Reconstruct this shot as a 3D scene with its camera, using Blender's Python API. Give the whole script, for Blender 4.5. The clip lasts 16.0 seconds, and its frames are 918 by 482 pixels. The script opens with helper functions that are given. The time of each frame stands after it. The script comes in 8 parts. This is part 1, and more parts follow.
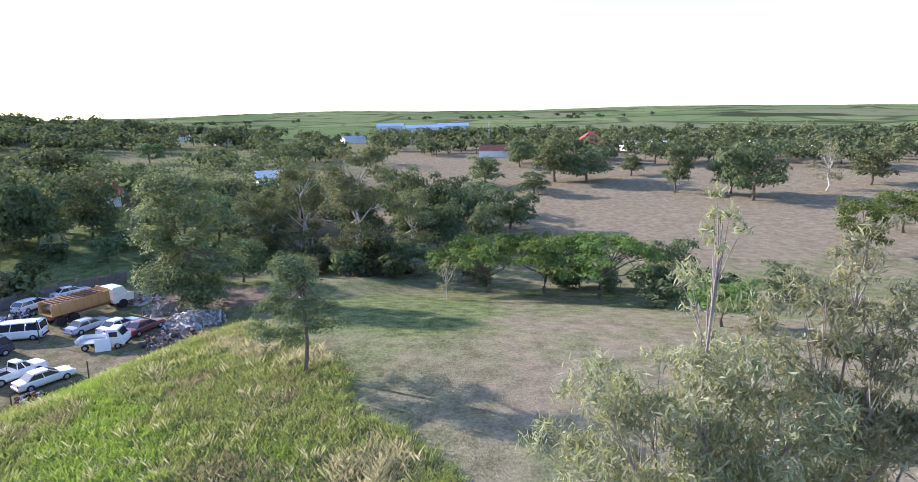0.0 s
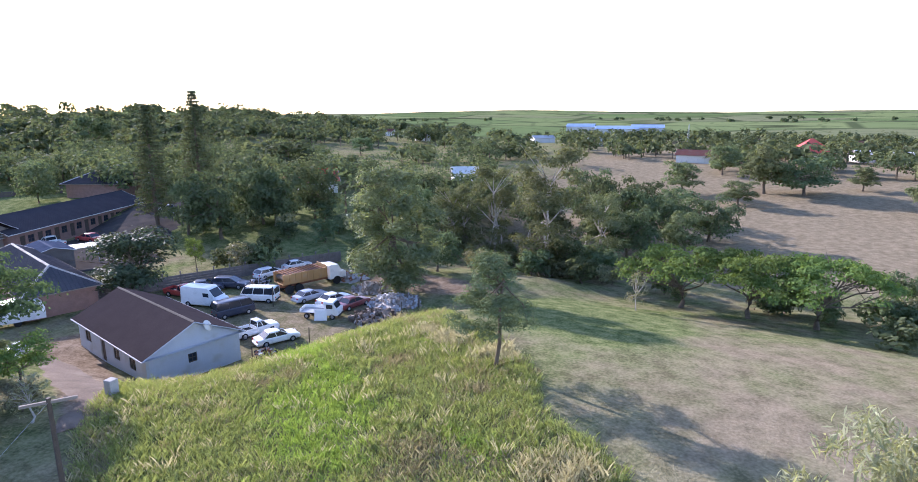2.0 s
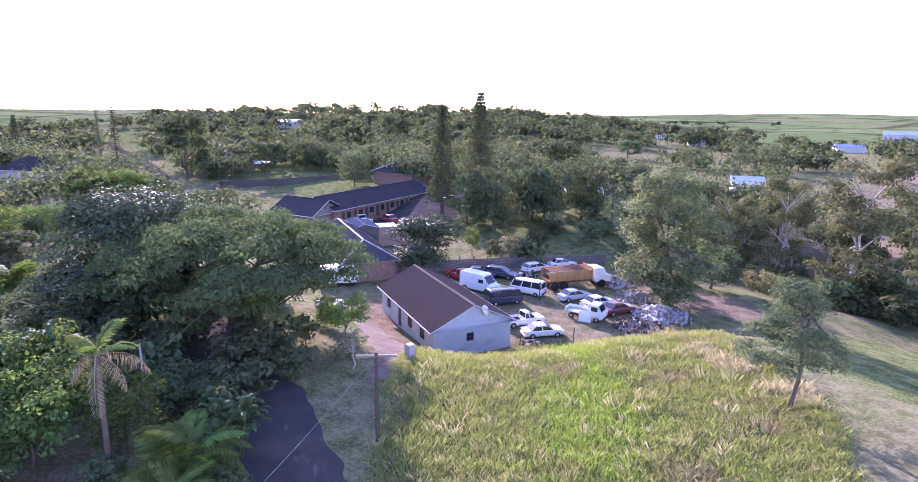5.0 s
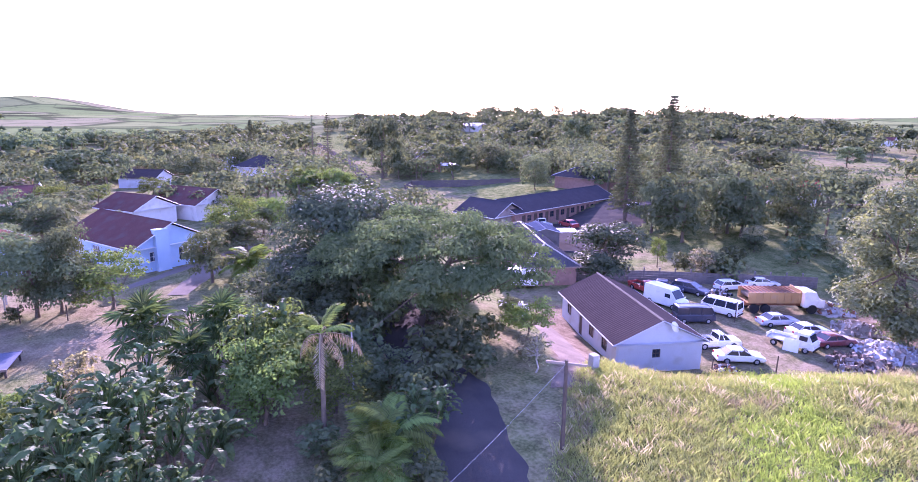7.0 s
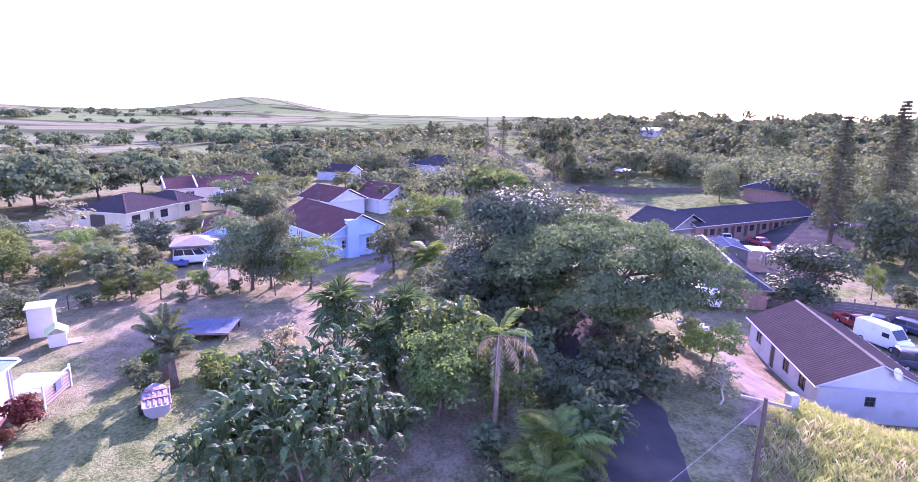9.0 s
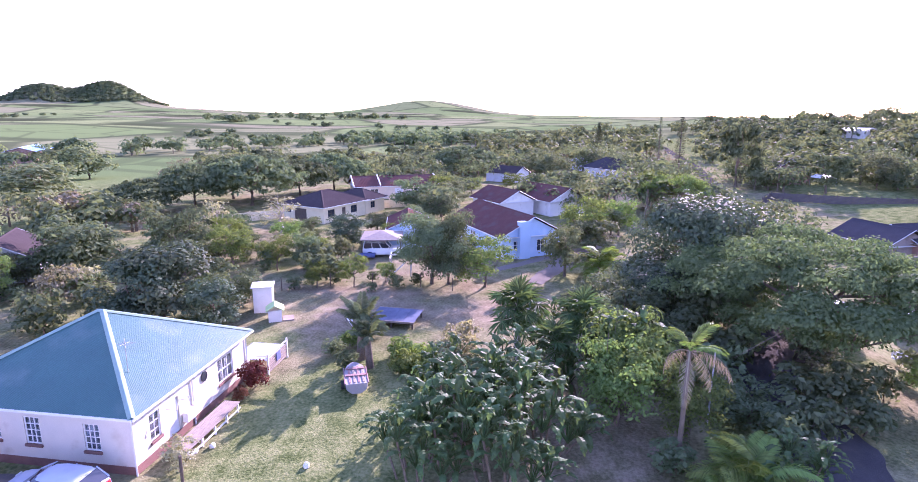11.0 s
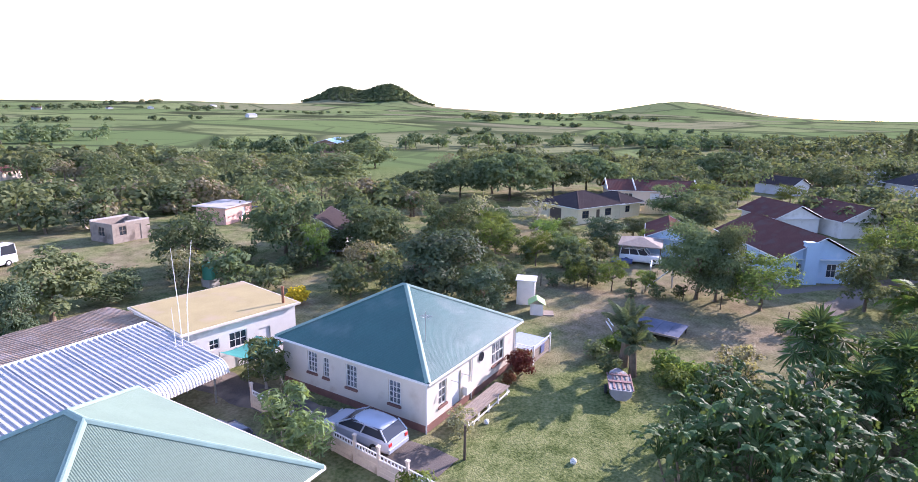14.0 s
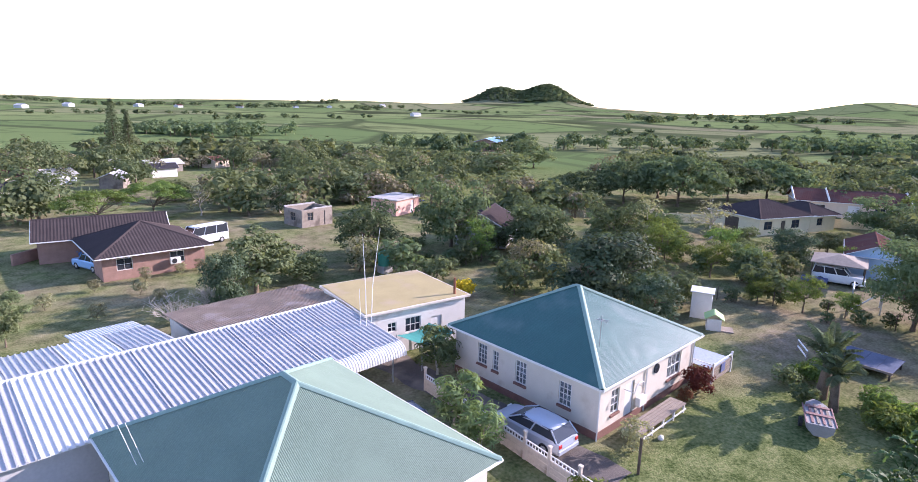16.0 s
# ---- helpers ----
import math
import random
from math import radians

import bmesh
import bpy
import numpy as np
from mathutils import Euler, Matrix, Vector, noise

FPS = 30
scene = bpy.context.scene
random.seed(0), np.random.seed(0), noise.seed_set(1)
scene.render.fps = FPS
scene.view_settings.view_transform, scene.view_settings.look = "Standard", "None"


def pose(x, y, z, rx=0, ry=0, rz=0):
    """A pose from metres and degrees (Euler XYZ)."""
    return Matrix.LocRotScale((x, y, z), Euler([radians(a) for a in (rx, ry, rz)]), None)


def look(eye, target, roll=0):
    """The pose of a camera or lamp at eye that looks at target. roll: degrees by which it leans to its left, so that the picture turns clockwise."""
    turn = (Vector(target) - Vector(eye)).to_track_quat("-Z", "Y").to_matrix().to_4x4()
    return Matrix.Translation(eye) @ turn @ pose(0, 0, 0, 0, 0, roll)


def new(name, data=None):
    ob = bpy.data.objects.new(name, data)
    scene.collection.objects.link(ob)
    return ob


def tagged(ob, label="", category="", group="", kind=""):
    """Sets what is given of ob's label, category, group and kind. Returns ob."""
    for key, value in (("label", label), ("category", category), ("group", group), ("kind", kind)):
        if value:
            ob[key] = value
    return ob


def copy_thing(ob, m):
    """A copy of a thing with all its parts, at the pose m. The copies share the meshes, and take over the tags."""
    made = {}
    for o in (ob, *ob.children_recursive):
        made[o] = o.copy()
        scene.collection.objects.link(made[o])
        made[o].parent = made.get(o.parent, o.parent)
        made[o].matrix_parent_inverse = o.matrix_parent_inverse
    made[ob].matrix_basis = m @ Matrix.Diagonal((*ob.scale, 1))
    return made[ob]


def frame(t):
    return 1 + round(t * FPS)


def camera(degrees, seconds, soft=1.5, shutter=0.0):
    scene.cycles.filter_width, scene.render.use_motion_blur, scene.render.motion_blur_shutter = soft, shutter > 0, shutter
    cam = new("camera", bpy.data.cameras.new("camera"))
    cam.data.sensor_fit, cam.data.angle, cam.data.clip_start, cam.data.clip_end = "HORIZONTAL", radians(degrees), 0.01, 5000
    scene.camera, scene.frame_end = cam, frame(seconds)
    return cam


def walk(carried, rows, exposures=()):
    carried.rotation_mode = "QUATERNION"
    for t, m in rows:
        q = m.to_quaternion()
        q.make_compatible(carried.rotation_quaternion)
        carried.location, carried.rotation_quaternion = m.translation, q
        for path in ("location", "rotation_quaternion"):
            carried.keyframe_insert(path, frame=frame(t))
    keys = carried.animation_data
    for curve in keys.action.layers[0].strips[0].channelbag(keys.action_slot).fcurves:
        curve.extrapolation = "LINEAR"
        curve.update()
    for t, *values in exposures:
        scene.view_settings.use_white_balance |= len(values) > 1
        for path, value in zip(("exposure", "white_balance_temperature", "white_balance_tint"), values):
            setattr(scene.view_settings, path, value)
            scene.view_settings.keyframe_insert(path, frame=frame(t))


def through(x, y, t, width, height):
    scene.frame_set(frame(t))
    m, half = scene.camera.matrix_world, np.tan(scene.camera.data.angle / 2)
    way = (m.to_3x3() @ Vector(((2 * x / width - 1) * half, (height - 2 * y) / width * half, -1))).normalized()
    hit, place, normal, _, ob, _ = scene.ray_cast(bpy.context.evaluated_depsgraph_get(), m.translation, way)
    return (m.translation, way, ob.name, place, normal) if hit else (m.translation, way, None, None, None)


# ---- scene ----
cam = camera(77.2, 16.0, soft=0.85)
PATH = [
    (0, (-8.162, -2.125, 18.413), (-8.277, -0.177, 17.976), -1.1),
    (0.5, (-8.496, -2.078, 18.437), (-8.769, -0.145, 18.003), -0.8),
    (1, (-8.869, -2.103, 18.49), (-9.293, -0.198, 18.056), -0.5),
    (1.5, (-9.151, -2.237, 18.612), (-9.72, -0.369, 18.179), -0.3),
    (2, (-9.437, -2.439, 18.725), (-10.151, -0.622, 18.292), -0.1),
    (2.5, (-9.758, -2.53, 18.806), (-10.612, -0.774, 18.372), 0.1),
    (3, (-10.189, -2.667, 18.842), (-11.168, -0.978, 18.408), 0.5),
    (3.5, (-10.519, -2.786, 18.84), (-11.62, -1.173, 18.406), 0.7),
    (4, (-10.699, -3.038, 18.843), (-11.914, -1.51, 18.41), 0.9),
    (6.5, (-11.714, -4.484, 18.962), (-13.399, -3.495, 18.532), 0.2),
    (7, (-11.808, -4.692, 19.008), (-13.565, -3.837, 18.58), 0.4),
    (7.5, (-11.926, -4.833, 19.072), (-13.734, -4.092, 18.644), 0.5),
    (8, (-12.106, -5.047, 19.142), (-13.964, -4.443, 18.714), 0.7),
    (8.5, (-12.373, -5.33, 19.137), (-14.271, -4.867, 18.708), 1.0),
    (9, (-12.519, -5.629, 19.128), (-14.446, -5.306, 18.7), 1.2),
    (11.5, (-11.85, -7.565, 19.431), (-13.771, -7.914, 18.998), 0.4),
    (12, (-11.786, -7.924, 19.43), (-13.68, -8.397, 18.996), 0.4),
    (12.5, (-11.602, -8.316, 19.485), (-13.46, -8.917, 19.05), 0.5),
    (13, (-11.359, -8.727, 19.545), (-13.171, -9.454, 19.11), 0.8),
    (13.5, (-11.119, -9.195, 19.519), (-12.875, -10.047, 19.082), 1.0),
    (14, (-10.916, -9.695, 19.466), (-12.604, -10.673, 19.025), 1.2),
    (14.5, (-10.782, -10.155, 19.367), (-12.394, -11.252, 18.923), 1.3),
    (15, (-10.602, -10.535, 19.284), (-12.138, -11.735, 18.838), 1.4),
    (15.5, (-10.37, -10.869, 19.256), (-11.828, -12.162, 18.807), 1.5),
    (16, (-10.008, -11.181, 19.253), (-11.382, -12.562, 18.801), 1.5),
]
walk(cam, [(t, look(eye, target, roll)) for t, eye, target, roll in PATH],
     exposures=[(0, 1.38, 5550, 25), (4, 1.68, 5550, 44), (6.5, 2.18, 5350, 74), (9, 2.42, 5350, 82), (12, 2.05, 5650, 50), (16, 1.48, 5850, 33)])

# ---- light: low winter sun, clear sky ----
SUN_ELEV, SUN_DIR = 21.0, Vector((-0.93, 0.365, 0)).normalized()
world = bpy.data.worlds.new("sky")
scene.world = world
world.use_nodes = True
wn = world.node_tree
sky = wn.nodes.new("ShaderNodeTexSky")
sky.sky_type = "NISHITA"
sky.sun_disc = False
sky.sun_elevation = radians(SUN_ELEV)
sky.sun_rotation = math.atan2(SUN_DIR.x, SUN_DIR.y)
sky.air_density, sky.dust_density, sky.ozone_density = 1.0, 0.4, 1.3
wn.links.new(sky.outputs[0], wn.nodes["Background"].inputs[0])
wn.nodes["Background"].inputs[1].default_value = 0.15
sun = new("sun", bpy.data.lights.new("sun", "SUN"))
sun.data.energy, sun.data.angle, sun.data.color = 4.1, radians(0.6), (1.0, 0.91, 0.78)
sun_vec = SUN_DIR * math.cos(radians(SUN_ELEV)) + Vector((0, 0, math.sin(radians(SUN_ELEV))))
sun.matrix_world = look(sun_vec * 100, (0, 0, 0))
# ---- materials ----
def mat(name, base, rough=0.8, metal=0.0, vary=0.15, scale=2.0, fine=20.0, bump=0.0, rand=0.0, island=0.0, spec=0.3, dirt=None, dirt_amount=0.0):
    """A surface with variation at two scales, in object space; optional stains in a second colour."""
    m = bpy.data.materials.new(name)
    m.use_nodes = True
    n, l = m.node_tree.nodes, m.node_tree.links
    p = n["Principled BSDF"]
    p.inputs["Roughness"].default_value, p.inputs["Metallic"].default_value = rough, metal
    p.inputs["Specular IOR Level"].default_value = spec
    co = n.new("ShaderNodeTexCoord").outputs["Object"]
    big, small = n.new("ShaderNodeTexNoise"), n.new("ShaderNodeTexNoise")
    for node, sc in ((big, scale), (small, fine)):
        node.inputs["Scale"].default_value, node.inputs["Detail"].default_value = sc, 4
        l.new(co, node.inputs["Vector"])
    add = n.new("ShaderNodeMath"); add.operation = "ADD"
    l.new(big.outputs["Fac"], add.inputs[0]); l.new(small.outputs["Fac"], add.inputs[1])
    last = add.outputs[0]
    for use, source, out in ((rand, "ShaderNodeObjectInfo", "Random"), (island, "ShaderNodeNewGeometry", "Random Per Island")):
        if use:
            node, mul = n.new(source), n.new("ShaderNodeMath")
            mul.operation = "MULTIPLY_ADD"
            mul.inputs[1].default_value = use
            l.new(node.outputs[out], mul.inputs[0]); l.new(last, mul.inputs[2])
            last = mul.outputs[0]
    ramp = n.new("ShaderNodeMapRange")
    ramp.inputs[1].default_value, ramp.inputs[2].default_value = 0.6, 1.4 + rand + island
    ramp.inputs[3].default_value, ramp.inputs[4].default_value = 1 - vary, 1 + vary
    l.new(last, ramp.inputs[0])
    mul = n.new("ShaderNodeVectorMath"); mul.operation = "SCALE"
    mul.inputs[0].default_value = base
    l.new(ramp.outputs[0], mul.inputs["Scale"])
    colour = mul.outputs[0]
    if dirt:
        stain, edge, mix = n.new("ShaderNodeTexNoise"), n.new("ShaderNodeMapRange"), n.new("ShaderNodeMix")
        stain.inputs["Scale"].default_value, stain.inputs["Detail"].default_value = scale * 0.7, 6
        l.new(co, stain.inputs["Vector"])
        edge.inputs[1].default_value, edge.inputs[2].default_value = 0.62 - 0.3 * dirt_amount, 0.75 - 0.2 * dirt_amount
        l.new(stain.outputs["Fac"], edge.inputs[0])
        mix.data_type = "RGBA"
        mix.inputs["B"].default_value = (*dirt, 1)
        l.new(edge.outputs[0], mix.inputs["Factor"]); l.new(colour, mix.inputs["A"])
        colour = mix.outputs["Result"]
    l.new(colour, p.inputs["Base Color"])
    if bump:
        b = n.new("ShaderNodeBump")
        b.inputs["Strength"].default_value, b.inputs["Distance"].default_value = bump, 0.05
        l.new(small.outputs["Fac"], b.inputs["Height"]); l.new(b.outputs[0], p.inputs["Normal"])
    return m


def leaf_mat(name, base, vary=0.5, through=0.35, tint=(1.3, 1.25, 0.6), gloss=0.75, spec=0.03):
    """Leaves: diffuse, a share of light through them, a light sheen; shade differs leaf by leaf and tree by tree."""
    m = bpy.data.materials.new(name)
    m.use_nodes = True
    n, l = m.node_tree.nodes, m.node_tree.links
    p, out = n["Principled BSDF"], n["Material Output"]
    isl, obj = n.new("ShaderNodeNewGeometry"), n.new("ShaderNodeObjectInfo")
    add = n.new("ShaderNodeMath"); add.operation = "ADD"
    l.new(isl.outputs["Random Per Island"], add.inputs[0]); l.new(obj.outputs["Random"], add.inputs[1])
    rg = n.new("ShaderNodeMapRange")
    rg.inputs[1].default_value, rg.inputs[2].default_value = 0, 2
    rg.inputs[3].default_value, rg.inputs[4].default_value = 1 - vary, 1 + vary
    l.new(add.outputs[0], rg.inputs[0])
    sc = n.new("ShaderNodeVectorMath"); sc.operation = "SCALE"
    sc.inputs[0].default_value = base
    l.new(rg.outputs[0], sc.inputs["Scale"])
    hue = n.new("ShaderNodeHueSaturation")
    hr = n.new("ShaderNodeMapRange")
    hr.inputs[3].default_value, hr.inputs[4].default_value = 0.475, 0.52
    l.new(obj.outputs["Random"], hr.inputs[0]); l.new(hr.outputs[0], hue.inputs["Hue"])
    l.new(sc.outputs[0], hue.inputs["Color"])
    l.new(hue.outputs[0], p.inputs["Base Color"])
    p.inputs["Roughness"].default_value, p.inputs["Specular IOR Level"].default_value = gloss, spec
    tr, tm, mix = n.new("ShaderNodeBsdfTranslucent"), n.new("ShaderNodeVectorMath"), n.new("ShaderNodeMixShader")
    tm.operation = "MULTIPLY"
    tm.inputs[1].default_value = tint
    l.new(hue.outputs[0], tm.inputs[0]); l.new(tm.outputs[0], tr.inputs["Color"])
    mix.inputs[0].default_value = through
    l.new(p.outputs[0], mix.inputs[1]); l.new(tr.outputs[0], mix.inputs[2]); l.new(mix.outputs[0], out.inputs[0])
    return m


def ground_mat():
    """Turf, dry grass, bare soil and far cane fields, laid by what grows there."""
    m = bpy.data.materials.new("ground")
    m.use_nodes = True
    n, l = m.node_tree.nodes, m.node_tree.links
    p = n["Principled BSDF"]
    p.inputs["Roughness"].default_value, p.inputs["Specular IOR Level"].default_value = 0.95, 0.0
    co = n.new("ShaderNodeNewGeometry").outputs["Position"]

    def noise_at(sc, detail=5, vec=co):
        t = n.new("ShaderNodeTexNoise")
        t.inputs["Scale"].default_value, t.inputs["Detail"].default_value = sc, detail
        l.new(vec, t.inputs["Vector"])
        return t.outputs["Fac"]

    def ramp(fac, stops):
        r = n.new("ShaderNodeValToRGB")
        for k, (pos, col) in enumerate(stops):
            e = r.color_ramp.elements[k] if k < 2 else r.color_ramp.elements.new(pos)
            e.position, e.color = pos, (*col, 1)
        l.new(fac, r.inputs[0])
        return r.outputs[0]

    def blend(fac, a, b):
        x = n.new("ShaderNodeMix"); x.data_type = "RGBA"
        l.new(fac, x.inputs["Factor"]); l.new(a, x.inputs["A"]); l.new(b, x.inputs["B"])
        return x.outputs["Result"]

    def attr(name):
        a = n.new("ShaderNodeAttribute"); a.attribute_name = name
        return a.outputs["Fac"]

    def rough_edge(fac, sc, amount):
        x = n.new("ShaderNodeMath"); x.operation = "MULTIPLY_ADD"
        x.inputs[1].default_value, x.inputs[2].default_value = amount, -amount / 2
        l.new(noise_at(sc), x.inputs[0])
        y = n.new("ShaderNodeMath"); y.operation = "ADD"; y.use_clamp = True
        l.new(x.outputs[0], y.inputs[0]); l.new(fac, y.inputs[1])
        z = n.new("ShaderNodeMapRange")
        z.inputs[1].default_value, z.inputs[2].default_value = 0.3, 0.7
        l.new(y.outputs[0], z.inputs[0])
        return z.outputs[0]

    mixed = n.new("ShaderNodeMath"); mixed.operation = "ADD"
    l.new(noise_at(0.8, 8), mixed.inputs[0]); l.new(noise_at(5.0, 9), mixed.inputs[1])
    half = n.new("ShaderNodeMath"); half.operation = "MULTIPLY"; half.inputs[1].default_value = 0.5
    l.new(mixed.outputs[0], half.inputs[0])
    turf = ramp(half.outputs[0], ((0.38, (0.065, 0.087, 0.028)), (0.62, (0.222, 0.226, 0.10)), (0.5, (0.142, 0.162, 0.062))))
    dry = ramp(half.outputs[0], ((0.38, (0.165, 0.133, 0.082)), (0.62, (0.30, 0.242, 0.158)), (0.5, (0.23, 0.186, 0.117))))
    soil = ramp(half.outputs[0], ((0.40, (0.14, 0.103, 0.068)), (0.60, (0.27, 0.21, 0.15)), (0.5, (0.20, 0.152, 0.105))))
    colour = blend(rough_edge(attr("dry"), 0.22, 0.9), turf, dry)
    colour = blend(rough_edge(attr("soil"), 0.8, 0.6), colour, soil)
    cells = n.new("ShaderNodeTexVoronoi")
    cells.inputs["Scale"].default_value = 0.006
    l.new(co, cells.inputs["Vector"])
    wide = n.new("ShaderNodeSeparateColor"); l.new(cells.outputs["Color"], wide.inputs[0])
    cane = ramp(wide.outputs[0], ((0.0, (0.10, 0.145, 0.055)), (1.0, (0.165, 0.20, 0.08)), (0.35, (0.185, 0.215, 0.09)), (0.6, (0.125, 0.168, 0.064)), (0.82, (0.19, 0.18, 0.105))))
    lines = n.new("ShaderNodeTexVoronoi"); lines.feature = "DISTANCE_TO_EDGE"
    lines.inputs["Scale"].default_value = 0.006
    l.new(co, lines.inputs["Vector"])
    lr = n.new("ShaderNodeMapRange")
    lr.inputs[1].default_value, lr.inputs[2].default_value, lr.inputs[3].default_value, lr.inputs[4].default_value = 0.02, 0.05, 0.85, 0.0
    l.new(lines.outputs[0], lr.inputs[0])
    track = n.new("ShaderNodeRGB"); track.outputs[0].default_value = (0.06, 0.075, 0.036, 1)
    cane = blend(lr.outputs[0], cane, track.outputs[0])
    small = n.new("ShaderNodeTexVoronoi"); small.feature = "DISTANCE_TO_EDGE"
    small.inputs["Scale"].default_value = 0.017
    l.new(co, small.inputs["Vector"])
    sr = n.new("ShaderNodeMapRange")
    sr.inputs[1].default_value, sr.inputs[2].default_value, sr.inputs[3].default_value, sr.inputs[4].default_value = 0.015, 0.035, 0.45, 0.0
    l.new(small.outputs[0], sr.inputs[0])
    cane = blend(sr.outputs[0], cane, track.outputs[0])
    bushy = n.new("ShaderNodeMapRange")
    bushy.inputs[1].default_value, bushy.inputs[2].default_value = 0.56, 0.62
    l.new(noise_at(0.0042, 6), bushy.inputs[0])
    scrub = n.new("ShaderNodeRGB"); scrub.outputs[0].default_value = (0.05, 0.06, 0.03, 1)
    cane = blend(bushy.outputs[0], cane, scrub.outputs[0])
    colour = blend(attr("cane"), colour, cane)
    l.new(colour, p.inputs["Base Color"])
    b = n.new("ShaderNodeBump")
    b.inputs["Strength"].default_value, b.inputs["Distance"].default_value = 0.55, 0.12
    l.new(noise_at(9.0, 8), b.inputs["Height"]); l.new(b.outputs[0], p.inputs["Normal"])
    return m


GROUND = ground_mat()
LEAF = leaf_mat("leaf", (0.145, 0.17, 0.083), tint=(1.2, 1.2, 0.75))
LEAF_DARK = leaf_mat("leaf_dark", (0.113, 0.144, 0.073), through=0.36, tint=(1.2, 1.2, 0.75))
LEAF_FRESH = leaf_mat("leaf_fresh", (0.135, 0.19, 0.06), through=0.42)
LEAF_GREY = leaf_mat("leaf_grey", (0.265, 0.262, 0.17), through=0.42, gloss=0.5)
LEAF_PALE = leaf_mat("leaf_pale", (0.16, 0.21, 0.10), through=0.35)
LEAF_EUCA = leaf_mat("leaf_euca", (0.165, 0.18, 0.095), through=0.34, gloss=0.5)
LEAF_SHINE = leaf_mat("leaf_shine", (0.075, 0.105, 0.06), through=0.22, gloss=0.6, spec=0.07)
LEAF_WINTER = leaf_mat("leaf_winter", (0.16, 0.135, 0.095), through=0.25, gloss=0.7)
LEAF_FEATHER = leaf_mat("leaf_feather", (0.118, 0.16, 0.07), vary=0.34, through=0.38, tint=(1.1, 1.2, 0.75))
LEAF_RED = leaf_mat("leaf_red", (0.13, 0.05, 0.035), through=0.3)
LEAF_YELLOW = leaf_mat("leaf_yellow", (0.55, 0.42, 0.03), through=0.3)
NEEDLE = leaf_mat("needle", (0.125, 0.15, 0.08), through=0.2)
GRASS_TALL = leaf_mat("grass_tall", (0.30, 0.35, 0.118), vary=0.4, through=0.35, tint=(1.15, 1.1, 0.7), gloss=0.6)
GRASS_LUSH = leaf_mat("grass_lush", (0.25, 0.36, 0.09), vary=0.3, through=0.45, tint=(1.2, 1.2, 0.6), gloss=0.55)
GRASS_BROWN = leaf_mat("grass_brown", (0.33, 0.29, 0.16), vary=0.35, through=0.3, tint=(1.1, 1.05, 0.8), gloss=0.7)
GRASS_STRAW = leaf_mat("grass_straw", (0.45, 0.395, 0.245), vary=0.3, through=0.35, tint=(1.1, 1.05, 0.8), gloss=0.6)
PALM = leaf_mat("palm_leaf", (0.15, 0.22, 0.06), through=0.4, gloss=0.5, spec=0.08)
LEAF_PADDLE = leaf_mat("leaf_paddle", (0.07, 0.112, 0.045), through=0.35, gloss=0.55, spec=0.07)
PALM_DEAD = leaf_mat("palm_dead", (0.24, 0.20, 0.15), through=0.2, gloss=0.7)
BARK = mat("bark", (0.16, 0.125, 0.09), 0.95, spec=0.0, vary=0.4, scale=3, fine=25, bump=0.6)
BARK_TWIG = mat("bark_twig", (0.27, 0.22, 0.18), 0.9, vary=0.35, scale=2, fine=15, bump=0.4)
BARK_PALE = mat("bark_pale", (0.42, 0.37, 0.31), 0.9, vary=0.35, scale=2, fine=15, bump=0.4)
PLASTER = mat("plaster_cream", (0.60, 0.535, 0.45), 0.85, vary=0.08, scale=1.2, fine=18, bump=0.15, dirt=(0.5, 0.42, 0.33), dirt_amount=0.1)
PLASTER_WHITE = mat("plaster_white", (0.66, 0.63, 0.58), 0.85, vary=0.07, scale=1.2, fine=18, bump=0.15, dirt=(0.52, 0.48, 0.42), dirt_amount=0.15)
PLASTER_BLUE = mat("plaster_blue", (0.38, 0.50, 0.62), 0.85, vary=0.1, scale=0.8, fine=14, bump=0.15, dirt=(0.55, 0.6, 0.66), dirt_amount=0.15)
PLASTER_PEACH = mat("plaster_peach", (0.66, 0.53, 0.40), 0.85, vary=0.08, scale=1.2, fine=18, bump=0.15)
PLASTER_GREY = mat("plaster_grey", (0.48, 0.48, 0.50), 0.85, vary=0.1, scale=0.9, fine=12, bump=0.2, dirt=(0.42, 0.40, 0.37), dirt_amount=0.25)
PLASTER_PINK = mat("plaster_pink", (0.58, 0.34, 0.27), 0.85, vary=0.12, scale=1.2, fine=18, bump=0.15)
BRICK = mat("face_brick", (0.30, 0.18, 0.14), 0.9, vary=0.25, scale=1.5, fine=22, bump=0.4)
BRICK_RED = mat("plinth_red", (0.20, 0.10, 0.08), 0.8, vary=0.2, scale=2, fine=22, bump=0.3)
CONCRETE = mat("concrete", (0.40, 0.37, 0.34), 0.9, vary=0.2, scale=0.8, fine=16, bump=0.4, dirt=(0.2, 0.17, 0.14), dirt_amount=0.3)
PRECAST = mat("precast_wall", (0.62, 0.52, 0.43), 0.9, vary=0.14, scale=1.4, fine=16, bump=0.3, dirt=(0.36, 0.28, 0.22), dirt_amount=0.3)
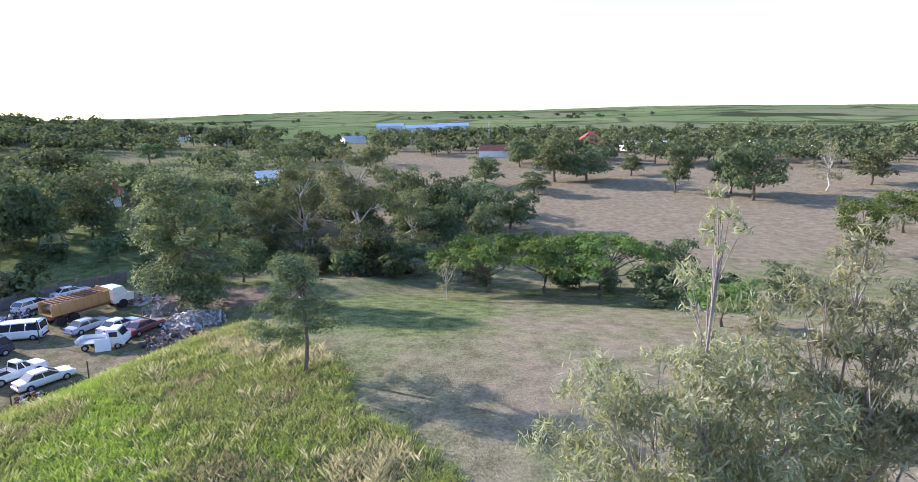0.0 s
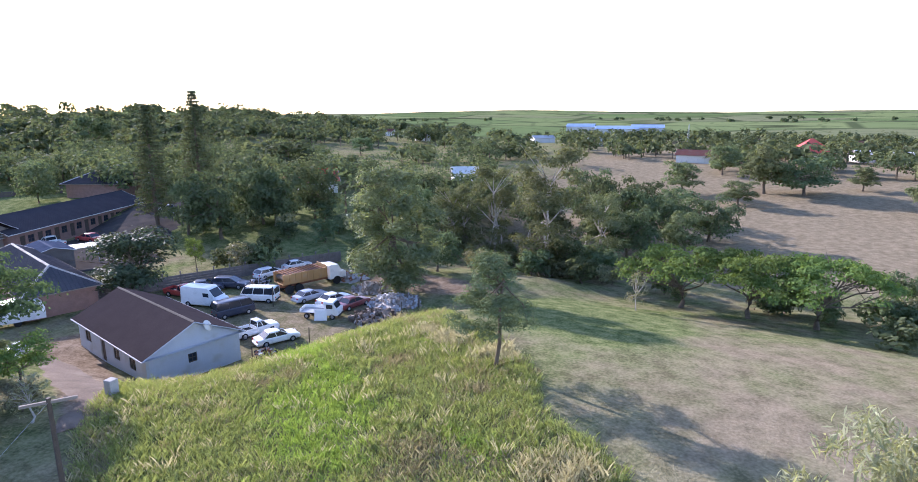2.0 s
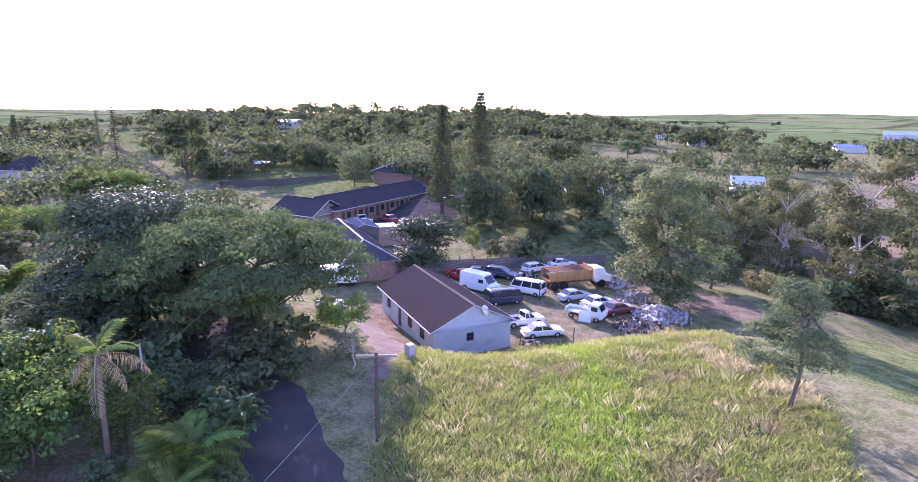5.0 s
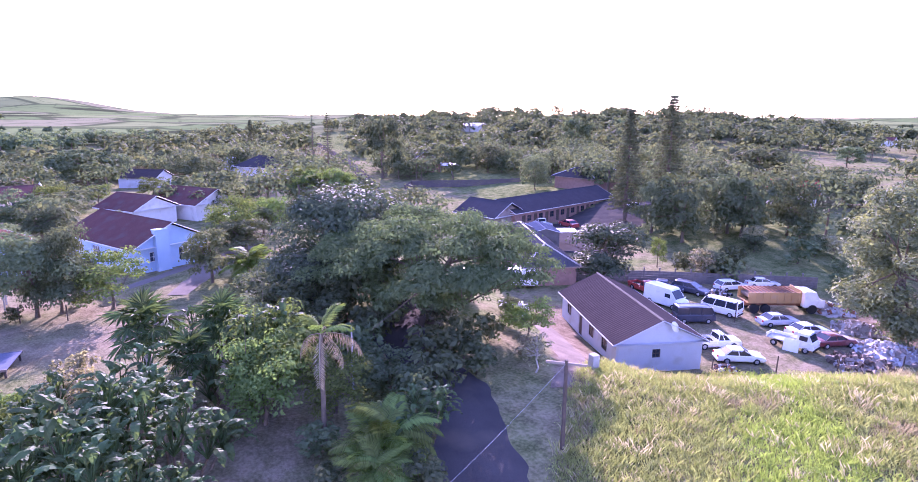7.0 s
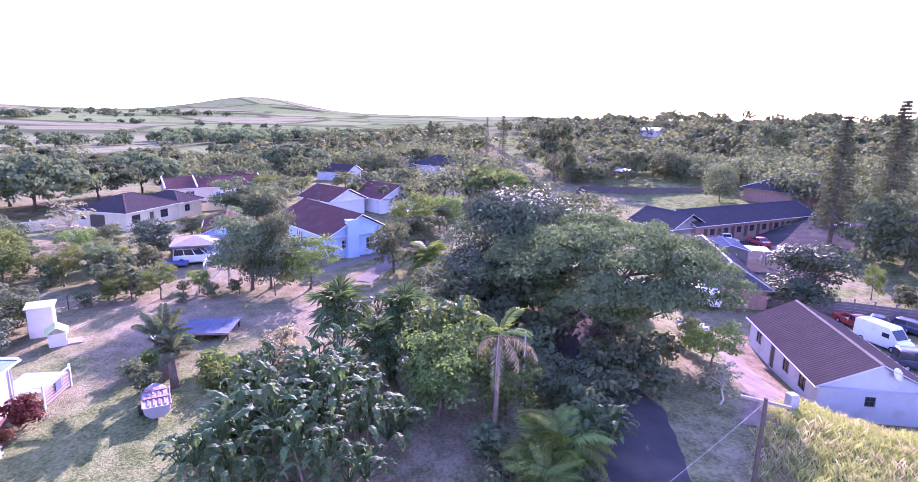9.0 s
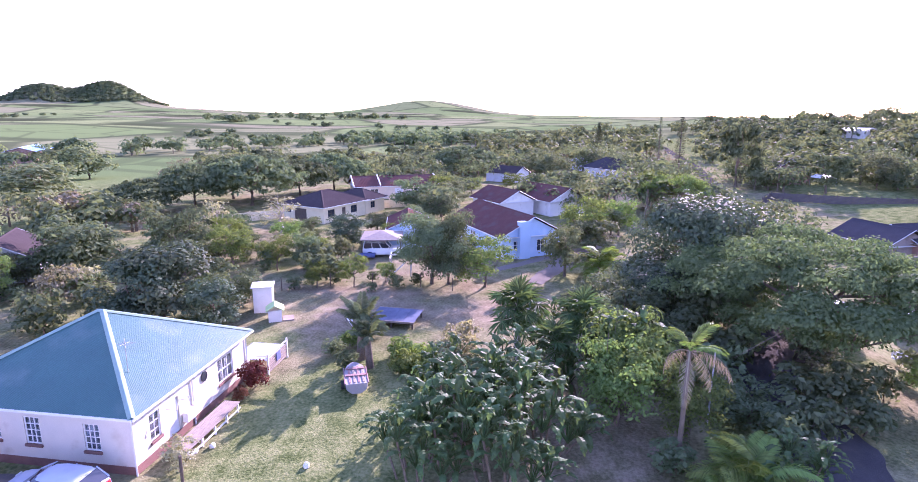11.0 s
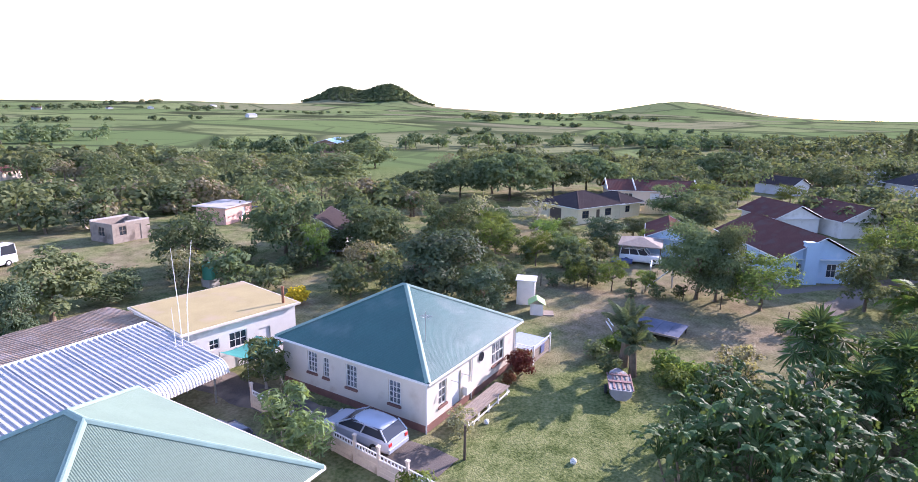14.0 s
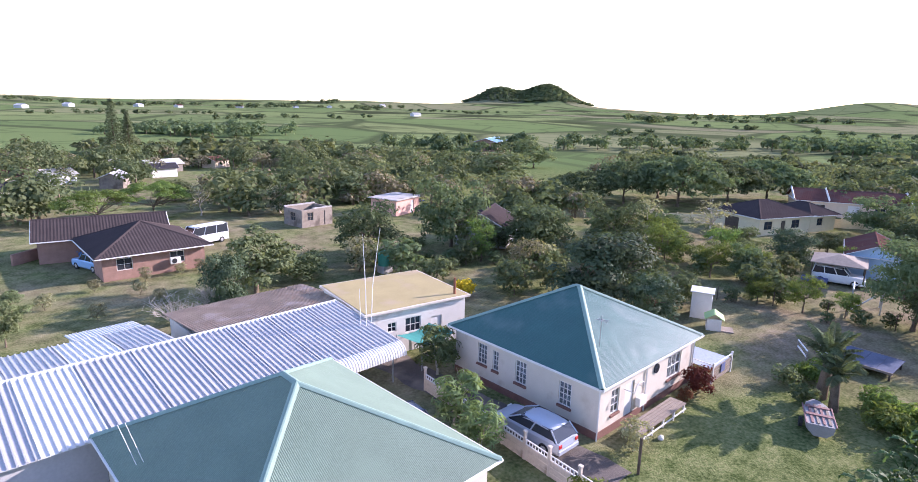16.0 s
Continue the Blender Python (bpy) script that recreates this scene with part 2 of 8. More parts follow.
# Stained wall, darker than bare concrete to hold the yard wall's shadow.
WALL_DARK = mat("dark_wall", (0.17, 0.15, 0.135), 0.95, vary=0.3, scale=0.9, fine=14, bump=0.4, dirt=(0.09, 0.08, 0.07), dirt_amount=0.4)
RUIN = mat("bare_plaster", (0.27, 0.225, 0.185), 0.95, vary=0.3, scale=0.9, fine=14, bump=0.4, dirt=(0.13, 0.105, 0.085), dirt_amount=0.4)
TAR = mat("tar", (0.07, 0.064, 0.06), 0.95, spec=0.0, vary=0.25, scale=0.5, fine=20, bump=0.5, dirt=(0.10, 0.087, 0.072), dirt_amount=0.25)
# Dusty drive, its colour darkened to take in the shade beside the car.
SHADED_DUST = mat("shaded_dust", (0.12, 0.10, 0.088), 0.95, vary=0.3, scale=0.7, fine=12, bump=0.5, dirt=(0.24, 0.19, 0.15), dirt_amount=0.35)
SHEET_DARK = mat("sheet_dark", (0.13, 0.14, 0.18), 0.7, spec=0.0, vary=0.25, scale=1.2, fine=12)
PAVING = mat("pale_paving", (0.19, 0.165, 0.138), 0.95, spec=0.0, vary=0.2, scale=0.6, fine=12, bump=0.4)
EARTH = mat("red_earth", (0.17, 0.13, 0.098), 0.95, vary=0.35, scale=0.7, fine=10, bump=0.8, spec=0.05, dirt=(0.22, 0.175, 0.135), dirt_amount=0.35)
ROOF_GREEN = mat("roof_green_metal", (0.026, 0.094, 0.08), 0.5, 0.0, vary=0.16, scale=0.6, fine=9, spec=0.22, dirt=(0.07, 0.13, 0.115), dirt_amount=0.3)
# Base is paled to the tone of sunlit slopes; shaded it is dark teal.
ROOF_MINT = mat("roof_mint_metal", (0.145, 0.20, 0.15), 0.55, 0.0, vary=0.12, scale=0.5, fine=8, spec=0.12, dirt=(0.16, 0.22, 0.165), dirt_amount=0.25)
for _m, _w, _r in ((ROOF_GREEN, 0.6, 0.45), (ROOF_MINT, 0.15, 0.5)):
    _p = _m.node_tree.nodes["Principled BSDF"]
    _p.inputs["Coat Weight"].default_value, _p.inputs["Coat Roughness"].default_value, _p.inputs["Coat IOR"].default_value = _w, _r, 1.5
RIDGE_CAP = mat("ridge_cap", (0.20, 0.29, 0.245), 0.5, 0.0, vary=0.12, spec=0.2)
ROOF_TILE = mat("roof_tile_brown", (0.06, 0.048, 0.047), 0.95, spec=0.0, vary=0.3, scale=0.9, fine=8, rand=0.35, island=0.5, bump=0.3)
ROOF_SLATE = mat("roof_tile_dark", (0.06, 0.055, 0.06), 0.95, spec=0.0, vary=0.3, scale=0.8, fine=8, rand=0.35, island=0.5, bump=0.3)
ROOF_RED = mat("roof_tile_red", (0.12, 0.058, 0.05), 0.9, spec=0.0, vary=0.25, scale=0.8, fine=8, island=0.5, bump=0.3, dirt=(0.12, 0.075, 0.068), dirt_amount=0.35)
ROOF_BRIGHT = mat("roof_paint_red", (0.55, 0.10, 0.07), 0.6, vary=0.15, scale=0.7, fine=8, bump=0.2)
ROOF_ZINC = mat("roof_zinc", (0.46, 0.445, 0.445), 0.5, 0.05, vary=0.12, scale=0.5, fine=7, spec=0.2)
ROOF_WHITE = mat("roof_white_sheet", (0.64, 0.62, 0.58), 0.5, 0.0, vary=0.07, scale=0.6, fine=9)
ROOF_RUST = mat("roof_rust", (0.36, 0.255, 0.18), 0.8, 0.0, vary=0.3, scale=0.8, fine=9, bump=0.3, dirt=(0.50, 0.38, 0.31), dirt_amount=0.3)
ROOF_FELT = mat("roof_felt_ochre", (0.36, 0.285, 0.135), 0.95, vary=0.14, scale=0.7, fine=14, bump=0.3, dirt=(0.38, 0.29, 0.18), dirt_amount=0.3)
TRIM = mat("trim_white", (0.68, 0.66, 0.63), 0.5, vary=0.06, fine=12)
WOOD_GREY = mat("wood_weathered", (0.26, 0.21, 0.17), 0.9, vary=0.3, scale=3, fine=30, bump=0.4, rand=0.2)
WOOD_DARK = mat("wood_dark", (0.10, 0.075, 0.055), 0.85, vary=0.3, scale=4, fine=30, bump=0.3)
METAL_GREY = mat("metal_grey", (0.42, 0.42, 0.43), 0.45, 0.6, vary=0.15, scale=5)
RUST = mat("rust", (0.24, 0.10, 0.055), 0.85, vary=0.4, scale=2, fine=14, bump=0.3)
PLASTIC_TEAL = mat("shade_net_teal", (0.05, 0.25, 0.22), 0.7, vary=0.15, scale=2)
BLACK = mat("rubber_black", (0.025, 0.025, 0.026), 0.8, vary=0.2, scale=6)
# Near-black floor colour that stands in for the dark of unlit rooms.
CAVITY = mat("dark_inside", (0.035, 0.032, 0.03), 0.9, vary=0.2)
CLOTH_BLUE = mat("cloth_blue", (0.10, 0.12, 0.24), 0.9, vary=0.3, scale=6)
GREEN_TANK = mat("green_plastic", (0.05, 0.24, 0.17), 0.5, vary=0.12)


def paint(name, base, rough=0.28):
    m = mat(name, base, rough, 0.0, vary=0.05, scale=1.5, fine=8, spec=0.5, dirt=tuple(0.75 * c + 0.06 for c in base), dirt_amount=0.2)
    m.node_tree.nodes["Principled BSDF"].inputs["Coat Weight"].default_value = 0.4
    return m


PAINT_WHITE, PAINT_SILVER = paint("paint_white", (0.80, 0.80, 0.79)), paint("paint_silver", (0.40, 0.43, 0.50))
PAINT_MAROON, PAINT_BLUE = paint("paint_maroon", (0.16, 0.035, 0.035)), paint("paint_blue", (0.05, 0.14, 0.36))
PAINT_DARK, PAINT_RED = paint("paint_dark", (0.04, 0.045, 0.07)), paint("paint_red", (0.42, 0.06, 0.05))
PAINT_YELLOW, PAINT_GREEN = paint("paint_ochre", (0.42, 0.23, 0.08), 0.7), paint("paint_lime", (0.42, 0.62, 0.22), 0.6)
LAMP_RED, LAMP_CLEAR = paint("lamp_red", (0.5, 0.03, 0.03), 0.2), paint("lamp_clear", (0.7, 0.7, 0.68), 0.15)
GLASS = bpy.data.materials.new("window_glass")
GLASS.use_nodes = True
GLASS.node_tree.nodes["Principled BSDF"].inputs["Base Color"].default_value = (0.03, 0.035, 0.045, 1)
GLASS.node_tree.nodes["Principled BSDF"].inputs["Roughness"].default_value = 0.08
GLASS.node_tree.nodes["Principled BSDF"].inputs["Specular IOR Level"].default_value = 0.6
CURTAIN = mat("net_curtain", (0.66, 0.66, 0.64), 0.9, vary=0.18, scale=3.0, fine=26)
CLEAR = bpy.data.materials.new("clear_glass")
CLEAR.use_nodes = True
_n, _l = CLEAR.node_tree.nodes, CLEAR.node_tree.links
_t, _g, _x = _n.new("ShaderNodeBsdfTransparent"), _n.new("ShaderNodeBsdfGlossy"), _n.new("ShaderNodeMixShader")
_t.inputs[0].default_value = (0.72, 0.76, 0.80, 1)
_g.inputs["Roughness"].default_value, _x.inputs[0].default_value = 0.05, 0.18
_l.new(_t.outputs[0], _x.inputs[1]); _l.new(_g.outputs[0], _x.inputs[2]); _l.new(_x.outputs[0], _n["Material Output"].inputs[0])
# ---- ground ----
def sstep(a, b, v):
    v = min(max((v - a) / (b - a), 0.0), 1.0)
    return v * v * (3 - 2 * v)


def hump(x, y, cx, cy, r, h, ry=None):
    return h * math.exp(-((x - cx) / r) ** 2 - ((y - cy) / (ry or r)) ** 2)


def height(x, y):
    """The lie of the land: a level spur with the houses, the yard a bank lower, a shallow valley beyond, cane hills far off."""
    z = 2.2
    valley = sstep(30, 78, y + 0.12 * x) * sstep(-75, -38, x)
    z -= 7.0 * valley
    yard = sstep(17, 29, y) * (1 - sstep(-0.5, 9.5, (x + 44.2) * 0.92 - (y - 24.6) * 0.39)) * (1 - sstep(60, 80, y))
    z = z * (1 - yard) - 1.4 * yard
    z += (hump(x, y, -24, 20, 9, 0.4))
    behind = sstep(60, 95, y) * sstep(-50, -70, x)
    z -= 1.5 * behind
    r = math.hypot(x + 10, y)
    far = sstep(110, 230, r)
    z = z * (1 - far) + far * (0.5 + 14.0 * sstep(250, 1400, r))
    z -= 16 * sstep(1800, 4200, r)
    z += hump(x, y, -380, 330, 190, 17) + hump(x, y, -470, 110, 120, 7) + hump(x, y, -1880, -330, 300, 44, 200)
    z += hump(x, y, -1428, -1276, 72, 44, 72) + hump(x, y, -1530, -1155, 80, 56, 80) + hump(x, y, -1480, -1200, 330, 22)
    z += hump(x, y, -1250, -2000, 420, 16) + hump(x, y, -600, -2000, 500, 9) + hump(x, y, -150, -1900, 260, 8) + hump(x, y, -900, -1300, 200, 16) + hump(x, y, -500, 1900, 500, 12) + hump(x, y, 500, 1700, 400, 10)
    z -= 9 * math.exp(-((x + 500) / 550) ** 2 - ((y + 1500) / 600) ** 2)
    if r > 200:
        s = sstep(200, 500, r)
        z += s * (5.0 * noise.noise((x * 0.0028, y * 0.0028, 3.1)) + 2.0 * noise.noise((x * 0.008, y * 0.008, 7.7)))
    return z


def zone_soil(x, y):
    """Bare earth: the drive beside the cottage, the scrap yard, worn paths, under the palms."""
    q = min(max(((x + 40) * -0.867 + (y - 18.5) * 0.5) / 23.0, 0), 1)
    s = 0.9 * (1 - sstep(1.2, 2.8, math.hypot(x + 40 + 19.9 * q, y - 18.5 - 11.5 * q)))
    s = max(s, 0.47 * (1 - sstep(0.6, 1.2, math.hypot((x + 47) / 14, (y - 42) / 15))))
    s = max(s, 0.8 * (1 - sstep(0.6, 1.3, math.hypot((x + 38) / 10, (y - 58) / 4))))
    s = max(s, 0.5 * (1 - sstep(0.5, 1.2, math.hypot((x + 40) / 9, (y + 3) / 5))))
    s = max(s, 0.3 * (1 - sstep(0.5, 1.2, math.hypot((x + 66) / 9, (y + 10) / 5))))
    s = max(s, 0.5 * (1 - sstep(0.5, 1.2, math.hypot((x + 56) / 6, (y + 23) / 3))))
    return s


def zone_dry(x, y):
    """Winter-brown grass on the open slopes; greener turf in the damp and on the lawns."""
    d = 0.45 + 0.5 * sstep(70, 110, y) * sstep(-60, -30, x)
    d += 0.18 * sstep(-22, 0, x) * sstep(10, 25, y) * (1 - sstep(42, 60, y))
    d -= 0.5 * (1 - sstep(0.5, 1.2, math.hypot((x + 40) / 11, (y + 17) / 6)))
    d -= 0.4 * (1 - sstep(0.5, 1.3, math.hypot((x + 17) / 10, (y - 50) / 12)))
    d -= 0.4 * sstep(-70, -95, y) * sstep(-60, -85, x)
    d -= 0.35 * sstep(58, 70, y) * (1 - sstep(95, 120, y)) * sstep(-45, -60, x)
    d += 0.15 * (1 - sstep(0.6, 1.2, math.hypot((x + 72) / 22, (y + 17) / 15)))
    return min(max(d, 0.0), 1.0)


def zone_cane(x, y):
    """Cane fields: they come nearest over the low land to the south-west."""
    r, az = math.hypot(x + 10, y), math.degrees(math.atan2(-x - 10, y)) % 360
    near = sstep(96, 106, az) * (1 - sstep(190, 230, az))
    return sstep(330 - 190 * near, 430 - 210 * near, r)


def build_ground():
    cx, cy, turns = -30.0, 5.0, 320
    radii = [0.0]
    while radii[-1] < 4600:
        radii.append(radii[-1] + max(0.75, radii[-1] * 0.019))
    verts, faces, soil, dry, cane = [(cx, cy, height(cx, cy))], [], [], [], []
    for r in radii[1:]:
        for k in range(turns):
            a = 2 * math.pi * k / turns
            x, y = cx + r * math.cos(a), cy + r * math.sin(a)
            verts.append((x, y, height(x, y) + (0.05 * noise.noise((x * 0.5, y * 0.5, 1)) if r < 150 else 0)))
    for k in range(turns):
        faces.append((0, 1 + k, 1 + (k + 1) % turns))
    for i in range(len(radii) - 2):
        a, b = 1 + i * turns, 1 + (i + 1) * turns
        for k in range(turns):
            n2 = (k + 1) % turns
            faces.append((a + k, b + k, b + n2, a + n2))
    me = bpy.data.meshes.new("ground")
    me.from_pydata(verts, [], faces)
    for name, f in (("soil", zone_soil), ("dry", zone_dry), ("cane", zone_cane)):
        at = me.attributes.new(name, "FLOAT", "POINT")
        at.data.foreach_set("value", [f(x, y) for x, y, _ in verts])
    me.shade_smooth()
    me.materials.append(GROUND)
    return tagged(new("ground", me), "rolling land of turf, dry grass, bare soil and cane fields", "ground", kind="structure")


build_ground()
# ---- small tools ----
def part(name, geo, material, parent, label="", kind="", smooth=False):
    """One mesh object under a thing or a part; geo is a bmesh or (verts, faces)."""
    me = bpy.data.meshes.new(name)
    if isinstance(geo, tuple):
        me.from_pydata(geo[0], [], geo[1])
        me.update()
    else:
        geo.to_mesh(me)
        geo.free()
    if smooth:
        me.shade_smooth()
    me.materials.append(material)
    ob = new(name, me)
    ob.parent = parent
    return tagged(ob, label, kind=kind)


def share(name, ob, parent, m):
    """Another object on ob's mesh."""
    o = new(name, ob.data)
    o.parent, o.matrix_basis = parent, m
    return o


def thing(name, m, label, category, group="", kind=""):
    ob = new(name)
    ob.empty_display_size = 0.2
    ob.matrix_basis = m
    return tagged(ob, label, category, group, kind)


def on_ground(x, y, yaw=0.0, s=1.0, dz=0.0):
    return pose(x, y, height(x, y) + dz, 0, 0, yaw) @ Matrix.Diagonal((s, s, s, 1))


def box(bm, x0, x1, y0, y1, z0, z1, bevel=0.0):
    r = bmesh.ops.create_cube(bm, size=1, matrix=Matrix.Translation(((x0 + x1) / 2, (y0 + y1) / 2, (z0 + z1) / 2)) @ Matrix.Diagonal((x1 - x0, y1 - y0, z1 - z0, 1)))
    if bevel:
        bmesh.ops.bevel(bm, geom=list({e for v in r["verts"] for e in v.link_edges}), offset=bevel, segments=1, affect="EDGES")
    return bm


def boxes(rows, bevel=0.0):
    bm = bmesh.new()
    for r in rows:
        box(bm, *r, bevel=bevel)
    return bm


def rod(bm, a, b, r0, r1=None, sides=6):
    """A tapered round bar from a to b."""
    a, b = Vector(a), Vector(b)
    d = b - a
    m = Matrix.Translation((a + b) / 2) @ d.to_track_quat("Z", "Y").to_matrix().to_4x4()
    bmesh.ops.create_cone(bm, cap_ends=True, segments=sides, radius1=r0, radius2=r0 if r1 is None else r1, depth=d.length, matrix=m)
    return bm


def tube(verts, faces, points, radii, sides=6):
    """Adds a tapered, bent limb through the points to the lists."""
    first = len(verts)
    for i, (p, r) in enumerate(zip(points, radii)):
        p = Vector(p)
        d = Vector(points[min(i + 1, len(points) - 1)]) - Vector(points[max(i - 1, 0)])
        q = d.to_track_quat("Z", "Y") if d.length > 1e-6 else Vector((0, 0, 1)).to_track_quat("Z", "Y")
        for k in range(sides):
            a = 2 * math.pi * k / sides
            verts.append(tuple(p + q @ Vector((r * math.cos(a), r * math.sin(a), 0))))
    for i in range(len(points) - 1):
        for k in range(sides):
            a, b = first + i * sides, first + (i + 1) * sides
            k2 = (k + 1) % sides
            faces.append((a + k, a + k2, b + k2, b + k))


# ---- plants ----
def leaf_quads(rng, centres, radii, count, size, aspect=0.5, shell=0.55, droop=0.0, flat=0.35, lean=0.6):
    """Leaf sprays over and in lumps: rows of four-cornered, slightly folded leaves with uneven size and turn."""
    centres, radii = np.asarray(centres, float), np.asarray(radii, float)
    weight = (radii[:, 0] * radii[:, 1]) ** 0.9
    pick = rng.choice(len(centres), count, p=weight / weight.sum())
    d = rng.normal(size=(count, 3))
    d /= np.linalg.norm(d, axis=1)[:, None]
    d[:, 2] = np.where(d[:, 2] < -0.35, -d[:, 2] * 0.6, d[:, 2])
    rad = shell + (1 - shell) * rng.random(count) ** 0.6
    rad *= 1 + 0.16 * rng.normal(size=count)
    c = centres[pick] + d * radii[pick] * rad[:, None]
    nrm = d * lean + rng.normal(size=(count, 3)) * flat + np.array([0, 0, 0.35])
    nrm /= np.linalg.norm(nrm, axis=1)[:, None]
    u = rng.normal(size=(count, 3))
    u[:, 2] -= droop
    u -= (u * nrm).sum(1)[:, None] * nrm
    u /= np.linalg.norm(u, axis=1)[:, None] + 1e-9
    v = np.cross(nrm, u)
    s = size * (0.6 + 0.8 * rng.random(count))[:, None]
    a, b = u * s, v * s * aspect
    bend = nrm * s * 0.18
    quad = np.stack([c - a, c - b * 0.9 + bend, c + a, c + b * 0.9 + bend], 1)
    return quad.reshape(-1, 3)


def leaf_part(name, quads, material, parent, label=""):
    me = bpy.data.meshes.new(name)
    n = len(quads) // 4
    me.vertices.add(len(quads))
    me.vertices.foreach_set("co", np.asarray(quads, np.float32).ravel())
    me.loops.add(n * 4)
    me.loops.foreach_set("vertex_index", np.arange(n * 4, dtype=np.int32))
    me.polygons.add(n)
    me.polygons.foreach_set("loop_start", np.arange(0, n * 4, 4, dtype=np.int32))
    me.update()
    me.validate()
    me.materials.append(material)
    ob = new(name, me)
    ob.parent = parent
    return tagged(ob, label)


def limbs(rng, base, trunk_top, ends, r0, bend=0.12, sides=7):
    """A trunk that forks into limbs which reach the lumps of the crown."""
    verts, faces = [], []
    base, top = Vector(base), Vector(trunk_top)
    pts = [base, base.lerp(top, 0.3) + Vector(rng.normal(size=3) * bend), base.lerp(top, 0.7) + Vector(rng.normal(size=3) * bend), top]
    tube(verts, faces, [base - Vector((0, 0, 0.35))] + pts, [r0 * 1.5, r0 * 1.25, r0, r0 * 0.85, r0 * 0.7], sides)
    for e in ends:
        e = Vector(e)
        at = base.lerp(top, 0.72 + 0.28 * rng.random())
        mid = at.lerp(e, 0.5) + Vector(rng.normal(size=3) * (e - at).length * 0.09)
        r = r0 * (0.32 + 0.2 * rng.random())
        tube(verts, faces, [at, at.lerp(mid, 0.5), mid, mid.lerp(e, 0.6), e], [r, r * 0.85, r * 0.65, r * 0.4, r * 0.15], 5)
        for _ in range(2):
            t2 = e + Vector(rng.normal(size=3)) * (e - at).length * 0.22
            tube(verts, faces, [mid, mid.lerp(t2, 0.6), t2], [r * 0.45, r * 0.25, r * 0.06], 4)
    return verts, faces


def crown_lumps(rng, kind, h, w):
    """Centres and radii of a crown's lumps for one habit of growth; h: height, w: width."""
    c, r = [], []
    if kind == "round":
        for k in range(30):
            a, q = rng.random() * 6.28, math.sqrt(rng.random())
            z = h * (0.20 + 0.64 * rng.random())
            fade = math.sqrt(max(0.1, 1 - ((z / h - 0.48) / 0.55) ** 2))
            c.append((math.cos(a) * q * w * 0.36 * fade, math.sin(a) * q * w * 0.36 * fade, z))
            s = w * (0.10 + 0.08 * rng.random())
            r.append((s, s, s * 0.8))
    elif kind == "dense":
        for k in range(32):
            a, q = rng.random() * 6.28, math.sqrt(rng.random())
            z = h * (0.16 + 0.66 * rng.random())
            fade = math.sqrt(max(0.15, 1 - ((z / h - 0.45) / 0.55) ** 2))
            c.append((math.cos(a) * q * w * 0.36 * fade, math.sin(a) * q * w * 0.36 * fade, z))
            s = w * (0.13 + 0.06 * rng.random())
            r.append((s, s, s * 0.8))
    elif kind == "umbrella":
        for k in range(80):
            a, q = rng.random() * 6.28, math.sqrt(rng.random())
            z = h * (0.93 - 0.30 * q ** 2.5 - 0.13 * rng.random())
            c.append((math.cos(a) * q * w * 0.45, math.sin(a) * q * w * 0.45, z))
            s = w * (0.055 + 0.045 * rng.random())
            r.append((s, s, s * 0.45))
    elif kind == "dome":
        for k in range(170):
            a, q = rng.random() * 6.28, math.sqrt(rng.random())
            z = h * (0.94 - 0.36 * q ** 2.2 - 0.13 * rng.random() - (0.16 * rng.random() if k % 4 == 0 else 0))
            c.append((math.cos(a) * q * w * 0.46, math.sin(a) * q * w * 0.46, z))
            s = w * (0.042 + 0.034 * rng.random())
            r.append((s, s, s * 0.5))
        for k in range(70):
            a, q = rng.random() * 6.28, 0.4 + 0.4 * rng.random()
            c.append((math.cos(a) * q * w * 0.44, math.sin(a) * q * w * 0.44, h * (0.30 + 0.30 * rng.random())))
            s = w * (0.04 + 0.03 * rng.random())
            r.append((s, s, s * 0.55))
    elif kind == "euca":
        for k in range(46):
            z = h * (0.06 + 0.88 * rng.random())
            fade = 0.45 + 0.55 * math.sin(math.pi * min(1, max(0.2, (z / h + 0.08) / 1.08)))
            a, q = rng.random() * 6.28, 0.35 + 0.65 * rng.random()
            c.append((math.cos(a) * q * w * 0.40 * fade, math.sin(a) * q * w * 0.40 * fade, z))
            s = w * (0.09 + 0.08 * rng.random())
            r.append((s, s, s * 1.0))
        for k in range(16):
            a, q = rng.random() * 6.28, 0.25 + 0.6 * rng.random()
            c.append((math.cos(a) * q * w * 0.32, math.sin(a) * q * w * 0.32, h * (0.04 + 0.24 * rng.random())))
            s = w * (0.08 + 0.06 * rng.random())
            r.append((s, s, s))
    elif kind == "pine":
        for k in range(60):
            z = h * (0.30 + 0.67 * rng.random())
            fade = 1.05 - max(0, (z / h - 0.45)) * 1.25
            a, q = rng.random() * 6.28, 0.3 + 0.7 * rng.random()
            c.append((math.cos(a) * q * w * 0.42 * fade, math.sin(a) * q * w * 0.42 * fade, z))
            s = w * (0.10 + 0.06 * rng.random())
            r.append((s, s, s * 0.7))
    return c, r


PROTO, USED = {}, set()


